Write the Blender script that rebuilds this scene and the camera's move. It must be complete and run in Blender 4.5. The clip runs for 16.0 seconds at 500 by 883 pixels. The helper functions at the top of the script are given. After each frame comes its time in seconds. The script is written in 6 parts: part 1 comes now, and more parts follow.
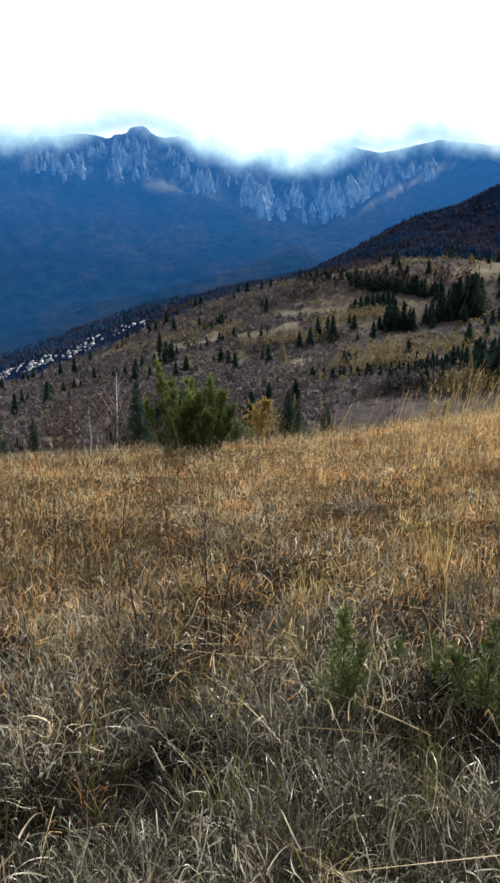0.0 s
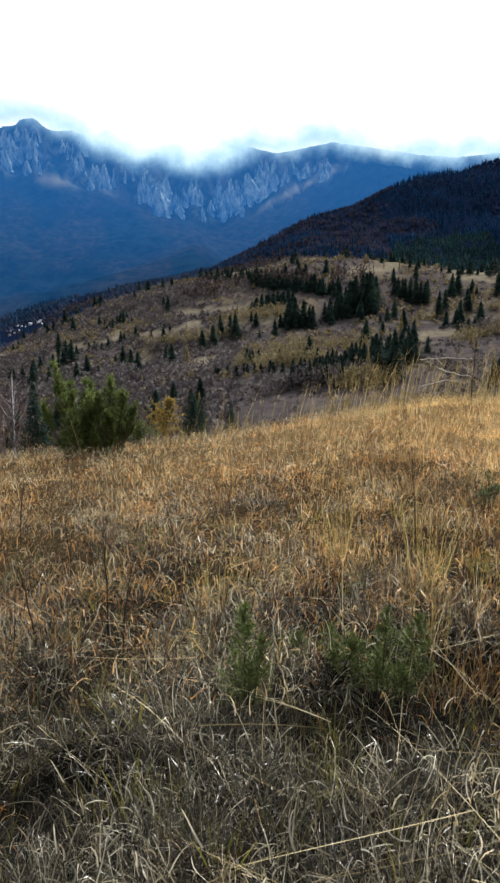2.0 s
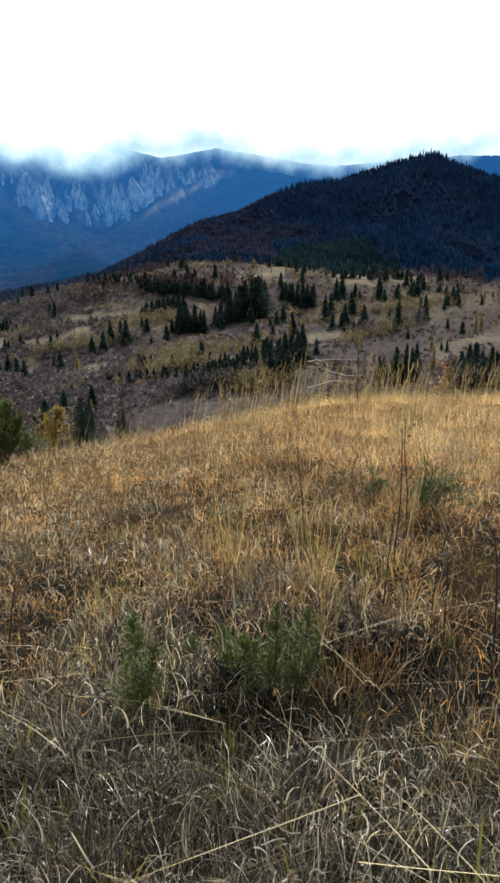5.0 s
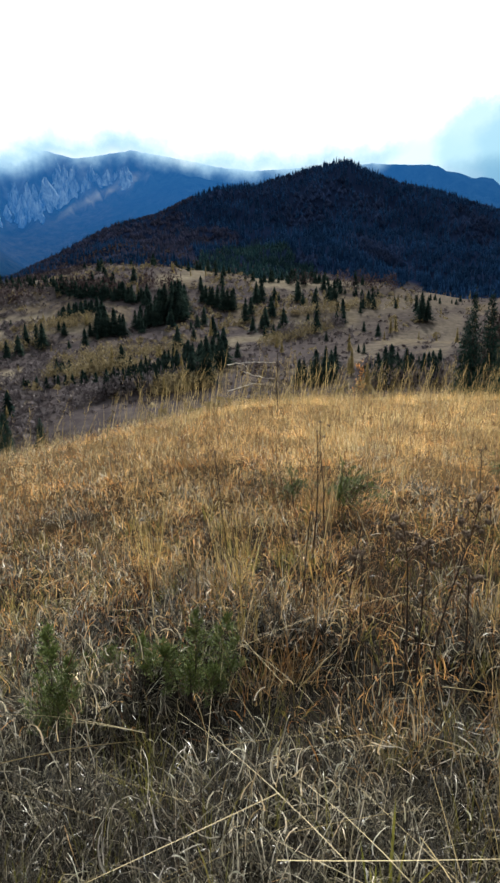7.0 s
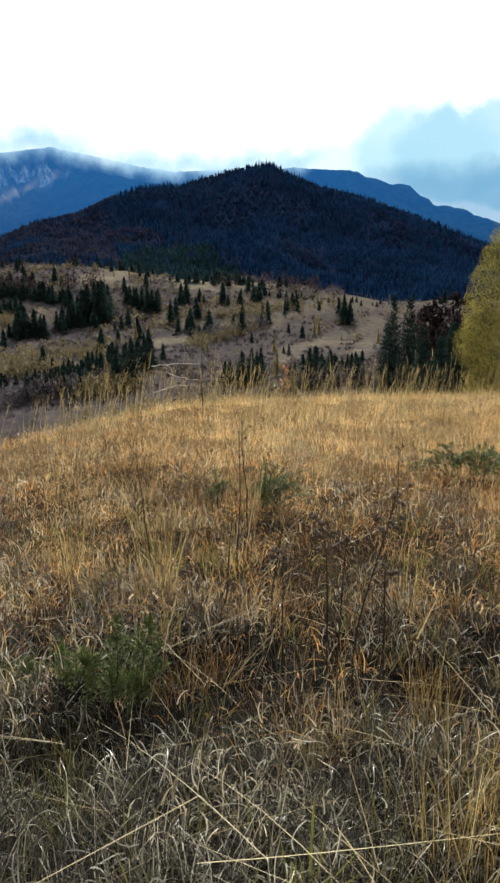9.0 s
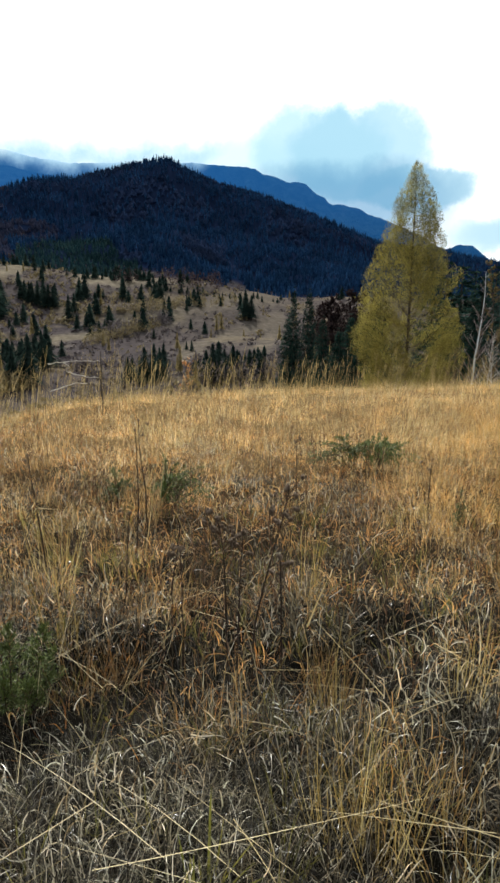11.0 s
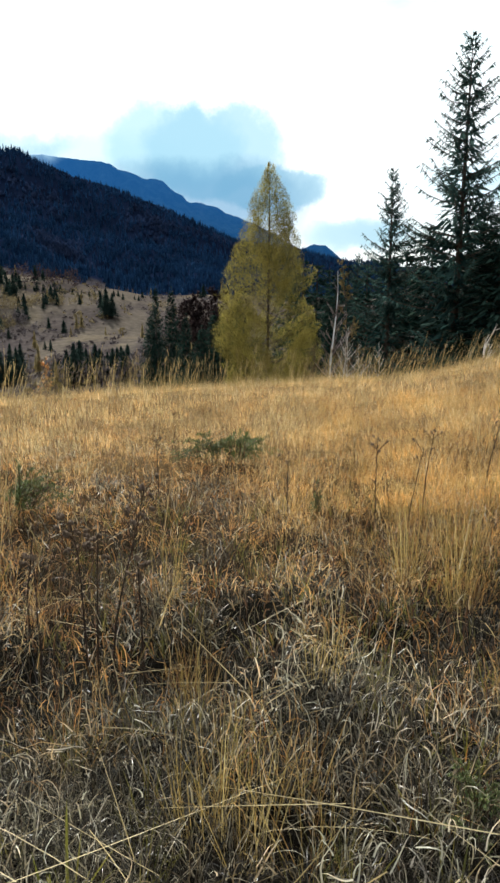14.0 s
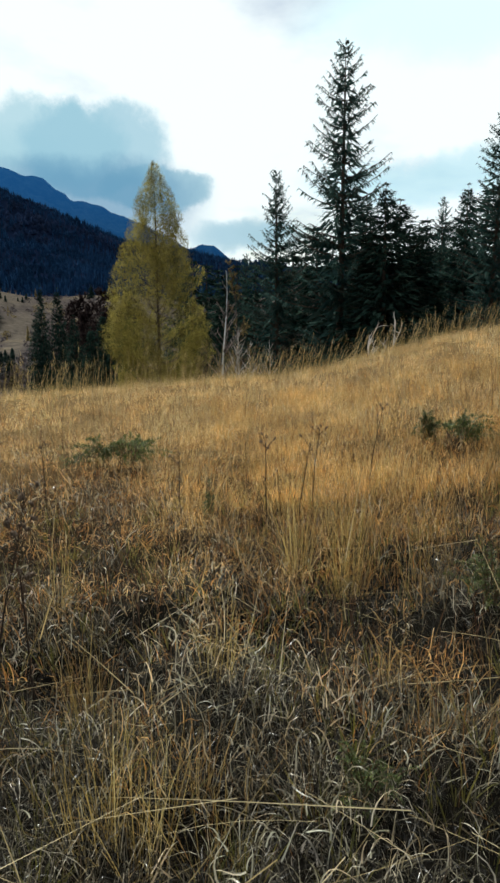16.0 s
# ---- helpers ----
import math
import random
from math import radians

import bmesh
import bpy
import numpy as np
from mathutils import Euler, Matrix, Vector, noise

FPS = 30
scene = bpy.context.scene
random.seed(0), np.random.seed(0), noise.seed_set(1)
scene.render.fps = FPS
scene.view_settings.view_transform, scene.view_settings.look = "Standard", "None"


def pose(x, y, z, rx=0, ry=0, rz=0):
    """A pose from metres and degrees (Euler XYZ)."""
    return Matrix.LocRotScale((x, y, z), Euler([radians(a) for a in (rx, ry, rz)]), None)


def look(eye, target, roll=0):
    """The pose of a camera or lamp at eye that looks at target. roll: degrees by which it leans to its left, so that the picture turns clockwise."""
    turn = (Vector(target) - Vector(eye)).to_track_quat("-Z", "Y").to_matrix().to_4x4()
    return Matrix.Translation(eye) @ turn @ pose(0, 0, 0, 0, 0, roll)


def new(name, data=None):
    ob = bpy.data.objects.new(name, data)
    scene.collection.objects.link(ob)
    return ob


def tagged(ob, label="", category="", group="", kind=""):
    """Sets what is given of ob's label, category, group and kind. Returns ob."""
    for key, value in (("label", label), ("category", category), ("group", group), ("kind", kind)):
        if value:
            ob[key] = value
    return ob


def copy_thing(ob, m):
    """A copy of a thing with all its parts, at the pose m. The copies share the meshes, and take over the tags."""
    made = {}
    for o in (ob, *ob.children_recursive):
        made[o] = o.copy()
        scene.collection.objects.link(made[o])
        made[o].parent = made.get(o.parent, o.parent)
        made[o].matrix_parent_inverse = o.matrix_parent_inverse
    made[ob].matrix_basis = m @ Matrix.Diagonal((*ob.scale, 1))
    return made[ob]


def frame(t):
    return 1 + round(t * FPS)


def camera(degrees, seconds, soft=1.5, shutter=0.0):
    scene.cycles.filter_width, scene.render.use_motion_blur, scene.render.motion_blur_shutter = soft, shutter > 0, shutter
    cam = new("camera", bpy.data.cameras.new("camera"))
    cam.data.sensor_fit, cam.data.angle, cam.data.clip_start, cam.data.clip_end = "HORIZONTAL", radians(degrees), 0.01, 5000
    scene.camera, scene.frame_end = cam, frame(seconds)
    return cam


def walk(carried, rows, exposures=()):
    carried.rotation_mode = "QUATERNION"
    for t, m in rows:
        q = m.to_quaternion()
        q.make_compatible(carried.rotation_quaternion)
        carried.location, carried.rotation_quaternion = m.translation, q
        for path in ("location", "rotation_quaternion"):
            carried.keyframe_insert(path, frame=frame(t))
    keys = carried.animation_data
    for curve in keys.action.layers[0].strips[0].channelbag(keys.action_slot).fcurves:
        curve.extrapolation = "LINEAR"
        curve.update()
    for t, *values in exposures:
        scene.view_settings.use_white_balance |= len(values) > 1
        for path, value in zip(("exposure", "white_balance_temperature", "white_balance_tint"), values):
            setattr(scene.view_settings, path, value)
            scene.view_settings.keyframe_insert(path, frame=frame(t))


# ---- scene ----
cam = camera(41.52, 16.0, soft=2.7)
PATH = [
    (0.0, pose(-0.160, 0.288, 1.500, 77.17, -0.09, 29.09)),
    (0.5, pose(-0.150, 0.294, 1.500, 77.37, -0.04, 27.01)),
    (1.0, pose(-0.138, 0.300, 1.500, 77.15, -0.13, 24.83)),
    (1.5, pose(-0.127, 0.305, 1.500, 77.12, -0.12, 22.67)),
    (2.0, pose(-0.117, 0.309, 1.500, 77.05, -0.08, 20.76)),
    (2.5, pose(-0.108, 0.312, 1.500, 77.03, -0.02, 19.19)),
    (3.0, pose(-0.101, 0.314, 1.500, 77.08, 0.09, 17.80)),
    (3.5, pose(-0.094, 0.316, 1.500, 77.16, 0.19, 16.42)),
    (4.0, pose(-0.084, 0.319, 1.500, 77.24, 0.28, 14.76)),
    (6.5, pose(-0.037, 0.328, 1.500, 77.63, 0.25, 6.46)),
    (7.0, pose(-0.027, 0.329, 1.500, 77.68, 0.28, 4.70)),
    (7.5, pose(-0.019, 0.329, 1.500, 77.75, 0.40, 3.26)),
    (8.0, pose(-0.011, 0.330, 1.500, 77.77, 0.25, 1.81)),
    (10.5, pose(0.045, 0.327, 1.500, 77.70, -0.35, -7.78)),
    (11.0, pose(0.058, 0.325, 1.500, 77.48, -0.32, -9.98)),
    (11.5, pose(0.071, 0.322, 1.500, 77.34, -0.11, -12.41)),
    (12.0, pose(0.084, 0.319, 1.500, 77.35, -0.29, -14.77)),
    (12.5, pose(0.093, 0.317, 1.500, 77.09, -0.38, -16.29)),
    (13.0, pose(0.102, 0.314, 1.500, 77.16, -0.26, -17.97)),
    (13.5, pose(0.112, 0.310, 1.500, 77.23, -0.18, -19.88)),
    (14.0, pose(0.122, 0.307, 1.500, 77.36, -0.35, -21.65)),
    (14.5, pose(0.133, 0.302, 1.500, 77.47, -0.33, -23.77)),
    (15.0, pose(0.146, 0.296, 1.500, 77.54, -0.12, -26.28)),
    (15.5, pose(0.159, 0.289, 1.500, 77.60, 0.03, -28.76)),
    (16.0, pose(0.169, 0.283, 1.500, 77.39, 0.09, -30.92)),
]
walk(cam, PATH, exposures=[(0, 0.38, 6500, 9), (4.0, 0.33, 6500, 8), (6.5, 0.32, 6500, 8), (11.5, 0.28, 6500, 7), (13.5, 0.29, 6500, 7), (14.6, 0.35, 6500, 7), (15.0, 0.25, 6500, 6), (15.5, -0.03, 6500, 4), (16, -0.11, 6500, 4)])

# ---- world and sun ----
SUN_AZ, SUN_EL = 2.0, 42.0   # behind thin cloud, in front of the camera


def sky_world():
    world = bpy.data.worlds.new("sky")
    scene.world = world
    world.use_nodes = True
    nt = world.node_tree
    nt.nodes.clear()

    def add(kind, **props):
        n = nt.nodes.new(kind)
        for key, value in props.items():
            n.inputs[key].default_value = value
        return n

    def wire(a, b, k, out=0):
        nt.links.new(a.outputs[out], b.inputs[k])

    def math_node(op, a, b=None, clamp=False):
        n = nt.nodes.new("ShaderNodeMath")
        n.operation, n.use_clamp = op, clamp
        for k, v in enumerate((a, b)):
            if v is None:
                continue
            if isinstance(v, (int, float)):
                n.inputs[k].default_value = v
            else:
                nt.links.new(v, n.inputs[k])
        return n.outputs[0]

    sky = nt.nodes.new("ShaderNodeTexSky")
    sky.sky_type, sky.sun_disc = "NISHITA", False
    sky.sun_elevation, sky.sun_rotation = radians(SUN_EL), radians(SUN_AZ)
    dim = nt.nodes.new("ShaderNodeVectorMath")
    dim.operation = "SCALE"
    dim.inputs["Scale"].default_value = 0.10
    nt.links.new(sky.outputs[0], dim.inputs[0])
    way = nt.nodes.new("ShaderNodeTexCoord")
    # the cloud sheet, seen in perspective
    sep = nt.nodes.new("ShaderNodeSeparateXYZ")
    nt.links.new(way.outputs["Generated"], sep.inputs[0])
    lift = math_node("ADD", math_node("MAXIMUM", sep.outputs[2], 0.0), 0.22)
    comb = nt.nodes.new("ShaderNodeCombineXYZ")
    nt.links.new(math_node("DIVIDE", sep.outputs[0], lift), comb.inputs[0])
    nt.links.new(math_node("DIVIDE", sep.outputs[1], lift), comb.inputs[1])
    noise_a = add("ShaderNodeTexNoise", Scale=1.3, Detail=6.0, Roughness=0.55)
    nt.links.new(comb.outputs[0], noise_a.inputs["Vector"])
    cover = nt.nodes.new("ShaderNodeMapRange")
    cover.inputs["From Min"].default_value, cover.inputs["From Max"].default_value = 0.24, 0.46
    nt.links.new(noise_a.outputs[0], cover.inputs["Value"])
    white = nt.nodes.new("ShaderNodeRGB")
    white.outputs[0].default_value = (1.08, 1.15, 1.20, 1)
    # thin cloud glows towards the sun and greys away from it
    toward = nt.nodes.new("ShaderNodeVectorMath")
    toward.operation = "DOT_PRODUCT"
    toward.inputs[1].default_value = (math.sin(radians(SUN_AZ)), math.cos(radians(SUN_AZ)), 0.25)
    nt.links.new(way.outputs["Generated"], toward.inputs[0])
    glow = nt.nodes.new("ShaderNodeMapRange")
    glow.interpolation_type = "SMOOTHSTEP"
    for key, value in zip(("From Min", "From Max", "To Min", "To Max"), (-0.25, 0.6, 0.40, 1.0)):
        glow.inputs[key].default_value = value
    nt.links.new(toward.outputs["Value"], glow.inputs["Value"])
    lit = nt.nodes.new("ShaderNodeVectorMath")
    lit.operation = "SCALE"
    nt.links.new(white.outputs[0], lit.inputs[0])
    nt.links.new(glow.outputs[0], lit.inputs["Scale"])
    mix = nt.nodes.new("ShaderNodeMix")
    mix.data_type = "RGBA"
    nt.links.new(cover.outputs[0], mix.inputs["Factor"])
    nt.links.new(dim.outputs[0], mix.inputs[6])
    nt.links.new(lit.outputs[0], mix.inputs[7])
    last = mix.outputs[2]
    # blue-grey cloud masses
    warp = add("ShaderNodeTexNoise", Scale=9.0, Detail=7.0, Roughness=0.62)
    nt.links.new(way.outputs["Generated"], warp.inputs["Vector"])
    wob = nt.nodes.new("ShaderNodeVectorMath")
    wob.operation = "MULTIPLY_ADD"
    wob.inputs[1].default_value, wob.inputs[2].default_value = (0.08, 0.08, 0.075), (-0.04, -0.04, -0.0375)
    nt.links.new(warp.outputs["Color"], wob.inputs[0])
    bent = nt.nodes.new("ShaderNodeVectorMath")
    bent.operation = "ADD"
    nt.links.new(way.outputs["Generated"], bent.inputs[0])
    nt.links.new(wob.outputs[0], bent.inputs[1])
    for az, el, wide, high, rgb, much, rim in CLOUDS:
        d = Vector((math.sin(radians(az)) * math.cos(radians(el)), math.cos(radians(az)) * math.cos(radians(el)), math.sin(radians(el))))
        right = Vector((math.cos(radians(az)), -math.sin(radians(az)), 0))
        up = right.cross(d)
        s = []
        for axis, size in ((right, wide), (up, high)):
            dot = nt.nodes.new("ShaderNodeVectorMath")
            dot.operation = "DOT_PRODUCT"
            nt.links.new(bent.outputs[0], dot.inputs[0])
            dot.inputs[1].default_value = axis
            off = math_node("SUBTRACT", dot.outputs["Value"], axis.dot(d))
            s.append(math_node("POWER", math_node("ABSOLUTE", math_node("DIVIDE", off, math.tan(radians(size)))), 2.4))
        front = nt.nodes.new("ShaderNodeVectorMath")
        front.operation = "DOT_PRODUCT"
        nt.links.new(way.outputs["Generated"], front.inputs[0])
        front.inputs[1].default_value = d
        fac = nt.nodes.new("ShaderNodeMapRange")
        fac.interpolation_type = "SMOOTHSTEP"
        fac.inputs["From Min"].default_value, fac.inputs["From Max"].default_value = 0.85 + 0.6 * rim, 0.85 - 0.6 * rim
        nt.links.new(math_node("ADD", s[0], s[1]), fac.inputs["Value"])
        amount = math_node("MULTIPLY", math_node("MULTIPLY", fac.outputs[0], much), math_node("GREATER_THAN", front.outputs["Value"], 0.2))
        m2 = nt.nodes.new("ShaderNodeMix")
        m2.data_type = "RGBA"
        nt.links.new(amount, m2.inputs["Factor"])
        nt.links.new(last, m2.inputs[6])
        m2.inputs[7].default_value = (*(0.87 * c for c in rgb), 1)
        last = m2.outputs[2]
    bg = nt.nodes.new("ShaderNodeBackground")
    bg.inputs["Strength"].default_value = 1.0
    nt.links.new(last, bg.inputs["Color"])
    out = nt.nodes.new("ShaderNodeOutputWorld")
    nt.links.new(bg.outputs[0], out.inputs[0])


# azimuth, height, half width, half height (degrees), colour, strength and softness of rim of the cloud masses
CLOUDS = [
    (9.0, 10.0, 7.5, 2.3, (0.62, 0.90, 1.02), 0.65, 1.3),
    (15.4, 11.5, 5.8, 3.0, (0.50, 0.80, 0.95), 0.8, 0.55),
    (18.4, 10.9, 5.6, 3.5, (0.42, 0.72, 0.90), 0.8, 0.45),
    (23.2, 8.2, 4.4, 1.9, (0.40, 0.69, 0.86), 0.8, 0.5),
    (18.0, 7.4, 8.5, 3.2, (0.15, 0.38, 0.62), 0.8, 1.3),
    (30.5, 4.6, 5.0, 1.5, (0.42, 0.70, 0.88), 0.8, 1.3),
    (46.0, 20.0, 10.0, 3.0, (1.0, 1.32, 1.42), 0.8, 1.3),
    (46.0, 8.6, 10.0, 1.8, (0.62, 0.98, 1.15), 0.7, 1.3),
]
sky_world()
sun = new("sun", bpy.data.lights.new("sun", "SUN"))
sun.data.energy, sun.data.angle, sun.data.color = 5.0, radians(4), (1.0, 0.975, 0.92)
sun.matrix_basis = look((60 * math.sin(radians(SUN_AZ)), 60 * math.cos(radians(SUN_AZ)), 60 * math.tan(radians(SUN_EL))), (0, 0, 0))

# ---- tools ----
rng = np.random.default_rng(7)
TAU = 2 * math.pi


def smooth(a, b, x):
    """0 below a, 1 above b, eased between."""
    u = np.clip((np.asarray(x, float) - a) / (b - a), 0, 1)
    return u * u * (3 - 2 * u)


def lattice(ix, iy, seed):
    h = np.sin(ix * 127.1 + iy * 311.7 + seed * 74.7) * 43758.5453
    return h - np.floor(h)


def vnoise(x, y, seed=0):
    """Smooth value noise, 0 to 1."""
    x, y = np.asarray(x, float), np.asarray(y, float)
    ix, iy = np.floor(x), np.floor(y)
    fx, fy = x - ix, y - iy
    fx, fy = fx * fx * (3 - 2 * fx), fy * fy * (3 - 2 * fy)
    a, b = lattice(ix, iy, seed), lattice(ix + 1, iy, seed)
    c, d = lattice(ix, iy + 1, seed), lattice(ix + 1, iy + 1, seed)
    return (a + (b - a) * fx) * (1 - fy) + (c + (d - c) * fx) * fy


def fbm(x, y, seed=0, octaves=4):
    total, amp, norm = 0, 1.0, 0.0
    for k in range(octaves):
        total = total + amp * vnoise(x * 2 ** k, y * 2 ** k, seed + k * 3)
        norm += amp
        amp *= 0.5
    return total / norm


def mesh_of(name, verts, faces, mats=(), smooth_shade=False, index=None):
    """A mesh from an (n, 3) array and an (m, 3) or (m, 4) array of faces."""
    verts, faces = np.asarray(verts, np.float32), np.asarray(faces, np.int32)
    me = bpy.data.meshes.new(name)
    n, k = faces.shape
    me.vertices.add(len(verts))
    me.vertices.foreach_set("co", verts.ravel())
    me.loops.add(n * k)
    me.loops.foreach_set("vertex_index", faces.ravel())
    me.polygons.add(n)
    me.polygons.foreach_set("loop_start", np.arange(n, dtype=np.int32) * k)
    if smooth_shade:
        me.polygons.foreach_set("use_smooth", np.ones(n, bool))
    for m in mats:
        me.materials.append(m)
    if index is not None:
        me.polygons.foreach_set("material_index", np.asarray(index, np.int32))
    me.update(calc_edges=True)
    return me


class Geo:
    """Collects triangles of one part."""

    def __init__(self):
        self.v, self.f, self.n = [], [], 0

    def add(self, verts, faces):
        verts, faces = np.asarray(verts, float).reshape(-1, 3), np.asarray(faces, int)
        if faces.shape[1] == 4:
            faces = np.concatenate([faces[:, [0, 1, 2]], faces[:, [0, 2, 3]]])
        self.v.append(verts)
        self.f.append(faces + self.n)
        self.n += len(verts)
        return self

    def mesh(self, name, mats=(), smooth_shade=False):
        return mesh_of(name, np.concatenate(self.v), np.concatenate(self.f), mats, smooth_shade)


def ribbons(base, aim, length, width, sag, segs=3, curl=None, taper=0.15, hook=False):
    """Blades: n tapered strips that start at base along aim and bend down by sag. Returns verts and triangles."""
    n = len(base)
    aim = aim / np.linalg.norm(aim, axis=1, keepdims=True)
    side = np.cross(aim, np.array([0, 0, 1.0])) + rng.normal(0, 0.35, (n, 3))
    side /= np.linalg.norm(side, axis=1, keepdims=True) + 1e-9
    length, width, sag = (np.broadcast_to(a, (n,)) for a in (length, width, sag))
    p, d = base.copy(), aim.copy()
    rows = []
    for k in range(segs + 1):
        u = k / segs
        w = width * (1 - (1 - taper) * u ** 1.5) * 0.5
        if k == segs:
            rows.append(p[:, None, :])
        else:
            rows.append(np.stack([p - side * w[:, None], p + side * w[:, None]], 1))
        p = p + d * (length / segs)[:, None]
        d = d + np.stack([0 * sag, 0 * sag, -sag], 1) * ((7.0 * u ** 2.2 if hook else 2.6 * (u + 0.12)) / segs)
        if curl is not None:
            d = d + curl * (1.0 / segs)
        d /= np.linalg.norm(d, axis=1, keepdims=True)
    verts = np.concatenate(rows, 1)
    per = verts.shape[1]
    tri = []
    for k in range(segs - 1):
        a = 2 * k
        tri += [(a, a + 1, a + 3), (a, a + 3, a + 2)]
    a = 2 * (segs - 1)
    tri.append((a, a + 1, a + 2))
    tri = np.array(tri)
    faces = (np.arange(n) * per)[:, None, None] + tri[None]
    return verts.reshape(-1, 3), faces.reshape(-1, 3)


def tube(points, radii, sides=6):
    """A tapered tube along points."""
    points = np.asarray(points, float)
    verts, faces = [], []
    for k, p in enumerate(points):
        d = points[min(k + 1, len(points) - 1)] - points[max(k - 1, 0)]
        d = d / (np.linalg.norm(d) + 1e-9)
        a = np.cross(d, (0.3, 0.9, 0.1) if abs(d[2]) > 0.8 else (0, 0, 1))
        a /= np.linalg.norm(a)
        b = np.cross(d, a)
        for s in range(sides):
            w = TAU * s / sides
            verts.append(p + radii[k] * (math.cos(w) * a + math.sin(w) * b))
    for k in range(len(points) - 1):
        for s in range(sides):
            i, j = k * sides + s, k * sides + (s + 1) % sides
            faces.append((i, j, j + sides, i + sides))
    return np.array(verts), np.array(faces)


def part(name, geo, material, parent, label="", smooth_shade=False):
    """One mesh object under a thing or under a part."""
    data = geo.mesh(name, [material], smooth_shade) if isinstance(geo, Geo) else geo
    ob = new(name, data)
    ob.parent = parent
    return tagged(ob, label)


def thing(name, m, label, category, group="", kind=""):
    ob = new(name)
    ob.matrix_basis = m
    return tagged(ob, label, category, group, kind)


# ---- the lie of the land ----
# azimuth in degrees, clockwise from +y; heights of sight lines in degrees
def line(az, *pairs):
    a, e = zip(*pairs)
    return np.interp(az, a, e)


def crest_line(az):
    return line(az, (-180, -6), (-110, -11), (-50, -13.4), (-34, -13.4), (-23, -12.4), (-14, -10.7), (-4, -9.0), (10, -8.4), (24, -7.7),
                (34, -7.0), (39, -6.0), (43, -4.8), (48, -3.4), (52, -2.7), (80, -1), (130, -3), (180, -6))


def crest_range(az):
    return line(az, (-180, 22), (-50, 15), (-34, 13), (-10, 15), (10, 19), (35, 24), (60, 28), (180, 22))


def pasture_line(az):
    return line(az, (-180, 0), (-80, -8), (-49, -7.6), (-44.5, -6.2), (-40.7, -4.8), (-36.9, -3.0), (-33.6, -1.5), (-29.8, -0.4), (-26.4, 0.7),
                (-20.8, 1.8), (-17, 2.6), (-11, 2.4), (-4.9, 1.6), (0, 1.5), (4, 1.3), (9, 0.5), (13, -0.2), (30, -0.5), (60, 2), (180, 0))


def wood_line(az):
    return line(az, (-180, 4), (-80, -7), (-49, -5.1), (-45.6, -4.0), (-42.6, -2.8), (-38.4, -1.4), (-33, -0.1), (-28, 0.7), (-24, 1.5), (-22.3, 2.4),
                (-20.5, 3.2), (-18.2, 4.5), (-15.9, 5.6), (-12.2, 6.5), (-9.9, 7.6), (-7.4, 8.5), (-4.4, 8.7), (-2.1, 9.2), (0.2, 9.8), (2.5, 10.3),
                (3.6, 10.2), (5.2, 9.4), (7, 8.7), (11, 7.7), (14.2, 6.6), (17.9, 5.2), (20.3, 4.1), (26, 3.2), (30, 2.4), (40, 2), (70, 4), (180, 4))


def range_line(az):
    return line(az, (-180, 7), (-80, 10), (-52, 11.6), (-44.6, 11.5), (-43.1, 11.8), (-41.4, 11.8), (-40.4, 11.5), (-39.8, 11.9), (-39.0, 12.0),
                (-38.5, 12.5), (-37.6, 12.6), (-37.0, 12.1), (-36.4, 11.8), (-34.8, 11.9), (-33.4, 11.4), (-29.7, 11.4), (-24, 11.2), (-21.5, 11.2), (-18.6, 10.6), (-17, 10.85), (-14.3, 11.35), (-11.2, 10.9), (-6.7, 10.1), (-4.4, 9.9), (0, 10.1), (5.2, 10.3),
                (9.7, 10.05), (10.3, 9.9), (11, 9.5), (12.2, 9.25), (13.1, 8.85), (13.7, 9.0), (14.5, 8.8), (15.0, 8.35), (15.4, 8.0), (16.1, 7.7), (16.5, 7.2), (17.4, 7.2), (18.8, 6.9), (19.6, 6.4), (20.7, 6.1), (23.5, 4.9), (25.8, 3.6), (27.0, 4.0), (27.9, 3.9),
                (28.8, 3.2), (29.9, 2.4), (32, 1.8), (80, 3), (180, 7))


def cliff_foot(az):
    return line(az, (-60, 9.5), (-46, 9.2), (-43, 8.9), (-39.3, 8.8), (-36, 8.4), (-34, 8.0), (-32, 7.6), (-29.3, 6.6), (-26.5, 5.9), (-23.7, 5.4),
                (-21, 6.6), (-17.4, 7.6), (-14, 9.0), (-10, 10.5), (0, 11))


# places of the larger hollows and humps close by: x, y, radius, rise
HUMPS = [(-1.63, 1.85, 0.34, -0.24), (-1.75, 2.38, 0.28, -0.18), (-0.70, 2.40, 0.26, -0.25), (-0.18, 2.72, 0.3, -0.3), (0.38, 3.58, 0.32, -0.25), (1.33, 2.33, 0.24, -0.1), (1.15, 1.95, 0.26, 0.15), (2.34, 3.86, 0.34, -0.2),
         (-0.08, 2.55, 0.24, -0.12), (1.75, 1.75, 0.3, 0.2), (0.95, 1.25, 0.25, 0.2), (-0.86, 1.66, 0.24, 0.25), (-1.32, 1.40, 0.26, 0.25), (-1.26, 2.19, 0.24, 0.22), (-0.50, 1.92, 0.26, 0.22), (0.42, 2.27, 0.26, 0.22)]


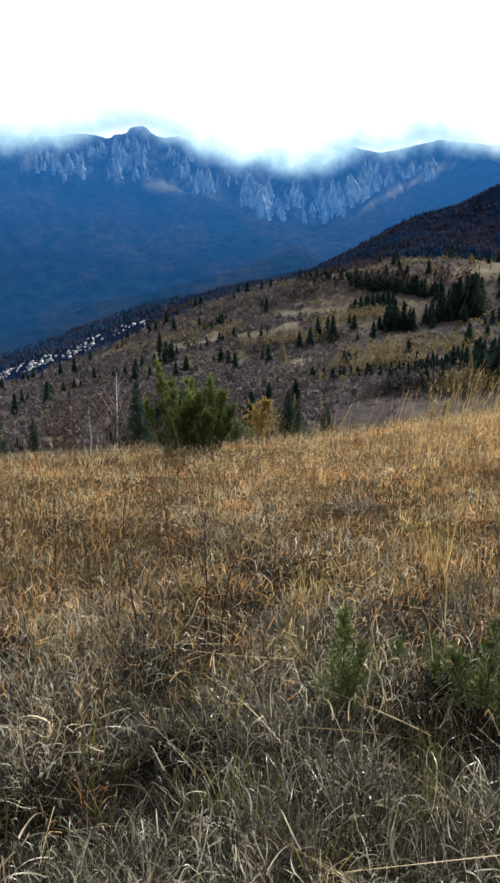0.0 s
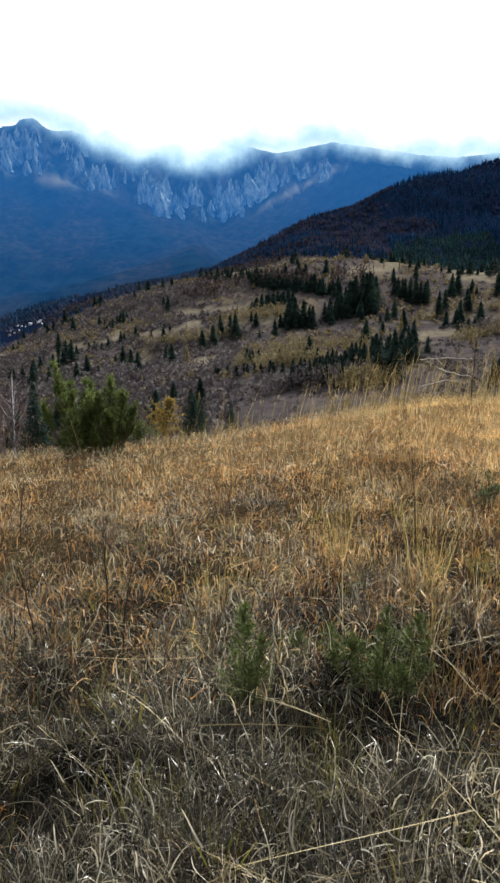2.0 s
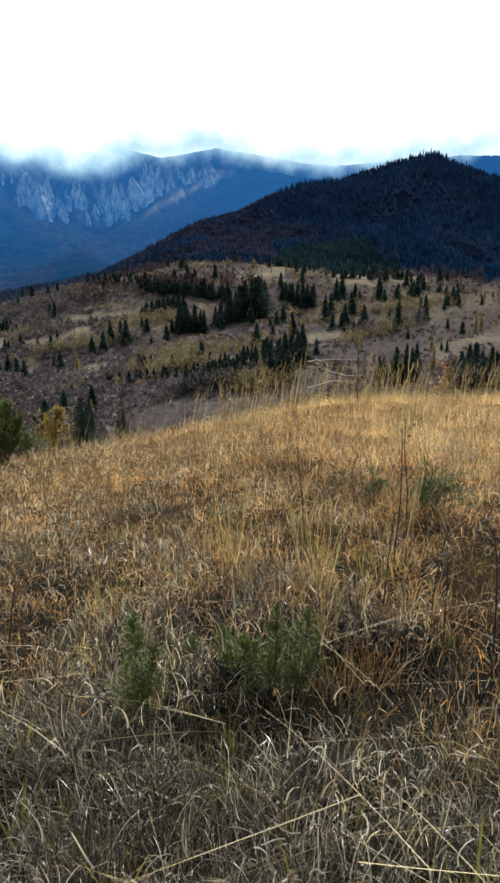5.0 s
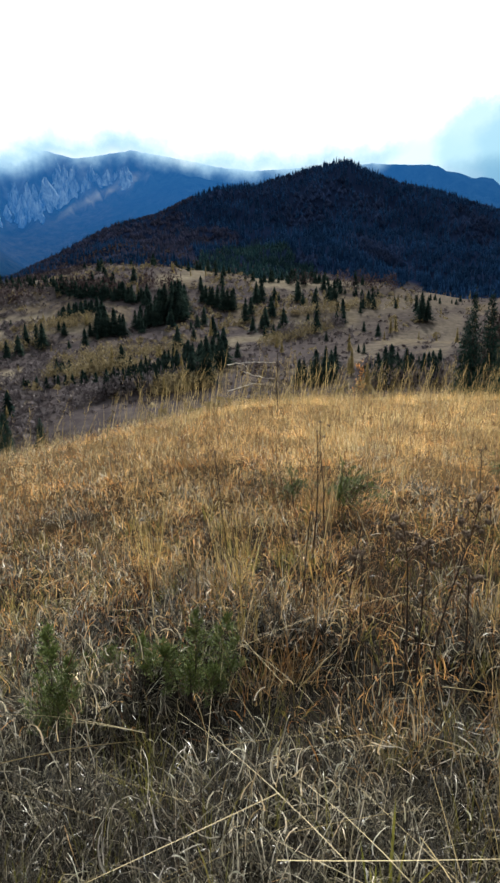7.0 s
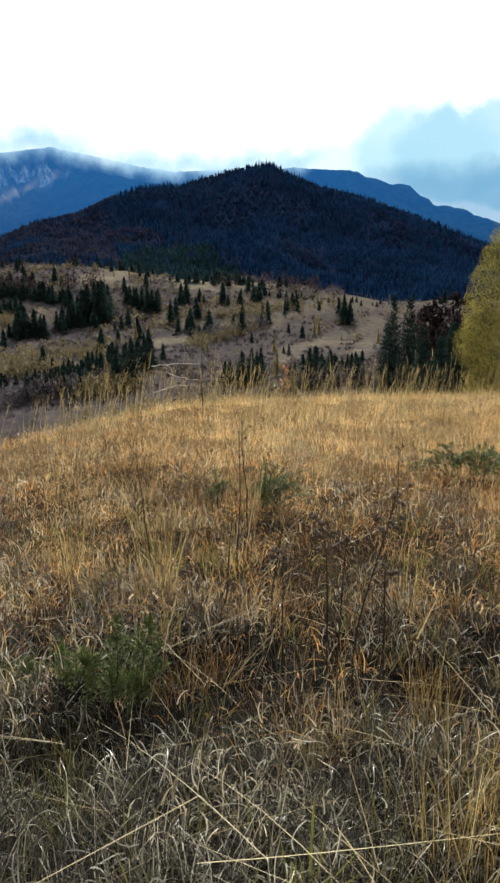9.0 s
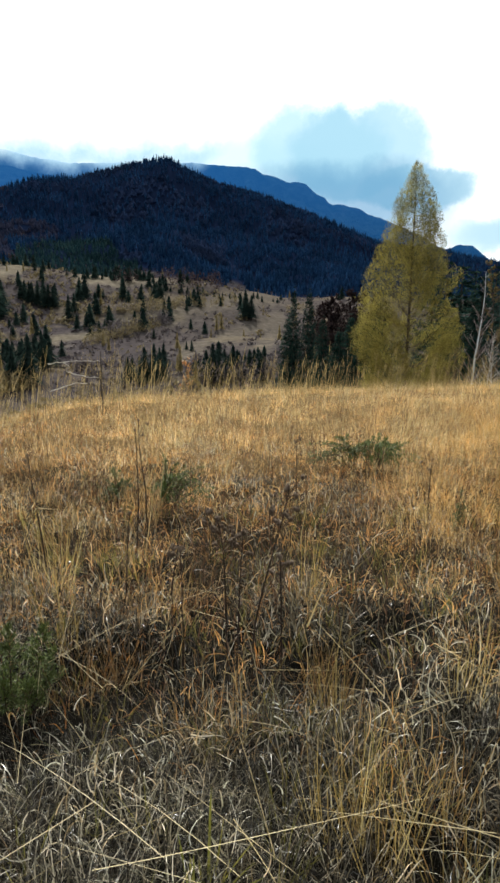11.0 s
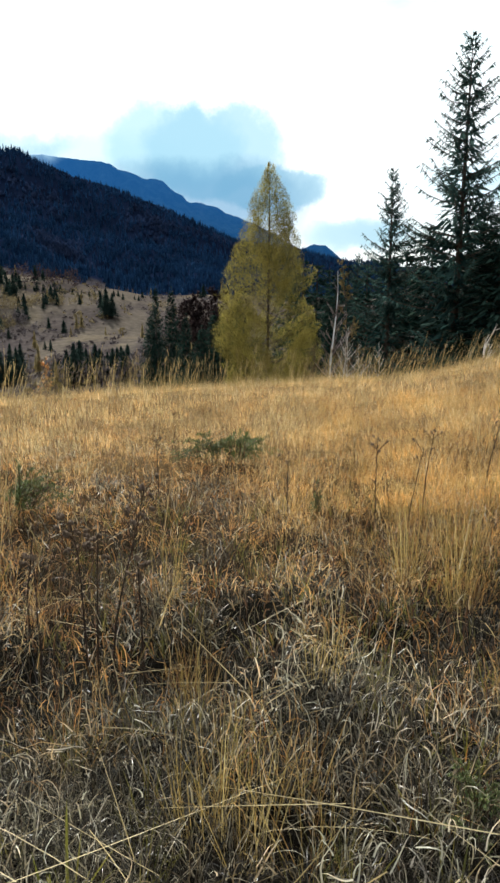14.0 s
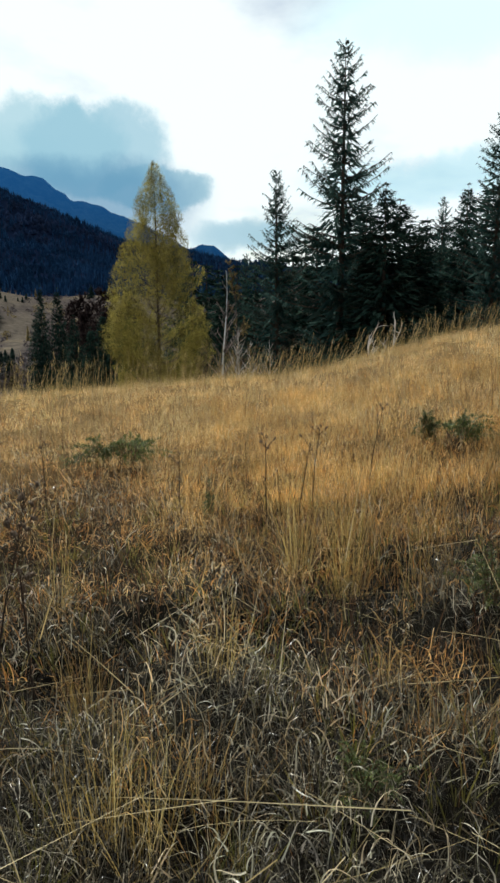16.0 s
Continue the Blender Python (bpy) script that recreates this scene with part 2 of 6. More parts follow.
def hummock(x, y):
    """Tussocky unevenness of the meadow, 0 in the hollows to 1 on the humps."""
    v = fbm(x / 0.44 + 3.1, y / 0.44, 73, 2)
    for hx, hy, size, up in HUMPS:
        v = v + up * np.exp(-((x - hx) ** 2 + (y - hy) ** 2) / size ** 2)
    return smooth(0.36, 0.62, v)


RINGS = np.concatenate([np.linspace(0.0, 2.0, 9)[:-1], np.geomspace(2.0, 120, 100)[:-1], np.geomspace(120, 620, 110)[:-1], np.geomspace(620, 2000, 80)[:-1], np.geomspace(2000, 4600, 110)])


def land(az, r):
    """Ground height at azimuth az (degrees) and range r (metres)."""
    az, r = np.broadcast_arrays(np.asarray(az, float), np.asarray(r, float))
    az = (az + 180) % 360 - 180
    shape, az, r = az.shape, az.ravel(), r.ravel()
    rc, ec = crest_range(az), crest_line(az)
    top, wood, far = pasture_line(az), wood_line(az), range_line(az)
    left = smooth(-18, -26, az)
    knots = [0 * rc, 0.55 * rc, rc, rc * 1.5, rc * 3.0, 0 * rc + 105, 0 * rc + 250, 0 * rc + 450, 0 * rc + 560, 0 * rc + 720, 0 * rc + 1050, 0 * rc + 1400,
             0 * rc + 2000, 0 * rc + 3150, 0 * rc + 3450, 0 * rc + 3750, 0 * rc + 4600]
    mid = ec + (top - ec) * 0.52
    foot = np.where(az < 0, cliff_foot(az), far * 0.75)
    foot = np.minimum(foot, far - 0.4)
    back = (wood + 1.3) * left + (np.minimum(wood, far) - 5) * (1 - left)
    lines = [None, None, ec, ec - 2.0, ec - 4.0, ec - 1.2, mid, top, top - 0.5, top + 0.15 * (wood - top) - 0.3, top + (wood - top) * (0.55 + 0.2 * left), wood,
             back, foot, foot + 0.35 * (far - foot), far, far - 3]
    zs = [0 * rc, None] + [1.5 + k * np.tan(np.radians(e)) for k, e in zip(knots[2:], lines[2:])]
    zs[1] = zs[2] * 0.52 + 0.05
    K, Z = np.stack(knots, 1), np.stack(zs, 1)
    i = np.clip((K <= r[:, None]).sum(1) - 1, 0, K.shape[1] - 2)
    row = np.arange(len(r))
    # slopes of a monotone cubic
    D = np.diff(Z, axis=1) / np.diff(K, axis=1)
    M = np.zeros_like(Z)
    a, b = D[:, :-1], D[:, 1:]
    M[:, 1:-1] = np.where(a * b > 0, 2 * a * b / (a + b + 1e-12 * np.sign(a + b) + 1e-15), 0)
    M[:, 0], M[:, -1] = D[:, 0], D[:, -1]
    # the pasture and the slopes roll on, so soften the flats
    M[:, 1:-1] = np.where(np.arange(1, K.shape[1] - 1)[None] < 3, 0.5 * (a + b), M[:, 1:-1])
    k0, k1, z0, z1, m0, m1 = K[row, i], K[row, i + 1], Z[row, i], Z[row, i + 1], M[row, i], M[row, i + 1]
    h = k1 - k0
    u = (r - k0) / h
    z = (2 * u ** 3 - 3 * u ** 2 + 1) * z0 + (u ** 3 - 2 * u ** 2 + u) * h * m0 + (3 * u ** 2 - 2 * u ** 3) * z1 + (u ** 3 - u ** 2) * h * m1
    x, y = r * np.sin(np.radians(az)), r * np.cos(np.radians(az))
    z = z + (fbm(x * 0.9, y * 0.9, 3) - 0.5) * 0.16 * smooth(1.5, 6, r) * (1 - smooth(30, 60, r))
    z = z + (hummock(x, y) - 0.5) * 0.12 * smooth(0.9, 1.6, r) * (1 - 0.6 * smooth(3.5, 5, r)) * (1 - smooth(7, 11, r))
    z = z + (fbm(x / 45, y / 45, 11) - 0.5) * 9 * smooth(60, 160, r) * (1 - smooth(400, 560, r))
    z = z + (fbm(x / 130, y / 130, 17) - 0.5) * (34 - 24 * left) * smooth(520, 800, r) * (1 - smooth(1150, 1400, r))
    z = z + (fbm(x / 420, y / 420, 23, 5) - 0.5) * 190 * smooth(1500, 2100, r) * (1 - smooth(3000, 3400, r)) * (0.3 + 0.7 * left)
    # gullies and buttresses of the cliffs
    ridged = np.abs(fbm(az * 0.9, r / 900, 31, 4) - 0.5) * 2
    cliffy = smooth(2900, 3250, r) * smooth(3690, 3600, r)
    z = z - (0.55 - ridged) * 110 * cliffy * (1 - smooth(8, 14, az))
    z = z + (vnoise(az * 4.1, r / 140, 37) - 0.5) * 36 * cliffy
    z = z + (vnoise(az * 3.0, 0 * r, 41) - 0.5) * 7 * smooth(3500, 3750, r)
    return z.reshape(shape)


def polar(az, r):
    return np.stack([r * np.sin(np.radians(az)), r * np.cos(np.radians(az))], -1)


def ground_at(x, y):
    return float(land(math.degrees(math.atan2(x, y)), math.hypot(x, y)))


def spot(az, r, dz=0.0):
    """The place on the ground at azimuth and range."""
    p = polar(az, r)
    return float(p[0]), float(p[1]), float(land(az, r)) + dz


def sheet(name, mats, r0, r1):
    """The part of the land from range r0 to r1."""
    az = np.concatenate([np.arange(-62, 62, 0.32), np.arange(62, 298, 4.0)])
    rr = RINGS[(RINGS >= r0 - 1e-6) & (RINGS <= r1 + 1e-6)]
    A, Rr = np.meshgrid(az, rr)
    Z = land(A, Rr)
    P = np.concatenate([polar(A, Rr), Z[..., None]], -1).reshape(-1, 3)
    n, m = len(az), len(rr)
    i, j = np.meshgrid(np.arange(n), np.arange(m - 1))
    a = (j * n + i).ravel()
    b = (j * n + (i + 1) % n).ravel()
    F = np.stack([a, a + n, b + n, b], 1)
    me = mesh_of(name, P, F, mats, True)
    return me, A.ravel(), Rr.ravel()


def weight(me, name, values):
    at = me.attributes.new(name, "FLOAT", "POINT")
    at.data.foreach_set("value", np.asarray(values, np.float32))

# ---- materials ----
class Mat:
    """A node material under construction."""

    def __init__(self, name, rough=0.9, spec=0.25):
        self.m = bpy.data.materials.new(name)
        self.m.use_nodes = True
        self.nt = self.m.node_tree
        self.b = self.nt.nodes["Principled BSDF"]
        self.b.inputs["Roughness"].default_value = rough
        self.b.inputs["Specular IOR Level"].default_value = spec

    def node(self, kind, **props):
        n = self.nt.nodes.new(kind)
        for key, value in props.items():
            n.inputs[key].default_value = value
        return n

    def link(self, a, b):
        self.nt.links.new(a, b)

    def place(self):
        return self.node("ShaderNodeNewGeometry").outputs["Position"]

    def grain(self, scale, detail=4.0, rough=0.55, vector=None, stretch=None):
        n = self.node("ShaderNodeTexNoise", Scale=scale, Detail=detail, Roughness=rough)
        v = vector or self.place()
        if stretch:
            s = self.node("ShaderNodeVectorMath")
            s.operation = "MULTIPLY"
            s.inputs[1].default_value = stretch
            self.link(v, s.inputs[0])
            v = s.outputs[0]
        self.link(v, n.inputs["Vector"])
        return n.outputs[0]

    def island(self):
        return self.node("ShaderNodeNewGeometry").outputs["Random Per Island"]

    def piece(self):
        return self.node("ShaderNodeObjectInfo").outputs["Random"]

    def attr(self, name):
        n = self.node("ShaderNodeAttribute")
        n.attribute_name = name
        return n.outputs["Fac"]

    def ramp(self, fac, *stops):
        n = self.node("ShaderNodeValToRGB")
        el = n.color_ramp.elements
        while len(el) < len(stops):
            el.new(0.5)
        for e, (p, c) in zip(el, stops):
            e.position, e.color = p, (*c, 1)
        self.link(fac, n.inputs[0])
        return n.outputs[0]

    def calc(self, op, a, b, clamp=False):
        n = self.node("ShaderNodeMath")
        n.operation, n.use_clamp = op, clamp
        for k, v in enumerate((a, b)):
            if isinstance(v, (int, float)):
                n.inputs[k].default_value = v
            else:
                self.link(v, n.inputs[k])
        return n.outputs[0]

    def step(self, v, lo, hi):
        n = self.node("ShaderNodeMapRange")
        n.interpolation_type = "SMOOTHSTEP"
        n.inputs["From Min"].default_value, n.inputs["From Max"].default_value = lo, hi
        self.link(v, n.inputs["Value"])
        return n.outputs[0]

    def mix(self, fac, a, b, blend="MIX"):
        n = self.node("ShaderNodeMix")
        n.data_type, n.blend_type = "RGBA", blend
        for k, v in ((0, fac), (6, a), (7, b)):
            if isinstance(v, (int, float)):
                n.inputs[k].default_value = v
            elif isinstance(v, tuple):
                n.inputs[k].default_value = (*v, 1)
            else:
                self.link(v, n.inputs[k])
        return n.outputs[2]

    def colour(self, c):
        if isinstance(c, tuple):
            self.b.inputs["Base Color"].default_value = (*c, 1)
        else:
            self.link(c, self.b.inputs["Base Color"])
        self.c = c
        return self

    def bump(self, height, strength=0.4, distance=0.02):
        n = self.node("ShaderNodeBump", Strength=strength, Distance=distance)
        self.link(height, n.inputs["Height"])
        self.link(n.outputs[0], self.b.inputs["Normal"])
        return self

    def thin(self, share=0.4):
        """Lets light through, as a leaf does."""
        t = self.node("ShaderNodeBsdfTranslucent")
        if isinstance(self.c, tuple):
            t.inputs[0].default_value = (*self.c, 1)
        else:
            self.link(self.c, t.inputs[0])
        m = self.node("ShaderNodeMixShader", Fac=share)
        self.link(self.b.outputs[0], m.inputs[1])
        self.link(t.outputs[0], m.inputs[2])
        self.link(m.outputs[0], self.nt.nodes["Material Output"].inputs[0])
        return self


def blade_mat(name, stops, rough=0.55, spec=0.35, share=0.35, patch=0.9, clump=None):
    """Blades, each of its own tone; clump adds tufts that are greyer or ruddier than their neighbours."""
    m = Mat(name, rough, spec)
    own = m.ramp(m.island(), *stops)
    broad = m.grain(patch, 3.0)
    tone = m.mix(m.step(broad, 0.38, 0.62), (0.68, 0.65, 0.62), (1.2, 1.17, 1.12))
    own = m.mix(1.0, own, tone, "MULTIPLY")
    if clump:
        tuft = m.ramp(m.grain(clump, 2.5), (0.36, (0.55, 0.54, 0.60)), (0.45, (0.86, 0.92, 0.86)), (0.52, (1.02, 1.0, 0.98)), (0.58, (1.34, 1.12, 0.84)), (0.66, (1.22, 1.20, 1.18)))
        own = m.mix(1.0, own, tuft, "MULTIPLY")
    return m.colour(own).thin(share).m


STRAW = blade_mat("dry_straw", ((0.0, (0.193, 0.1068, 0.03612)), (0.35, (0.4673, 0.2849, 0.1021)), (0.7, (0.65, 0.4352, 0.1805)), (1.0, (0.8634, 0.6677, 0.3657))), 0.5, 0.35, 0.45, clump=2.2)
CREST_STRAW = blade_mat("bleached_straw", ((0.0, (0.2548, 0.1707, 0.07885)), (0.35, (0.5096, 0.362, 0.169)), (0.7, (0.686, 0.5275, 0.2816)), (1.0, (0.8624, 0.7447, 0.5069))), 0.5, 0.35, 0.5, clump=1.6)
GILT = blade_mat("gilt_straw", ((0.0, (0.2929, 0.1639, 0.05294)), (0.35, (0.5168, 0.3191, 0.1147)), (0.7, (0.6891, 0.4657, 0.1942)), (1.0, (0.8183, 0.6468, 0.3529))), 0.5, 0.35, 0.5, clump=2.2)
RUST = blade_mat("rusty_grass", ((0.0, (0.04007, 0.01843, 0.009274)), (0.35, (0.3549, 0.1601, 0.04637)), (0.7, (0.7556, 0.3832, 0.1198)), (1.0, (1.145, 0.7665, 0.3864))), 0.5, 0.35, 0.4, clump=3.0)
# bleached blades; darkest stops paint shade inside tussocks, the palest highlights on tips
ASHEN = blade_mat("bleached_and_shaded_grass", ((0.0, (0.008, 0.007, 0.005)), (0.45, (0.036, 0.031, 0.022)), (0.62, (0.165, 0.147, 0.102)), (0.84, (0.35, 0.312, 0.228)), (1.0, (1.0, 0.93, 0.76))), 0.32, 0.6, 0.3)
GREENISH = blade_mat("green_grass", ((0.0, (0.10, 0.11, 0.03)), (0.5, (0.20, 0.19, 0.05)), (1.0, (0.36, 0.32, 0.08))))
TANGLE = blade_mat("tangled_grass", ((0.0, (0.04142, 0.02091, 0.01049)), (0.4, (0.3106, 0.1568, 0.05649)), (0.7, (0.6834, 0.385, 0.1331)), (1.0, (1.036, 0.7605, 0.4035))), 0.45, 0.4, 0.4, clump=3.4)
# brown litter darkened so that gaps between tussocks look shaded
LITTER = blade_mat("shaded_grass_litter", ((0.0, (0.0096, 0.008, 0.0068)), (0.6, (0.028, 0.0232, 0.01785)), (1.0, (0.104, 0.0864, 0.0663))), 0.8, 0.2, 0.05)
CULM = blade_mat("olive_straw_stems", ((0.0, (0.15, 0.118, 0.048)), (0.5, (0.34, 0.262, 0.115)), (1.0, (0.60, 0.47, 0.24))), 0.5, 0.3, 0.4)
PALE_STRAW = blade_mat("pale_straw", ((0.0, (0.30, 0.23, 0.10)), (0.5, (0.52, 0.415, 0.215)), (1.0, (0.80, 0.68, 0.43))), 0.5, 0.3, 0.45)
STEM = blade_mat("dead_stems", ((0.0, (0.06, 0.04, 0.028)), (0.5, (0.13, 0.085, 0.055)), (1.0, (0.22, 0.15, 0.10))), 0.85, 0.15, 0.05)
NEEDLE = blade_mat("juniper_needles", ((0.0, (0.04112, 0.06415, 0.01591)), (0.5, (0.08738, 0.1215, 0.03006)), (1.0, (0.1748, 0.209, 0.05746))), 0.6, 0.3, 0.15)
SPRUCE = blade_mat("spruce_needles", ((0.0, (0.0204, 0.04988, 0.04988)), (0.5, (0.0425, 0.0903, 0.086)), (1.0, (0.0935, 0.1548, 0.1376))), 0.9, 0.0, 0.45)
# darker copy of spruce_needles, the shade within the wood put into the colour
SHADED_SPRUCE = blade_mat("shaded_spruce_needles", ((0.0, (0.012, 0.030, 0.026)), (0.5, (0.025, 0.053, 0.045)), (1.0, (0.052, 0.092, 0.072))), 0.9, 0.0, 0.12)
LARCH = blade_mat("larch_needles", ((0.0, (0.1531, 0.141, 0.0374)), (0.5, (0.2971, 0.2633, 0.07225)), (1.0, (0.4321, 0.375, 0.119))), 0.9, 0.0, 0.5)
PALE_LARCH = blade_mat("faded_larch_needles", ((0.0, (0.17, 0.135, 0.06)), (0.5, (0.27, 0.215, 0.10)), (1.0, (0.36, 0.295, 0.15))), 0.9, 0.0, 0.3)
TWIG = blade_mat("bare_twigs", ((0.0, (0.085, 0.06, 0.055)), (0.5, (0.14, 0.10, 0.09)), (1.0, (0.21, 0.155, 0.13))), 0.9, 0.0, 0.1)
LILAC_TWIG = blade_mat("birch_twigs", ((0.0, (0.18, 0.15, 0.16)), (0.5, (0.27, 0.235, 0.245)), (1.0, (0.38, 0.33, 0.33))), 0.9, 0.0, 0.1)
HUSK = blade_mat("withered_brown_leaves", ((0.0, (0.0208, 0.01554, 0.0176)), (0.5, (0.036, 0.0259, 0.02816)), (1.0, (0.06, 0.04292, 0.044))), 0.9, 0.0, 0.15)
WEATHERED = blade_mat("weathered_grass", ((0.0, (0.04312, 0.03511, 0.02042)), (0.4, (0.2094, 0.1693, 0.0957)), (0.7, (0.4928, 0.4138, 0.2552)), (1.0, (1.047, 0.9405, 0.7018))), 0.5, 0.4, 0.3, clump=2.8)
DARK_NEEDLE = blade_mat("dark_juniper_needles", ((0.0, (0.05525, 0.08482, 0.027)), (0.5, (0.1271, 0.1696, 0.05625)), (1.0, (0.2541, 0.3054, 0.1125))), 0.8, 0.05, 0.35)
STALK = blade_mat("grey_stalks", ((0.0, (0.025, 0.022, 0.015)), (0.55, (0.125, 0.11, 0.075)), (1.0, (0.42, 0.37, 0.265))), 0.4, 0.5, 0.3, clump=2.5)
CURL = blade_mat("bleached_curls", ((0.0, (0.1376, 0.1175, 0.0792)), (0.5, (0.473, 0.4176, 0.2992)), (1.0, (0.86, 0.8178, 0.704))), 0.4, 0.5, 0.42, clump=2.5)
BROWN_WEED = blade_mat("withered_weeds", ((0.0, (0.045, 0.026, 0.018)), (0.5, (0.115, 0.062, 0.038)), (1.0, (0.24, 0.135, 0.075))), 0.9, 0.1, 0.1)
YELLOW_LEAF = blade_mat("yellow_leaves", ((0.0, (0.30, 0.21, 0.04)), (0.5, (0.45, 0.33, 0.08)), (1.0, (0.55, 0.43, 0.14))), 0.8, 0.2, 0.35)


def bark_mat(name, dark, light, scale):
    m = Mat(name, 0.9, 0.2)
    n = m.grain(scale, 6.0, 0.6, stretch=(1, 1, 0.25))
    return m.colour(m.ramp(n, (0.35, dark), (0.65, light))).bump(n, 0.5, 0.02).m


BARK = bark_mat("conifer_bark", (0.035, 0.027, 0.022), (0.11, 0.085, 0.065), 14.0)
BIRCH = bark_mat("birch_bark", (0.70, 0.745, 0.79), (0.86, 0.91, 0.96), 6.0)
DEADWOOD = bark_mat("bleached_deadwood", (0.48, 0.45, 0.42), (0.78, 0.75, 0.70), 20.0)


def ground_mat():
    m = Mat("meadow_ground", 1.0, 0.0)
    # near-black soil: the shade in the gaps of the grass is in this colour
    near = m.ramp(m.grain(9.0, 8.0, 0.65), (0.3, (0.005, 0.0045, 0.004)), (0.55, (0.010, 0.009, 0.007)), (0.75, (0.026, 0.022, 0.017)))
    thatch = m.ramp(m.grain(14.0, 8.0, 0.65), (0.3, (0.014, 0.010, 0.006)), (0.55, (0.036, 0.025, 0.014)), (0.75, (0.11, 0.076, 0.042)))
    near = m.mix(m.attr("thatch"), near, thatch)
    straw = m.ramp(m.grain(18.0, 8.0, 0.65), (0.3, (0.06, 0.038, 0.017)), (0.55, (0.15, 0.098, 0.046)), (0.75, (0.30, 0.205, 0.105)))
    near = m.mix(m.attr("straw"), near, straw)
    # pasture: bleached grass, brown heath and shrub ground in patches
    a, b, c = m.grain(0.022, 5.0, 0.6), m.grain(0.09, 5.0, 0.6), m.grain(0.35, 7.0, 0.75)
    dry = m.ramp(c, (0.36, (0.062, 0.050, 0.038)), (0.52, (0.098, 0.079, 0.059)), (0.68, (0.145, 0.118, 0.088)))
    heath = m.ramp(c, (0.36, (0.034, 0.029, 0.031)), (0.52, (0.058, 0.049, 0.050)), (0.68, (0.095, 0.080, 0.078)))
    bleached = m.ramp(c, (0.34, (0.082, 0.068, 0.050)), (0.52, (0.138, 0.116, 0.087)), (0.68, (0.20, 0.170, 0.130)))
    patch = m.step(m.calc("ADD", m.calc("MULTIPLY", a, 0.65), m.calc("MULTIPLY", b, 0.35)), 0.49, 0.58)
    patch = m.calc("MAXIMUM", patch, m.calc("MULTIPLY", m.attr("open"), 0.2))
    open_ = m.mix(m.attr("bleached"), m.mix(patch, heath, dry), bleached)
    # woodland floor, with blue distance haze mixed into its colour
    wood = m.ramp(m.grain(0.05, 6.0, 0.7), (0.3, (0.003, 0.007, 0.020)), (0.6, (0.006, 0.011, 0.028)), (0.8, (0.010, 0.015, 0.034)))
    c1 = m.mix(m.attr("pasture"), near, open_)
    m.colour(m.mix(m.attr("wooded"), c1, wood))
    return m.bump(m.grain(3.0, 8.0, 0.7), 0.6, 0.05).m


# emission colour that stands in for blue distance haze
AIR_GLOW = (0.0095, 0.064, 0.192)


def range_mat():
    """Far mountains: woods, pale limestone cliffs and screes; kilometres of haze added as blue emission."""
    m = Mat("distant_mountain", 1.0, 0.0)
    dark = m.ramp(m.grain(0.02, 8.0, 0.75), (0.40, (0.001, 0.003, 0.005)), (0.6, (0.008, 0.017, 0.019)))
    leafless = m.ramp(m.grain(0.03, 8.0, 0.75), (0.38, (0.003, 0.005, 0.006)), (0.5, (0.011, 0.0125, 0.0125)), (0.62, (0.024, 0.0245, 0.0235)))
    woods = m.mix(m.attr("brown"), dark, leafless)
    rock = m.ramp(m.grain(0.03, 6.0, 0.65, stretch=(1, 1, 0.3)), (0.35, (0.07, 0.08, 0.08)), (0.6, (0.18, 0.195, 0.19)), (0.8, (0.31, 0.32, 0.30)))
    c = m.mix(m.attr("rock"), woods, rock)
    c = m.mix(m.attr("scree_and_lit_spur"), c, (0.17, 0.16, 0.115))
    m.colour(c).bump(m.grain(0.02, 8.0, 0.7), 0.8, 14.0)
    m.b.inputs["Emission Color"].default_value = (*AIR_GLOW, 1)
    m.link(m.attr("air_glow"), m.b.inputs["Emission Strength"])
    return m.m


def cloud_mat():
    """Soft cloud that hides the mountain tops; ragged by noise."""
    m = Mat("ridge_cloud", 1.0, 0.0)
    n = m.grain(0.0035, 8.0, 0.62)
    fine = m.grain(0.016, 4.0, 0.6)
    v = m.calc("ADD", m.attr("cover"), m.calc("MULTIPLY", m.calc("SUBTRACT", n, 0.5), 1.2))
    v = m.calc("ADD", v, m.calc("MULTIPLY", m.calc("SUBTRACT", fine, 0.5), 0.35))
    alpha = m.step(v, -0.15, 0.9)
    # bright top and shaded blue underside are emitted, coloured by height
    glow = m.node("ShaderNodeEmission", Strength=1.0)
    high = m.calc("ADD", m.attr("height"), m.calc("MULTIPLY", m.calc("SUBTRACT", n, 0.5), 1.5))
    m.link(m.ramp(high, (0.05, (0.22, 0.44, 0.70)), (0.38, (0.46, 0.69, 0.86)), (0.62, (0.74, 0.90, 0.98)), (0.85, (1.05, 1.1, 1.12))), glow.inputs[0])
    clear = m.node("ShaderNodeBsdfTransparent")
    s = m.node("ShaderNodeMixShader")
    m.link(alpha, s.inputs[0])
    m.link(clear.outputs[0], s.inputs[1])
    m.link(glow.outputs[0], s.inputs[2])
    m.link(s.outputs[0], m.nt.nodes["Material Output"].inputs[0])
    return m.m


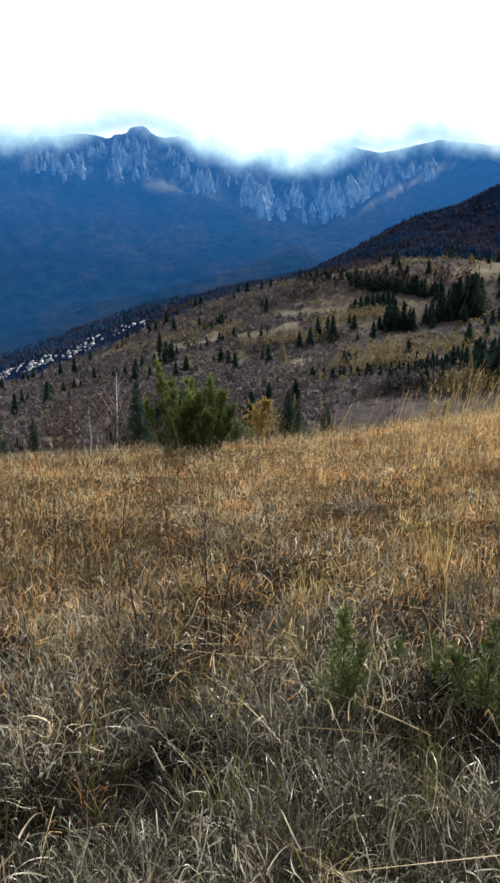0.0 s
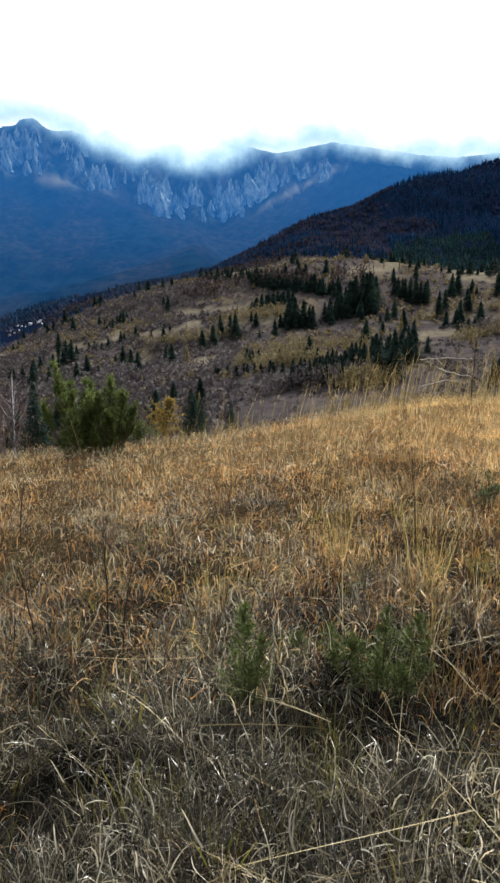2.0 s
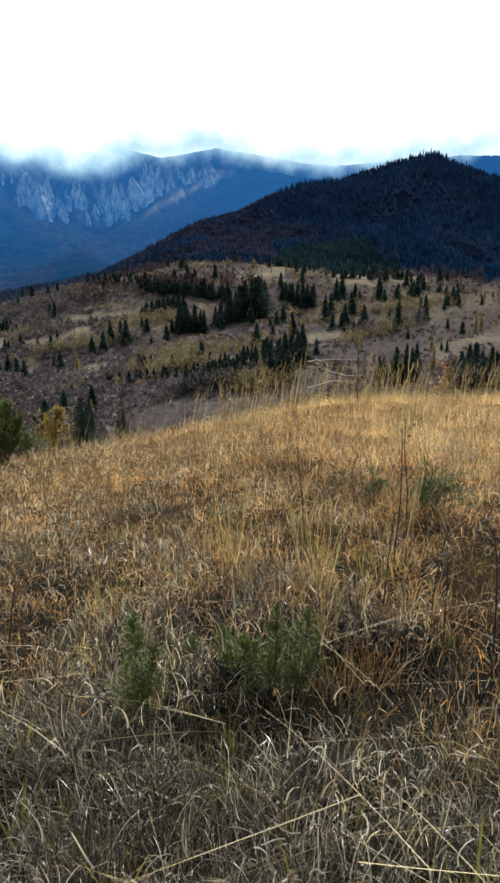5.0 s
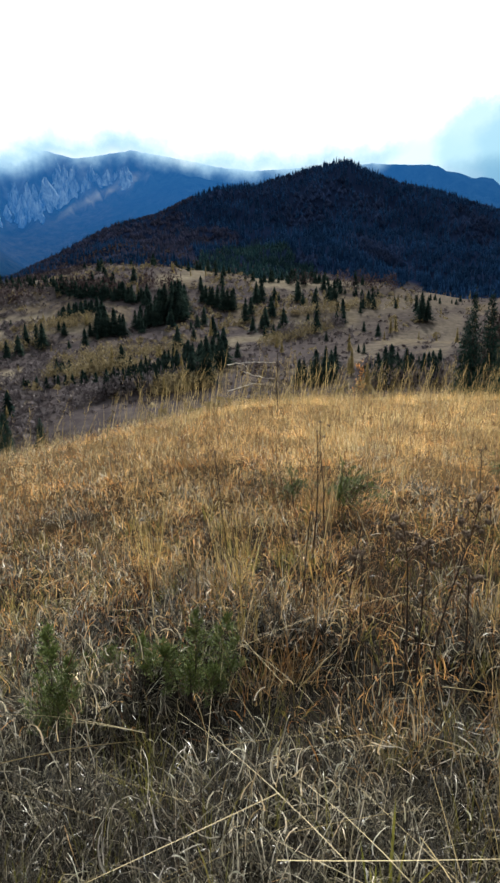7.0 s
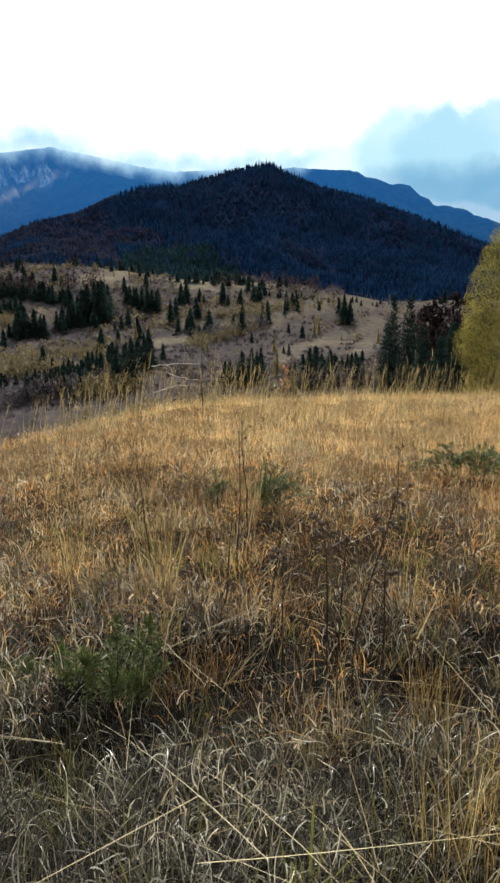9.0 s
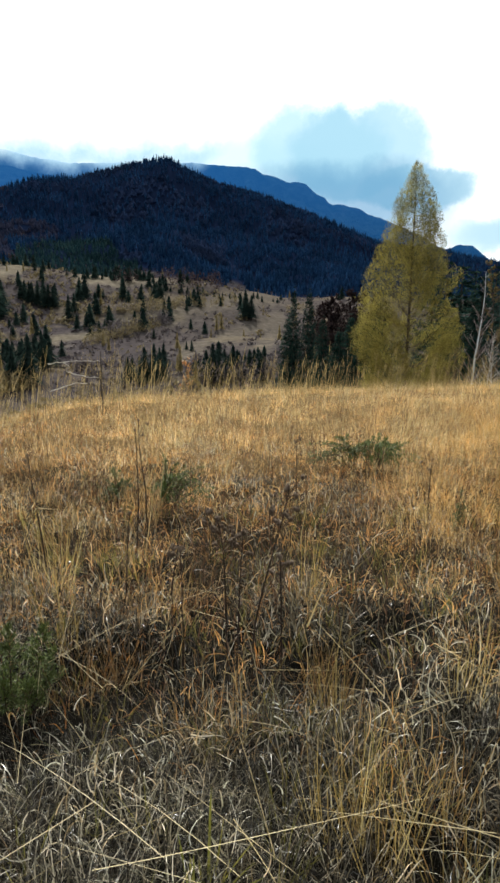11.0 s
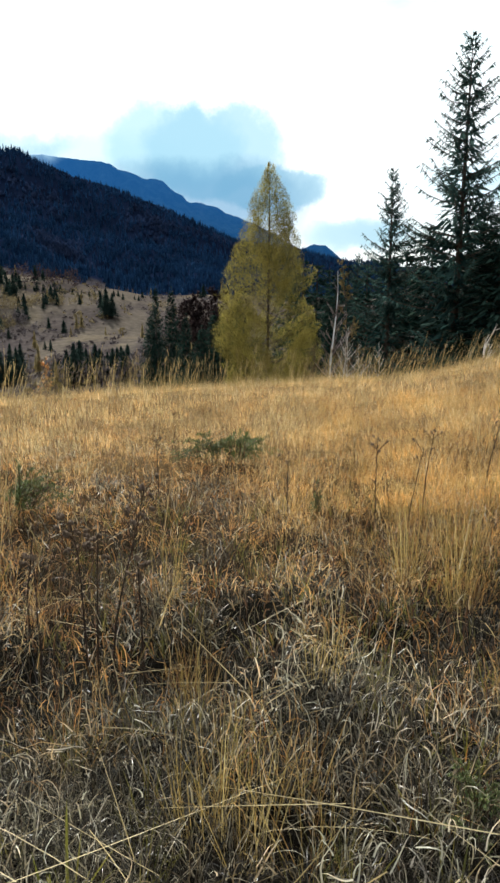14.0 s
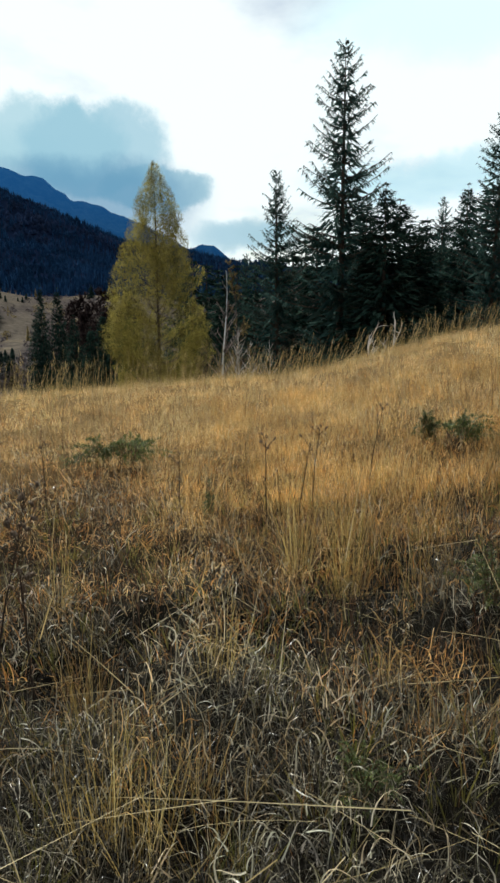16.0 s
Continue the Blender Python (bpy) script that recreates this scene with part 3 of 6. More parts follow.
# ---- the land ----
# strips of bleached open grass on the pasture: azimuth and height of both ends, half width (degrees)
STRIPS = [(-23.9, 1.4, -19.0, 2.3, 0.29), (-12.1, 1.5, -8.8, 2.1, 0.39), (-26.8, -1.9, -21.2, -1.1, 0.24), (-21.9, -2.6, -16.1, -1.8, 0.29), (-4.0, 1.1, 4.6, 1.3, 0.42),
          (-0.6, -2.5, 7.5, -0.7, 0.6), (7.5, -0.7, 13.4, 0.2, 0.6), (4.3, -4.8, 8.1, -3.5, 0.36), (8.1, -3.5, 12.4, -1.9, 0.5), (-7.3, -3.8, -3.2, -3.4, 0.3),
          (-22.4, -3.0, -17.9, -1.6, 0.25), (-37.2, -5.4, -31.7, -3.7, 0.26), (-29.7, -8.0, -23.9, -5.8, 0.26), (-30.4, -3.8, -25.2, -2.9, 0.24), (10.5, -5.2, 12.2, -2.8, 0.6)]


def bleached_strips(az, r):
    el = np.degrees(np.arctan2(land(az, r) - 1.5, r))
    p = polar(az, r)
    el = el + (fbm(p[:, 0] / 18, p[:, 1] / 18, 53, 3) - 0.5) * 1.3
    best = 0 * az
    for a0, e0, a1, e1, half in STRIPS:
        u = np.clip(((az - a0) * (a1 - a0) + (el - e0) * (e1 - e0)) / ((a1 - a0) ** 2 + (e1 - e0) ** 2), 0, 1)
        best = np.maximum(best, smooth(2.1, 0.2, np.hypot(az - a0 - u * (a1 - a0), el - e0 - u * (e1 - e0)) / half))
    return best * smooth(95, 130, r) * smooth(600, 540, r) * (1 - 0.55 * smooth(-2, 6, az))


def build_land():
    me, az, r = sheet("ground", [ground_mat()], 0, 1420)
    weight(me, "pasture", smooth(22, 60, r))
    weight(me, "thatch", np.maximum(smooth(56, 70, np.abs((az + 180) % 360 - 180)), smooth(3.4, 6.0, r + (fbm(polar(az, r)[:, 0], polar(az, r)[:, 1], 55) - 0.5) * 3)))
    weight(me, "straw", (0.15 + 0.85 * smooth(-36, -12, az)) * smooth(6.0, 11.0, r + (fbm(polar(az, r)[:, 0] / 2, polar(az, r)[:, 1] / 2, 57) - 0.5) * 5))
    weight(me, "bleached", bleached_strips(az, r))
    weight(me, "open", smooth(-3, 6, az) * smooth(160, 230, r))
    p = polar(az, r)
    edge = (fbm(p[:, 0] / 40, p[:, 1] / 40, 51) - 0.5) * 160
    weight(me, "wooded", smooth(600, 690, r + edge * (1 - 0.7 * smooth(-27, -33, az))))
    tagged(new("ground", me), "dry autumn meadow falling to pasture and wooded hills", "ground", kind="structure")
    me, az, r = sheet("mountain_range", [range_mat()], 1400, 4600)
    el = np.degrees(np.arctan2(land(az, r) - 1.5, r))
    # painted haze: emission grows with height and range, slightly less to the right
    weight(me, "air_glow", (0.68 + 0.62 * smooth(0.0, 10.0, el)) * (0.6 + 0.4 * smooth(1400, 2400, r)) * (1 - 0.1 * smooth(4, 13, az)))
    bent = az + (fbm(az * 0.7, el * 0.9, 63, 3) - 0.5) * 2.2
    streak = 0.62 * fbm(bent * 1.7, el * 0.62, 61, 4) + 0.38 * fbm(bent * 5.0, el * 1.6, 62, 3)
    cliff = smooth(-0.5, 0.5, el - cliff_foot(az) + (fbm(az * 0.8, el * 0.8, 67) - 0.5) * 2.2) * smooth(0.46, 0.58, streak) * smooth(-10, -14, az)
    cliff = np.maximum(cliff, 0.12 * smooth(0.58, 0.66, streak) * smooth(12, 14, az) * smooth(5.5, 7, el))
    weight(me, "rock", cliff * 0.3)
    # besides real cover, these weights paint the spur's lit crest and its shaded side
    spur = el - line(az, (-24.7, 3.2), (-19.2, 6.9), (-14.7, 9.1), (-13.5, 9.6))
    weight(me, "brown", smooth(-6, -12, az) * smooth(9.5, 6.5, el) * np.maximum(smooth(0.40, 0.62, fbm(az * 0.35, el * 0.5, 65, 4)), 0.8 * smooth(0.2, -0.3, spur) * smooth(-3.5, -0.6, spur) * smooth(-26, -22, az)))
    weight(me, "scree_and_lit_spur", smooth(1.5, 0.2, np.hypot((az + 36.6 + 0.8 * (el - 8.3)) / 1.2, (el - 8.3) / 0.55)) * 0.5 + 0.5 * smooth(0.42, 0.08, np.abs(spur)) * smooth(-21.5, -17.5, az) * smooth(-13.2, -14.2, az))
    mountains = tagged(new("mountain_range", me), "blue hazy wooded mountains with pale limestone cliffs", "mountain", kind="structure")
    crags(mountains)


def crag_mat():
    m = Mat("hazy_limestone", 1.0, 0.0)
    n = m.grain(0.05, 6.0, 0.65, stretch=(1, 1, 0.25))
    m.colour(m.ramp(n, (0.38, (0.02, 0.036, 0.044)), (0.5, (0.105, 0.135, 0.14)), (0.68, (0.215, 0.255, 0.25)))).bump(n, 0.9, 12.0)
    # blue distance haze over the crags, given as emission
    m.b.inputs["Emission Color"].default_value = (*AIR_GLOW, 1)
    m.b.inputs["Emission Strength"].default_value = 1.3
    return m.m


# rows of crags: azimuth and foot of both ends, usual height (degrees), how many
CRAG_ROWS = [(-46.2, 9.0, -42.4, 9.3, 1.6, 9), (-43.2, 10.4, -40.2, 10.8, 1.0, 6), (-40.0, 9.6, -37.5, 9.8, 1.7, 8), (-40.0, 10.7, -37.3, 11.1, 1.0, 6), (-36.0, 10.4, -33.6, 10.2, 1.1, 6),
             (-40.7, 9.0, -36.8, 8.8, 0.9, 6), (-35.2, 9.3, -31.6, 7.7, 1.6, 11), (-31.2, 9.0, -30.1, 8.8, 1.2, 3), (-29.6, 7.4, -27.4, 6.2, 2.2, 9), (-27.2, 6.6, -26.2, 5.7, 1.5, 3),
             (-26.0, 6.9, -24.9, 6.7, 2.0, 4), (-24.5, 5.6, -24.1, 5.7, 1.3, 2), (-23.5, 6.8, -21.6, 6.5, 1.9, 9), (-21.7, 7.2, -18.9, 7.6, 2.0, 10), (-20.6, 8.7, -18.9, 9.1, 1.3, 5),
             (-18.7, 8.5, -17.1, 9.2, 1.2, 5), (-16.7, 8.8, -14.5, 9.4, 1.2, 7), (-23.0, 5.7, -20.7, 6.5, 0.7, 5)]


def crag_mesh(k, mat):
    """A jagged limestone tower, one unit high."""
    g = np.random.default_rng(300 + k)
    sides, rows = 11, 8
    grow = g.uniform(0.55, 1.25, sides)
    lean = g.normal(0, 0.06, 2)
    v, f = [], []
    for j in range(rows):
        u = j / (rows - 1)
        w = 0.32 + 0.68 * (1 - u) ** 0.5
        for s in range(sides):
            a = TAU * s / sides
            q = w * grow[s] * g.uniform(0.65, 1.3) * (0.30 + 0.7 * (1 - smooth(0.25 + 0.75 * ((s * 7) % 5) / 5, 1.0, u)))
            v.append((math.cos(a) * q * 0.27 + lean[0] * u, math.sin(a) * q * 0.22 + 0.30 * u + lean[1] * u, -0.25 + 1.25 * u * (1 - 0.3 * u * ((s * 5) % 7) / 7) + g.uniform(-0.05, 0.05)))
    for j in range(rows - 1):
        for s in range(sides):
            a, b = j * sides + s, j * sides + (s + 1) % sides
            f += [(a, b, b + sides), (a, b + sides, a + sides)]
    top = len(v)
    v.append((lean[0], 0.3 + lean[1], 0.95))
    f += [((rows - 1) * sides + s, (rows - 1) * sides + (s + 1) % sides, top) for s in range(sides)]
    return mesh_of("crag", v, f, [mat])


def crags(mountains):
    g = np.random.default_rng(31)
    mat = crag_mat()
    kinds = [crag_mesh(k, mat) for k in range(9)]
    rr = np.linspace(1900, 3740, 240)
    for a0, e0, a1, e1, tall, n in CRAG_ROWS:
        n = n * 5 // 4
        for k in range(n):
            u = (k + g.uniform(-0.3, 1.3)) / n
            az, foot = a0 + (a1 - a0) * u, e0 + (e1 - e0) * u + g.normal(0, 0.32)
            el = np.degrees(np.arctan2(land(0 * rr + az, rr) - 1.5, rr))
            i = int(np.argmax(el >= foot)) or len(rr) - 30
            r = rr[i]
            h = r * math.tan(radians(tall * g.uniform(0.35, 1.2)))
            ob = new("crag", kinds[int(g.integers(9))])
            ob.parent = mountains
            x, y = polar(az, r - 12)
            ob.matrix_basis = pose(float(x), float(y), 1.5 + r * math.tan(radians(foot)), 0, g.uniform(-9, 9), -az + g.uniform(-25, 25))
            wide = g.uniform(0.6, 1.5)
            ob.scale = (h * wide, h, h)


def build_cloud():
    az = np.arange(-64, 24, 0.4)
    el = np.linspace(8.4, 19, 34)
    A, E = np.meshgrid(az, el)
    base = line(A, (-64, 10.4), (-48, 10.5), (-44.5, 11.2), (-42, 12.0), (-38, 12.7), (-35, 12.0), (-33, 10.9), (-30, 10.2), (-25, 9.7), (-22, 10.2), (-19.5, 10.6),
                (-18.6, 10.2), (-17, 10.7), (-14.3, 11.3), (-11, 10.8), (-6.7, 9.6), (-4.4, 9.3), (-2, 9.4), (2, 9.8), (5, 10.0), (8, 10.1), (10, 10.9), (12, 13), (14, 18), (24, 24))
    base = base + (fbm(A * 0.30, 0 * A + 5.5, 91, 3) - 0.5) * 1.7
    r = 3000.0
    P = np.concatenate([polar(A, 0 * A + r), (1.5 + r * np.tan(np.radians(E)))[..., None]], -1).reshape(-1, 3)
    n, m = len(az), len(el)
    i, j = np.meshgrid(np.arange(n - 1), np.arange(m - 1))
    a = (j * n + i).ravel()
    me = mesh_of("cloud_bank", P, np.stack([a, a + 1, a + 1 + n, a + n], 1), [cloud_mat()], True)
    weight(me, "cover", ((E - base + 0.84 - 0.32 * smooth(-21, -17, A)) / 1.8).ravel() - 3 * smooth(5, 14, A).ravel() - 2.5 * smooth(12.8, 15.5, E).ravel())
    weight(me, "height", ((E - base + 0.6) / 3.2).ravel())
    ob = tagged(new("cloud_bank", me), "white cloud lying on the mountain ridge", "cloud", kind="structure")
    ob.visible_shadow = False


build_land()
build_cloud()

# ---- meadow grass ----
def scatter(n, r0, r1, az0=-58.0, az1=58.0, power=1.0):
    """n places on the meadow; power below 1 draws them towards the camera."""
    r = (r0 ** (2 * power) + rng.random(n) * (r1 ** (2 * power) - r0 ** (2 * power))) ** (1 / (2 * power))
    az = rng.uniform(az0, az1, n)
    return az, r, np.concatenate([polar(az, r), land(az, r)[:, None]], 1)


def leaning(n, spread):
    a = rng.uniform(0, TAU, n)
    t = np.abs(rng.normal(0, spread, n))
    return np.stack([np.cos(a) * np.sin(t), np.sin(a) * np.sin(t), np.cos(t)], 1)


def strewn(n):
    """Directions of straws that lie across the grass."""
    a = rng.uniform(0, TAU, n)
    return np.stack([np.cos(a), 0.7 * np.sin(a), rng.uniform(-0.02, 0.3, n)], 1)


def tufts(az, r, p, count, radius, splay, mess=0.28):
    """Blade feet and aims for tussocks at p: count blades each, within radius, splayed outwards."""
    k = np.repeat(np.arange(len(p)), count)
    n = len(k)
    a, d = rng.uniform(0, TAU, n), rng.random(n) ** 0.6
    off = np.stack([np.cos(a) * d, np.sin(a) * d], 1)
    feet = p[k].copy()
    feet[:, :2] += off * np.broadcast_to(radius, (len(p),))[k][:, None]
    out = np.concatenate([off * splay + rng.normal(0, mess, (n, 2)), np.ones((n, 1))], 1)
    return k, feet, out


def grass(name, label, mat, p, aim, length, width, sag, segs=3, curl=None, hook=False):
    v, f = ribbons(p - np.array([0, 0, 0.02]), aim, length, width, sag, segs, curl, hook=hook)
    return tagged(new(name, mesh_of(name, v, f, [mat])), label, "grass", kind="stuff")


def grass_by_range(name, label, mat, r, p, aim, length, width, sag, curl, near=6.5, hook=False, far_mat=None):
    """The same grass in two meshes: finely bent blades close by, simpler ones beyond."""
    d = r * rng.uniform(0.70, 1.40, len(r))
    for pick, segs in ((d <= near, 4), (d > near, 2)):
        grass(name, label, mat if segs > 2 else far_mat or mat, p[pick], aim[pick], length[pick], width[pick], sag[pick], segs, curl[pick], hook and segs > 2)


def mat_density(az, r, p):
    """Share of golden straw: more towards the crest and the right."""
    return np.clip((0.22 + 0.78 * smooth(-32, 8, az)) * (0.03 + 0.14 * smooth(12, 32, az) + 0.97 * smooth(3.6, 5.8, r + 2.4 * (fbm(p[:, 0] / 1.1, p[:, 1] / 1.1, 77, 2) - 0.5))), 0, 1)


def build_grass():
    # bleached tussocks close by: a loose tangle of thin blades, most of them hooked over at the tip
    az, r, p = scatter(2900, 0.75, 7.0, power=0.6)
    lush = hummock(p[:, 0], p[:, 1])
    keep = rng.random(len(p)) < (0.2 + 0.8 * smooth(4.8, 3.0, r)) * (0.06 + 0.94 * lush ** 1.5) * (1 - 0.28 * smooth(-4, 10, az) - 0.3 * smooth(12, 30, az))
    az, r, p = az[keep], r[keep], p[keep]
    k, feet, out = tufts(az, r, p, 56, rng.uniform(0.09, 0.26, len(p)), 0.7, 0.6)
    n = len(feet)
    size = rng.uniform(0.55, 1.2, len(p))[k]
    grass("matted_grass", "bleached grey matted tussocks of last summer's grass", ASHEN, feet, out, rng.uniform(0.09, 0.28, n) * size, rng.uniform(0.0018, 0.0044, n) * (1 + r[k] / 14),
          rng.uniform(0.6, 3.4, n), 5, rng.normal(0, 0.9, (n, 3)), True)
    # thin standing stems between them, their tips curled into hooks
    az, r, p = scatter(17000, 0.8, 5.5, power=0.6)
    keep = rng.random(len(p)) < smooth(5.5, 3.2, r) * (0.12 + 0.88 * hummock(p[:, 0], p[:, 1])) * (1 - 0.4 * smooth(8, 30, az))
    r, p = r[keep], p[keep]
    n = len(p)
    grass("hooked_grass", "thin bleached grass stems with hooked tips", STALK, p, leaning(n, 0.38), rng.uniform(0.12, 0.36, n), rng.uniform(0.0013, 0.0030, n), rng.uniform(0.6, 3.2, n), 6, rng.normal(0, 0.45, (n, 3)), True)
    # short pale curls on top of the tangle
    az, r, p = scatter(38000, 0.85, 13.0, power=0.38)
    keep = rng.random(len(p)) < (0.06 + 0.94 * hummock(p[:, 0], p[:, 1]) * smooth(0.40, 0.58, fbm(p[:, 0] / 0.7, p[:, 1] / 0.7, 76, 3))) * (1 - 0.55 * smooth(7, 12, r)) * (1 - 0.6 * smooth(3.2, 4.5, r) * smooth(-12, 6, az))
    r, p = r[keep], p[keep]
    n = len(p)
    grass("curled_grass", "short pale curled grass ends", CURL, p + np.stack([0 * r, 0 * r, rng.uniform(0.02, 0.2, n)], 1), leaning(n, 0.8) + [0, 0, 0.15], rng.uniform(0.05, 0.15, n),
          rng.uniform(0.0022, 0.0046, n) * (1 + r / 20 + 0.3 * smooth(4.0, 2.0, r)), rng.uniform(1.2, 3.6, n), 5, rng.normal(0, 1.0, (n, 3)), True)
    # withered weeds: dark stems with a few side twigs
    az, r, p = scatter(1500, 2.6, 12.0, power=0.6)
    keep = rng.random(len(p)) < (0.3 + 0.7 * smooth(0.45, 0.6, fbm(p[:, 0] / 1.2, p[:, 1] / 1.2, 78, 2))) * (1 - 0.45 * smooth(0, 25, az))
    r, p = r[keep], p[keep]
    n = len(p)
    aim, long = leaning(n, 0.16), rng.uniform(0.2, 0.5, n)
    wide = rng.uniform(0.0022, 0.0036, n) * (1 + r / 14)
    geo = Geo().add(*ribbons(p, aim, long, wide, 0.05 + 0 * r, 3, taper=0.5))
    for q in np.linspace(0.35, 0.95, 9):
        side = leaning(n, 0.3) * [2.5, 2.5, 0.6] + rng.normal(0, 0.6, (n, 3)) * [1, 1, 0.2]
        geo.add(*ribbons(p + aim * (long * q)[:, None], side + [0, 0, 0.5], long * rng.uniform(0.08, 0.22, n), wide * 1.7, 0.3 + 0 * r, 2))
    tagged(new("withered_weeds", geo.mesh("withered_weeds", [BROWN_WEED])), "withered rust-brown weeds standing in the grass", "weeds", kind="stuff")
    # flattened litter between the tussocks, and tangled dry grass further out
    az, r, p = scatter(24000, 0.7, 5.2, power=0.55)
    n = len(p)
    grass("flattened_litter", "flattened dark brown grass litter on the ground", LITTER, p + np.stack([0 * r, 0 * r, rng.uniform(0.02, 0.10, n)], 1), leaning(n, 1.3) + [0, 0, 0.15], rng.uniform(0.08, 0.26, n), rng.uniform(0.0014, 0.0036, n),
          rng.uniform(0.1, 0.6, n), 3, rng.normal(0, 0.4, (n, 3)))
    az, r, p = scatter(24000, 0.8, 5.6, power=0.55)
    keep = rng.random(len(p)) < 0.95 - 0.85 * hummock(p[:, 0], p[:, 1])
    r, p = r[keep], p[keep]
    n = len(p)
    grass("sunken_grass", "thin grey grass sunken in the hollows", STALK, p, leaning(n, 0.9), rng.uniform(0.06, 0.20, n), rng.uniform(0.0013, 0.0028, n), rng.uniform(0.4, 2.4, n), 4, rng.normal(0, 0.6, (n, 3)))
    az, r, p = scatter(80000, 2.4, 18.0, power=0.42)
    keep = rng.random(len(p)) < smooth(2.4, 4.0, r) * (0.35 + 0.65 * hummock(p[:, 0], p[:, 1])) * (1 - 0.6 * smooth(7, 11, r)) * (1 - 0.5 * smooth(-2, 10, az) * smooth(5.4, 4.2, r))
    r, p = r[keep], p[keep]
    n = len(p)
    grass("tangled_grass", "tangled rust and straw coloured dry grass", TANGLE, p + np.stack([0 * r, 0 * r, rng.uniform(0.0, 0.16, n)], 1), leaning(n, 0.9) + [0, 0, 0.2], rng.uniform(0.06, 0.17, n),
          rng.uniform(0.0024, 0.0044, n) * (1 + r / 14), rng.uniform(0.8, 4.0, n), 4, rng.normal(0, 0.8, (n, 3)))
    # weathered curls over the valley side of the meadow
    az, r, p = scatter(90000, 2.2, 16.0, -58, 58, 0.5)
    keep = rng.random(len(p)) < (0.28 + 0.72 * smooth(8, -18, az)) * smooth(2.2, 3.8, r) * (1 - 0.8 * smooth(7, 10, r) * smooth(-20, 0, az)) * (0.12 + 0.28 * smooth(4, 6, r) * smooth(-14, -26, az) + 0.6 * hummock(p[:, 0], p[:, 1]) * smooth(0.36, 0.56, fbm(p[:, 0] / 0.8, p[:, 1] / 0.8, 79, 3)))
    r, p = r[keep], p[keep]
    n = len(p)
    grass("weathered_grass", "weathered tan grass curled over the meadow", WEATHERED, p + np.stack([0 * r, 0 * r, rng.uniform(0.0, 0.2, n)], 1), leaning(n, 0.8) + [0, 0, 0.25], rng.uniform(0.06, 0.18, n),
          rng.uniform(0.0022, 0.0042, n) * (1 + r / 15), rng.uniform(0.8, 4.0, n), 4, rng.normal(0, 0.7, (n, 3)))
    # warm tangles close by on the sunny side
    az, r, p = scatter(21000, 1.4, 6.2, -4, 58, 0.65)
    keep = rng.random(len(p)) < (0.3 * smooth(-4, 6, az) + 0.5 * smooth(12, 30, az)) * smooth(1.7, 3.0, r) * (0.05 + 0.95 * smooth(0.44, 0.6, fbm(p[:, 0] / 0.4, p[:, 1] / 0.4, 83, 3)))
    r, p = r[keep], p[keep]
    n = len(p)
    grass("warm_tangle", "short rust and gold grass tangled in tussocks", TANGLE, p + np.stack([0 * r, 0 * r, rng.uniform(0.0, 0.14, n)], 1), leaning(n, 0.7) + [0, 0, 0.2], rng.uniform(0.07, 0.20, n),
          rng.uniform(0.0022, 0.0044, n), rng.uniform(0.8, 3.8, n), 4, rng.normal(0, 0.7, (n, 3)))
    # the meadow goes on behind the walker
    az, r, p = scatter(70000, 0.35, 16.0, 56, 304, 0.5)
    n = len(p)
    grass("meadow_grass", "dry tan grass covering the rest of the meadow", WEATHERED, p, leaning(n, 0.6), rng.uniform(0.12, 0.4, n), rng.uniform(0.003, 0.006, n) * (1 + r / 12), rng.uniform(0.3, 2.0, n), 2, rng.normal(0, 0.4, (n, 3)))
    # long straws lying flat over the tangle
    az, r, p = scatter(62, 1.3, 4.4, -16, 56, 0.75)
    n = len(p)
    grass("fallen_straws", "long pale straws lying flat over the grass", PALE_STRAW, p + np.stack([0 * r, 0 * r, rng.uniform(0.12, 0.3, n)], 1), strewn(n),
          rng.uniform(0.5, 1.15, n), rng.uniform(0.0024, 0.0038, n), rng.uniform(0.0, 0.12, n), 6, rng.normal(0, 0.06, (n, 3)))
    # long pale straws lying across
    az, r, p = scatter(560, 1.2, 9.0, power=0.55)
    n = len(p)
    grass("fallen_straws", "long pale straws fallen across the grass", PALE_STRAW, p + np.stack([0 * r, 0 * r, rng.uniform(0.05, 0.3, n)], 1), strewn(n),
          rng.uniform(0.25, 0.7, n), rng.uniform(0.0013, 0.0024, n) * (1 + r / 10), rng.uniform(0.0, 0.3, n), 5, rng.normal(0, 0.15, (n, 3)))
    # rust-brown fine grass
    az, r, p = scatter(4800, 1.5, 26, power=0.5)
    want = (0.35 + 0.65 * smooth(0.4, 0.6, fbm(p[:, 0] / 1.6, p[:, 1] / 1.6, 9, 3))) * (1 - 0.45 * (1 - hummock(p[:, 0], p[:, 1])) * smooth(8, 5, r))
    keep = rng.random(len(p)) < want * (0.05 + 0.95 * smooth(2.8, 4.6, r)) * (1 - 0.45 * smooth(18, 40, az)) * (1 - 0.55 * smooth(7, 11, r) * smooth(-28, -8, az)) * (1 - 0.5 * smooth(-10, -30, az))
    az, r, p = az[keep], r[keep], p[keep]
    k, feet, out = tufts(az, r, p, 36, rng.uniform(0.08, 0.26, len(p)) * (1 + 0.06 * r), 0.8, 0.6)
    n = len(feet)
    grass_by_range("rusty_grass", "rust-brown dry grass covering the meadow", RUST, r[k], feet, out, rng.uniform(0.06, 0.19, n) * rng.uniform(0.7, 1.3, len(p))[k], rng.uniform(0.0022, 0.0042, n) * (1 + r[k] / 18),
          rng.uniform(0.5, 3.8, n), rng.normal(0, 0.7, (n, 3)), near=7.5)
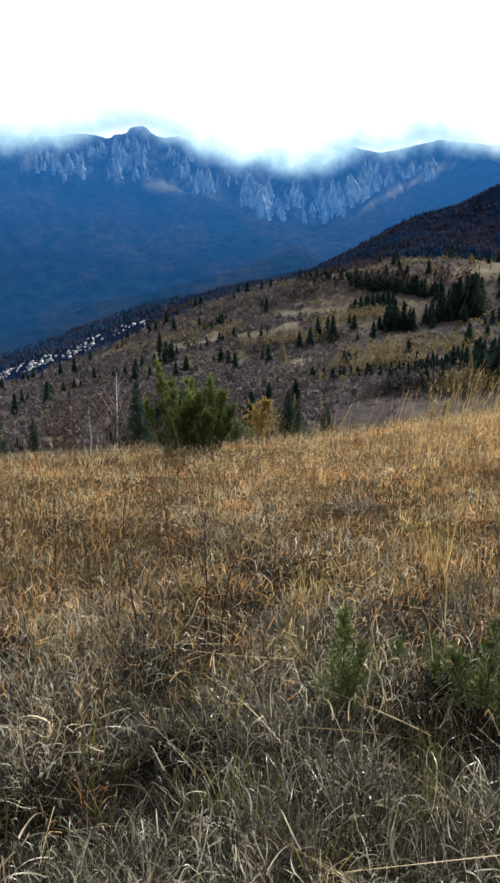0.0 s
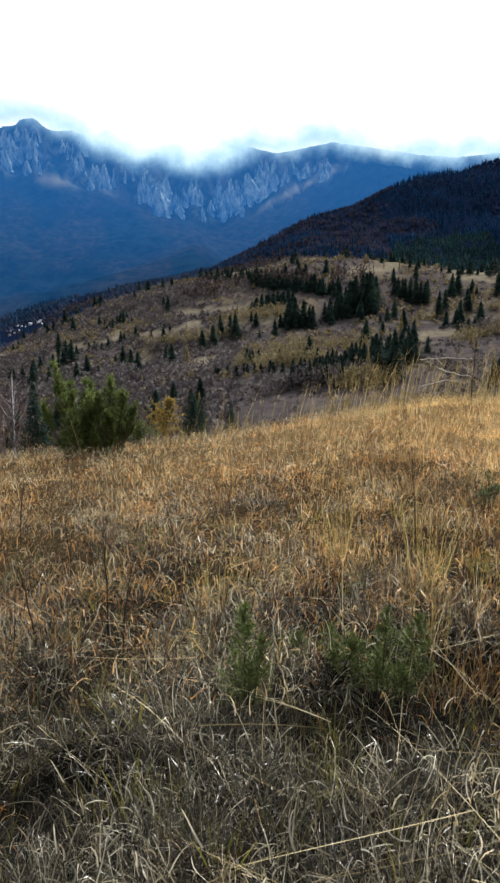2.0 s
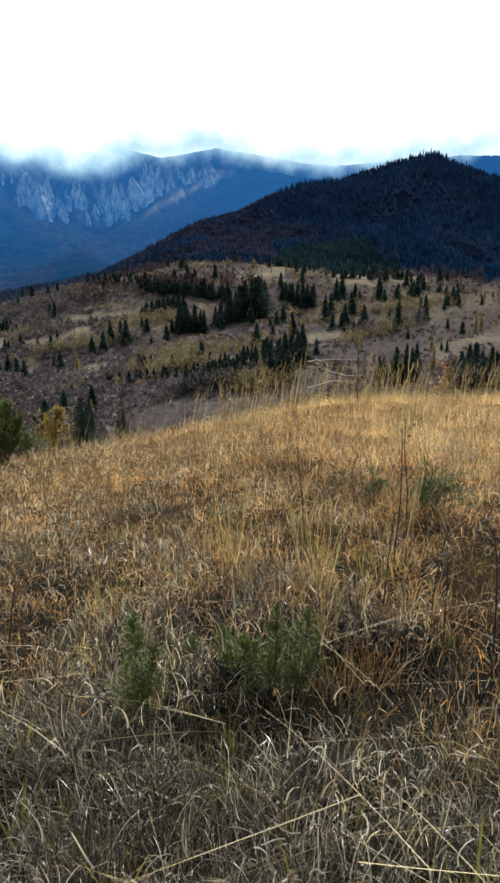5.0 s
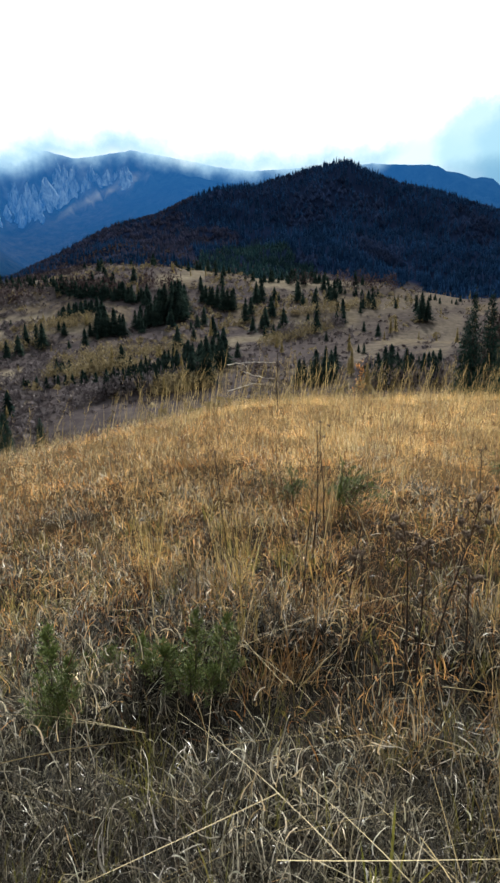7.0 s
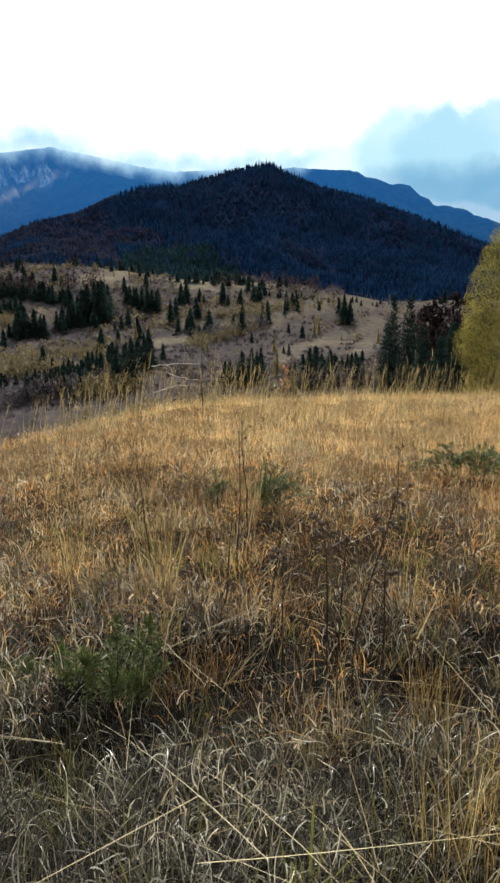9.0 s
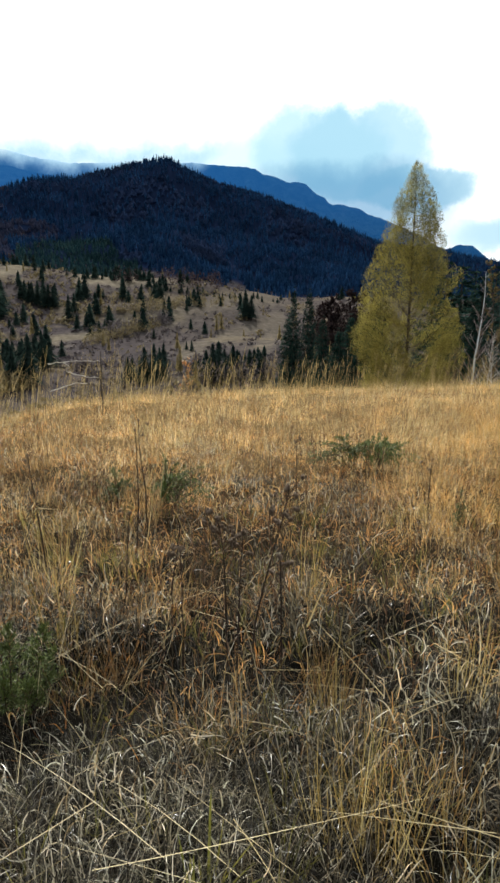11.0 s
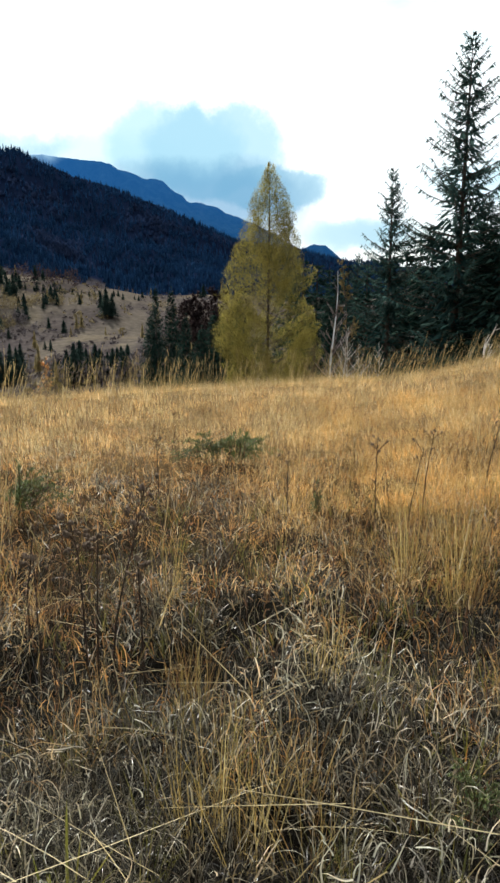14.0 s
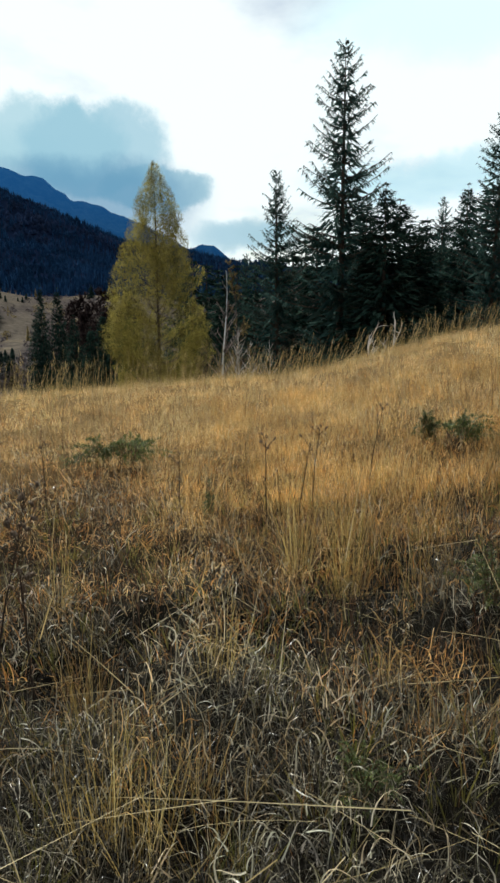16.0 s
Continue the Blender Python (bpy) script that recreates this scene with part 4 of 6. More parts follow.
    # golden straw in clumps
    az, r, p = scatter(11000, 1.9, 32, power=0.56)
    keep = rng.random(len(p)) < mat_density(az, r, p) * np.maximum(smooth(0.44, 0.6, fbm(p[:, 0] / 0.9, p[:, 1] / 0.9, 15, 3)), 0.15 + 0.6 * smooth(5.5, 10, r)) * (1 - 0.4 * (1 - hummock(p[:, 0], p[:, 1])) * smooth(9, 6, r))
    az, r, p = az[keep], r[keep], p[keep]
    k, feet, out = tufts(az, r, p, 28, rng.uniform(0.05, 0.17, len(p)) * (1 + 0.09 * r), 0.3, 0.3)
    n = len(feet)
    tall = ((0.62 + 0.38 * smooth(-25, 10, az)) * rng.uniform(0.55, 1.25, len(p)))[k]
    grass_by_range("golden_grass", "golden dry straw standing in the meadow", STRAW, r[k], feet, out, rng.uniform(0.12, 0.42, n) * tall, rng.uniform(0.0016, 0.0030, n) * (1 + r[k] / 14),
          rng.uniform(0.0, 1.3, n), rng.normal(0, 0.35, (n, 3)), far_mat=CREST_STRAW)
    # dark dead stems and a few green blades low down
    az, r, p = scatter(5000, 0.8, 14, power=0.5)
    n = len(p)
    grass("dead_stalks", "dark brown dead stalks among the grass", STEM, p, leaning(n, 0.5), rng.uniform(0.10, 0.36, n), rng.uniform(0.0015, 0.003, n) * (1 + r / 9),
          rng.uniform(0.0, 0.4, n), 3)
    az, r, p = scatter(480, 0.8, 6, power=0.5)
    k, feet, out = tufts(az, r, p, 14, 0.05, 0.5)
    n = len(feet)
    grass("green_blades", "yellow-green blades low in the grass", GREENISH, feet, out, rng.uniform(0.08, 0.24, n), rng.uniform(0.003, 0.007, n), rng.uniform(0.2, 1.0, n), 3)
    # tall culms with feathery heads, thickest along the crest
    az, r, p = scatter(24000, 2.2, 27, power=0.8)
    rc = crest_range(az)
    want = (0.05 + 0.95 * smooth(-26, -6, az)) * (0.04 + 0.96 * smooth(0.7, 0.95, r / rc)) * (0.3 + 0.7 * smooth(0.45, 0.7, fbm(p[:, 0] / 1.3, p[:, 1] / 1.3, 45, 2)))
    keep = (rng.random(len(p)) < want * (1 - 0.35 * smooth(2, 12, az))) & (r < rc * 1.12)
    r, p = r[keep], p[keep]
    n = len(p)
    aim = leaning(n, 0.24) + np.stack([0.14 + 0.16 * smooth(20, 40, az[keep]), 0 * r - 0.03, 0 * r], 1)
    long = rng.uniform(0.45, 1.1, n) + 0.5 * rng.random(n) ** 4
    sag = rng.uniform(0.02, 0.22, n)
    geo = Geo()
    geo.add(*ribbons(p, aim, long, rng.uniform(0.0021, 0.0036, n) * (1 + r / 10), sag, 4, taper=0.5))
    # heads begin a little below the tip
    a = aim / np.linalg.norm(aim, axis=1, keepdims=True)
    for part_of in (0.74, 0.82, 0.9):
        q = p + a * (long * part_of)[:, None] - np.stack([0 * r, 0 * r, sag * long * 0.55 * part_of ** 2], 1)
        geo.add(*ribbons(q, a + rng.normal(0, 0.16, (n, 3)) - np.stack([0 * r, 0 * r, sag * 1.2], 1), long * 0.2, rng.uniform(0.0022, 0.0042, n) * (1 + r / 14), sag * 2, 2))
    tagged(new("tall_seeding_grass", geo.mesh("tall_seeding_grass", [CULM])), "tall straw-coloured grass stems with feathery seed heads", "grass", kind="stuff")

    # fine golden straw standing on the sunny side
    az, r, p = scatter(2700, 3.0, 15.0, 20, 58, 0.6)
    keep = rng.random(len(p)) < smooth(20, 33, az) * smooth(2.9, 5.8, r + 3.2 * (fbm(p[:, 0] / 0.7, p[:, 1] / 0.7, 96, 2) - 0.5)) * (0.10 + 0.9 * smooth(0.45, 0.58, fbm(p[:, 0] / 0.6, p[:, 1] / 0.6, 95, 3)))
    az, r, p = az[keep], r[keep], p[keep]
    k, feet, out = tufts(az, r, p, 26, rng.uniform(0.05, 0.16, len(p)) * (1 + 0.07 * r), 0.3, 0.26)
    n = len(feet)
    grass_by_range("golden_grass", "fine golden straw standing on the sunny side of the meadow", GILT, r[k], feet, out, rng.uniform(0.14, 0.44, n), rng.uniform(0.0015, 0.0027, n) * (1 + r[k] / 14),
          rng.uniform(0.0, 1.4, n), rng.normal(0, 0.35, (n, 3)))
    # shorter grass thick along the crest
    az, r, p = scatter(16000, 9.0, 28, -30, 56, 0.9)
    rc = crest_range(az)
    keep = (rng.random(len(p)) < smooth(0.8, 0.97, r / rc) * (0.3 + 0.7 * smooth(0.42, 0.6, fbm(p[:, 0] / 1.1, p[:, 1] / 1.1, 47, 2)))) & (r < rc * 1.15)
    r, p = r[keep], p[keep]
    n = len(p)
    grass("crest_grass", "olive and straw coloured grass along the crest", CREST, p, leaning(n, 0.25) + [0.1, 0, 0], rng.uniform(0.25, 0.75, n), rng.uniform(0.002, 0.004, n) * (1 + r / 8), rng.uniform(0.0, 0.5, n), 2)


CREST = blade_mat("crest_straw", ((0.0, (0.10, 0.085, 0.03)), (0.4, (0.27, 0.21, 0.085)), (1.0, (0.55, 0.43, 0.21))), 0.6, 0.2, 0.4)
build_grass()

# ---- trees near the meadow ----
def plump(q):
    """Half width of the larch along its height, as a share of the widest."""
    return np.interp(q, (0, 0.12, 0.26, 0.49, 0.75, 0.9, 1.0), (0.70, 0.95, 1.0, 0.88, 0.56, 0.27, 0.03))


def conifer(name, label, seed, h=16.0, wide=3.0, levels=70, per=5, twigs=26, twig=(0.22, 0.5), droop=0.9, rise=0.1, needle=None, foot=0.04, thin_top=0.85,
            twig_width=0.06, holes=0.12, billow=False, core=0.5, inner=2200):
    """A conifer h metres high: tapered trunk, limbs in whorls, and a crown of hanging needle sprays."""
    global rng
    keep, rng = rng, np.random.default_rng(seed)
    tree = thing(name, Matrix(), label, "tree")
    bend = rng.normal(0, 0.012, 2)
    zs = np.linspace(0, h, 9)
    trunk = Geo().add(*tube([(bend[0] * z * z / h, bend[1] * z * z / h, z - 0.4 * (z == 0)) for z in zs], [0.012 * h * (1 - z / h) ** 0.9 + 0.008 for z in zs], 8))
    part("trunk", trunk, BARK, tree, "", True)
    wood, foot_p, aims, lens = Geo(), [], [], []
    for lv in range(levels):
        f = (lv + rng.random()) / levels
        z = h * (foot + (1 - foot) * f ** 0.9)
        full = wide * (1 - (z / h)) ** thin_top * (0.25 + 0.75 * smooth(0, 0.12, z / h - foot * 0.5)) + 0.06
        if billow:
            q = z / h
            full = wide * float(plump(q)) * rng.uniform(0.88, 1.08) + 0.05
        for b in range(per):
            if rng.random() < holes:
                continue
            a = rng.uniform(0, TAU)
            L = full * (rng.uniform(0.4, 1.0) if billow else rng.uniform(0.55, 1.15))
            up = rise * (1 + 1.5 * f) + rng.normal(0, 0.08)
            u = np.linspace(0, 1, 5)
            x = L * u
            zz = z + L * (up * u - 0.42 * droop * u ** 1.5 * (1 - f * 0.7) + 0.28 * u ** 3)
            pts = np.stack([bend[0] * z * z / h + np.cos(a) * x, bend[1] * z * z / h + np.sin(a) * x, zz], 1)
            wood.add(*tube(pts, [0.012 + 0.011 * L * (1 - k) for k in u], 3))
            m = max(4, int(twigs * L / wide + 3))
            s = rng.uniform(0.12, 1.0, m)
            q = np.stack([np.interp(s, u, pts[:, c]) for c in range(3)], 1)
            side = np.array([-math.sin(a), math.cos(a), 0])
            fwd = np.array([math.cos(a), math.sin(a), 0])
            sgn = rng.choice([-1.0, 1.0], m)
            foot_p.append(q)
            aims.append(side * (sgn * rng.uniform(0.3, 1.0, m))[:, None] + fwd * rng.uniform(0.3, 1.0, m)[:, None]
                        + np.array([0, 0, 1.0]) * (rng.normal(0.1, 0.3, m) - 0.8 * droop)[:, None])
            if billow:
                foot_p[-1] = q + rng.normal(0, 0.16, (m, 3)) * (0.2 + full / wide)
                aims[-1] = rng.normal(0, 0.6, (m, 3)) + fwd * 0.3 + np.array([0, 0, 0.5]) * rng.choice([-1.0, 1.0], (m, 1))
            lens.append(rng.uniform(*twig, m) * (1.1 - 0.55 * s) * (0.45 + 0.55 * min(1, L / (0.5 * wide))))
    tagged(part("branch_mass", wood, BARK, tree), kind="stuff")
    P, A, L = np.concatenate(foot_p), np.concatenate(aims), np.concatenate(lens)
    crown = Geo()
    # shaded inner boughs
    m = inner
    q = rng.random(m) ** 1.4 * 0.96
    girth = plump(q) if billow else (1 - q) ** thin_top
    a, rad = rng.uniform(0, TAU, m), wide * girth * core * np.sqrt(rng.random(m))
    spots = np.stack([np.cos(a) * rad, np.sin(a) * rad, h * (foot + (1 - foot) * q)], 1)
    crown.add(*ribbons(spots, np.stack([np.cos(a), np.sin(a), rng.uniform(-1.0, 0.2, m)], 1), (0.35 + 0.9 * girth) * 0.05 * h, (0.35 + 0.9 * girth) * 0.0135 * h, 0.4, 2, taper=0.3))
    crown.add(*ribbons(P, A + rng.normal(0, 0.2, P.shape), L, rng.uniform(0.6, 1.2, len(P)) * twig_width, rng.uniform(0.1, 0.6, len(P)) * droop, 1 if billow else 2, taper=0.3))
    tagged(part("crown", crown, needle or SPRUCE, tree), kind="stuff")
    rng = keep
    return tree


def soft_larch():
    """A larch 16 m high: trunk, thin rising limbs, and a billowing crown of fine short shoots."""
    g = np.random.default_rng(3)
    h, wide = 16.0, 3.5
    tree = thing("larch_tree", Matrix(), "yellow-green autumn larch behind the meadow's crest", "tree")
    zs = np.linspace(0, h, 9)
    part("trunk", Geo().add(*tube([(0, 0, z - 0.4 * (z == 0)) for z in zs], [0.15 * (1 - z / h) + 0.010 for z in zs], 8)), BARK, tree, "", True)
    wood = Geo()
    for k in range(110):
        q, a = g.uniform(0.03, 0.95), g.uniform(0, TAU)
        u = np.linspace(0, 1, 5)
        L = wide * float(plump(q)) * g.uniform(0.5, 0.9)
        pts = np.stack([np.cos(a) * L * u, np.sin(a) * L * u, h * q + L * (0.10 * u + 0.35 * u ** 2)], 1)
        wood.add(*tube(pts, [0.010 + 0.012 * L * (1 - w) for w in u], 3))
    tagged(part("branch_mass", wood, BARK, tree), kind="stuff")
    # shoots fill the crown in lumps, thicker towards its skin
    n = 330000
    q, a = g.random(n), g.uniform(0, TAU, n)
    girth = plump(q)
    keep = g.random(n) < girth * (0.62 + 0.38 * girth)
    q, a, girth = q[keep], a[keep], girth[keep]
    lump = fbm(a * 1.6, q * 13, 19, 3)
    wrap = fbm((a - TAU) * 1.6, q * 13, 19, 3)
    lump = lump + (wrap - lump) * smooth(TAU - 1, TAU, a)
    n = len(q)
    d = np.maximum(g.random(n), g.random(n)) ** 0.7
    rad = wide * girth * d * (0.48 + 1.04 * lump)
    keep = g.random(n) < 0.07 + 0.16 * smooth(0.6, 0.8, q) + 0.9 * smooth(0.44, 0.60, fbm(a * 2.6 + d * 2, q * 17 - d * 2.5, 29, 3))
    q, a, rad = q[keep], a[keep], rad[keep]
    n = len(q)
    P = np.stack([np.cos(a) * rad, np.sin(a) * rad, h * (q * 0.985 + 0.01) + 0.12 * rad], 1)
    A = np.stack([np.cos(a), np.sin(a), 0 * a], 1) * 0.5 + g.normal(0, 0.6, (n, 3)) + [0, 0, 0.3]
    v, f = ribbons(P, A, g.uniform(0.12, 0.30, n), g.uniform(0.020, 0.040, n), 0.1, 1)
    tagged(part("crown", mesh_of("crown", v, f, [LARCH]), LARCH, tree), kind="stuff")
    return tree


def set_tree(proto, az, r, top, turn=0.0, slim=1.0, height=16.0):
    """A copy of proto on the ground at az and r, its top on the sight line top (degrees)."""
    x, y, z = spot(az, r)
    s = (1.5 + r * math.tan(radians(top)) - z) / height
    ob = copy_thing(proto, pose(x, y, z, 0, 0, turn))
    ob.scale = (s * slim, s * slim, s)
    return ob


def remove(ob):
    for o in (*ob.children_recursive, ob):
        bpy.data.objects.remove(o)


def near_trees():
    open_spruce = conifer("spruce_tree", "tall dark green spruce with open hanging branches", 1, 16, 3.8, 52, 7, 96, (0.22, 0.55), 0.9, 0.25, holes=0.24, thin_top=0.72, twig_width=0.058, core=0.35, inner=700)
    dense_spruce = conifer("spruce_tree", "dark green spruce at the meadow's edge", 2, 16, 3.8, 42, 6, 78, (0.28, 0.7), 0.7, 0.12, SHADED_SPRUCE, foot=0.0, thin_top=0.8, twig_width=0.095, core=0.72)
    light_spruce = conifer("spruce_tree", "dark green spruce below the meadow's crest", 4, 16, 3.8, 24, 6, 22, (0.4, 0.9), 0.7, 0.1, SHADED_SPRUCE, foot=0.0, thin_top=0.8, twig_width=0.22, core=0.8, inner=1300)
    larch = soft_larch()
    for az, r, top, slim, proto in ((38.5, 42, 18.7, 1.0, open_spruce), (33.2, 46, 9.8, 0.95, open_spruce), (50.4, 44, 13.4, 1.1, open_spruce), (53.5, 48, 11.5, 1.1, open_spruce),
                                    (48.2, 50, 8.4, 1.1, dense_spruce), (46.5, 52, 7.5, 0.8, open_spruce), (42.0, 40, 8.6, 1.5, dense_spruce), (44.0, 47, 5.6, 1.3, light_spruce),
                                    (40.4, 47, 7.6, 1.3, dense_spruce), (36.6, 48, 5.6, 1.6, light_spruce), (34.4, 52, 4.4, 1.6, light_spruce), (31.4, 54, 2.6, 1.5, light_spruce),
                                    (30.6, 60, 3.4, 0.7, open_spruce), (29.0, 62, 1.8, 1.6, light_spruce), (26.0, 58, 3.0, 1.2, light_spruce), (21.0, 66, -0.4, 1.5, light_spruce), 
                                    (51.0, 56, 7.0, 1.8, light_spruce), (56.0, 52, 9.0, 1.4, light_spruce),
                                    (25.0, 74, 2.0, 1.7, light_spruce), (27.2, 72, 2.6, 1.7, light_spruce), (28.4, 78, 2.2, 1.8, light_spruce), (30.0, 74, 2.6, 1.8, light_spruce), (35.6, 60, 4.6, 1.9, light_spruce), (38.6, 56, 5.4, 1.9, light_spruce), (45.4, 56, 6.0, 1.8, light_spruce), (48.0, 60, 6.4, 1.8, light_spruce), (43.2, 43, 7.4, 1.9, dense_spruce), (44.8, 45, 5.6, 1.8, dense_spruce), (40.0, 60, 6.2, 2.0, light_spruce), (46.6, 58, 5.8, 2.2, light_spruce), (49.6, 54, 8.0, 1.8, light_spruce), (59.0, 48, 12.0, 1.2, light_spruce), (33.0, 60, 3.2, 1.8, light_spruce), (41.5, 58, 4.8, 1.8, light_spruce)):
        tagged(set_tree(proto, az, r, top, az * 47, slim), group="spruces at the meadow's edge")
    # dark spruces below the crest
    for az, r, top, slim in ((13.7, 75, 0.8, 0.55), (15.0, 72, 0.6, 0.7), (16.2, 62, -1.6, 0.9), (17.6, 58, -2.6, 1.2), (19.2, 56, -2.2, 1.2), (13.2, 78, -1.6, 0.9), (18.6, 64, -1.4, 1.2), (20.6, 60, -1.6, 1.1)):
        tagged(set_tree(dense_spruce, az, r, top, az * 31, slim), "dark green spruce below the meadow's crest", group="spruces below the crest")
    set_tree(larch, 23.2, 38, 10.3, 20, 0.87)
    # small spruces behind the crest on the valley side
    for az, r, top, slim in ((-25.8, 15.2, -8.0, 1.15), (-25.0, 15.6, -8.9, 1.0), (-47.3, 17, -9.9, 0.9), (-50.4, 16, -7.3, 1.1), (-38.7, 15, -7.0, 1.0), (-22.4, 17, -9.4, 1.1)):
        tagged(set_tree(dense_spruce, az, r, top, az * 13, slim), "small dark spruce behind the grassy crest", group="small spruces behind the crest")
    for t in (open_spruce, dense_spruce, light_spruce, larch):
        remove(t)


def bare_tree(name, label, category, h, seed, bark, wide=0.3, limbs=26, leaf=None, leaves=0, twig_n=7, leaf_size=1.0):
    """A thin leafless tree: stem, rising limbs, fine twigs, and a few leaves where given."""
    global rng
    keep, rng = rng, np.random.default_rng(seed)
    tree = thing(name, Matrix(), label, category)
    w = np.cumsum(rng.normal(0, (0.009 if bark is BIRCH else 0.012) * h, (8, 2)), 0)
    pts = [(*(w[k] - w[0]), h * k / 7 - 0.2 * (k == 0)) for k in range(8)]
    part("trunk", Geo().add(*tube(pts, [(0.0100 if bark is BIRCH and h > 5 else 0.0032 if leaf is PALE_LARCH else 0.0060) * h * (1 - k / 7.6) + 0.004 for k in range(8)], 6)), bark, tree, "", True)
    limb, P, A, L = Geo(), [], [], []
    P3 = np.array(pts)
    for b in range(limbs):
        f = rng.uniform(0.15, 0.97)
        q = np.array([np.interp(f * 7, range(8), P3[:, c]) for c in range(3)])
        a, length = rng.uniform(0, TAU), wide * h * (1.05 - f) * rng.uniform(0.6, 1.2) + 0.1
        d = np.array([math.cos(a) * 0.75, math.sin(a) * 0.75, rng.uniform(0.5, 1.0)])
        line_ = np.array([q + d * length * u + np.array([0, 0, 0.15 * length * u * u]) for u in (0, 0.35, 0.7, 1)])
        limb.add(*tube(line_, [0.006 * h * (1.1 - f) * k + 0.004 for k in (1, 0.7, 0.45, 0.2)], 3))
        s = rng.uniform(0.2, 1, twig_n)
        P.append(np.stack([np.interp(s, (0, 0.35, 0.7, 1), line_[:, c]) for c in range(3)], 1))
        A.append(d + rng.normal(0, 0.5, (twig_n, 3)))
        L.append(length * rng.uniform(0.25, 0.6, twig_n))
    P, A, L = np.concatenate(P), np.concatenate(A), np.concatenate(L)
    tagged(part("branch_mass", limb, bark if bark is not BIRCH else LILAC_TWIG, tree), kind="stuff")
    tagged(part("twig_mass", Geo().add(*ribbons(P, A, L, 0.0022 * h + 0.007, 0.05, 2)), LILAC_TWIG if bark in (BIRCH, DEADWOOD) else TWIG, tree), kind="stuff")
    if leaves:
        k = rng.integers(0, len(P), leaves)
        n = A[k] / np.linalg.norm(A[k], axis=1, keepdims=True)
        q = P[k] + n * (L[k] * rng.uniform(0.2, 1, leaves))[:, None]
        tagged(part("leaf_mass", Geo().add(*ribbons(q, rng.normal(0, 1, (leaves, 3)) - [0, 0, 0.3], leaf_size * rng.uniform(0.04, 0.08, leaves) * (0.6 + 0.1 * h), leaf_size * rng.uniform(0.03, 0.05, leaves) * (0.6 + 0.1 * h), 0.3, 2)), leaf, tree), kind="stuff")
    rng = keep
    return tree


def put(ob, az, r, turn=0.0, dz=0.0):
    ob.matrix_basis = pose(*spot(az, r, dz), 0, 0, turn)
    return ob


def tall_to(az, r, top):
    """The height that brings a plant at az and r up to the sight line top (degrees)."""
    return 1.5 + r * math.tan(radians(top)) - spot(az, r)[2]


def broadleaf_trees():
    put(bare_tree("birch_tree", "slender white-stemmed birch with bare twigs", "tree", tall_to(28.4, 40, 1.9), 11, BIRCH, 0.2, 34), 28.4, 40)
    put(bare_tree("birch_tree", "thin birch keeping a few tan leaves", "tree", tall_to(29.5, 46, 2.9), 12, TWIG, 0.16, 40, PALE_LARCH, 2600), 29.5, 46)
    for k, (az, r, top) in enumerate(((27.2, 38, -4.0), (30.2, 38, -2.6), (31.2, 39, -3.6), (32.4, 37, -3.8), (26.6, 37, -4.4), (29.6, 37, -3.0), (33.6, 37, -4.2), (30.8, 36, -4.0))):
        put(tagged(bare_tree("bare_sapling", "leafless grey sapling behind the grass", "sapling", tall_to(az, r, top), 20 + k, DEADWOOD if k % 2 else TWIG, 0.35, 22), group="bare saplings"), az, r)
    for k, (az, r, top) in enumerate(((-40.6, 22, -6.6), (-41.8, 23, -7.6), (-44.0, 24, -7.8), (-42.8, 21, -9.4), (-39.8, 22, -9.0), (-46.0, 24, -8.6), (-38.6, 23, -8.4), (-44.8, 21, -9.6))):
        put(tagged(bare_tree("birch_sapling", "bare young birch on the slope below the crest", "sapling", tall_to(az, r, top), 30 + k, BIRCH if k in (0, 3) else TWIG, 0.45, 34, HUSK, 300), group="young birches"), az, r)
    put(bare_tree("yellow_bush", "small golden-yellow leafy bush behind the crest", "bush", tall_to(-27.8, 21, -9.2), 41, TWIG, 0.5, 90, YELLOW_LEAF, 5000, 9), -27.8, 21)
    put(bare_tree("pinkish_sapling", "sapling with a few pinkish-brown leaves", "sapling", tall_to(4.6, 26, -5.2), 42, TWIG, 0.22, 30, RUST, 900), 4.6, 26)
    # leafless copse beside the larch
    for k, (az, r, top) in enumerate(((16.4, 86, -0.2), (17.4, 84, 0.0), (18.4, 88, 0.3), (19.4, 86, 0.4), (20.4, 84, 0.2), (15.8, 90, -0.8), (17.0, 76, -1.5), (18.9, 76, -1.2))):
        put(tagged(bare_tree("brown_tree", "leafless brown tree in the copse below the crest", "tree", tall_to(az, r, top), 50 + k, TWIG, 0.36, 80, HUSK, 3200, 12, 2.4), group="brown copse"), az, r)


def dead_branch(az, r, seed, label, long=1.8, rise=0.35, turn=0.0):
    """A bleached fallen branch with forked arms."""
    global rng
    keep, rng = rng, np.random.default_rng(seed)
    geo = Geo()

    def arm(p, d, length, rad, depth):
        pts = [p]
        for k in range(4):
            d = d + rng.normal(0, 0.18, 3)
            d = d / np.linalg.norm(d)
            pts.append(pts[-1] + d * length / 4)
        geo.add(*tube(pts, [rad, rad * 0.85, rad * 0.65, rad * 0.45, rad * 0.2], 5))
        if depth:
            for k in (1, 2, 3):
                arm(pts[k], d + rng.normal(0, 0.7, 3) + [0, 0, 0.2], length * rng.uniform(0.3, 0.6), rad * 0.55, depth - 1)

    arm(np.array([0, 0, -0.05]), np.array([0.8, 0, rise]), long, 0.022 * long, 2)
    me = geo.mesh("dead_branch", [DEADWOOD])
    rng = keep
    ob = tagged(new("dead_branch", me), label, "branch", "dead branches")
    return put(ob, az, r, turn)


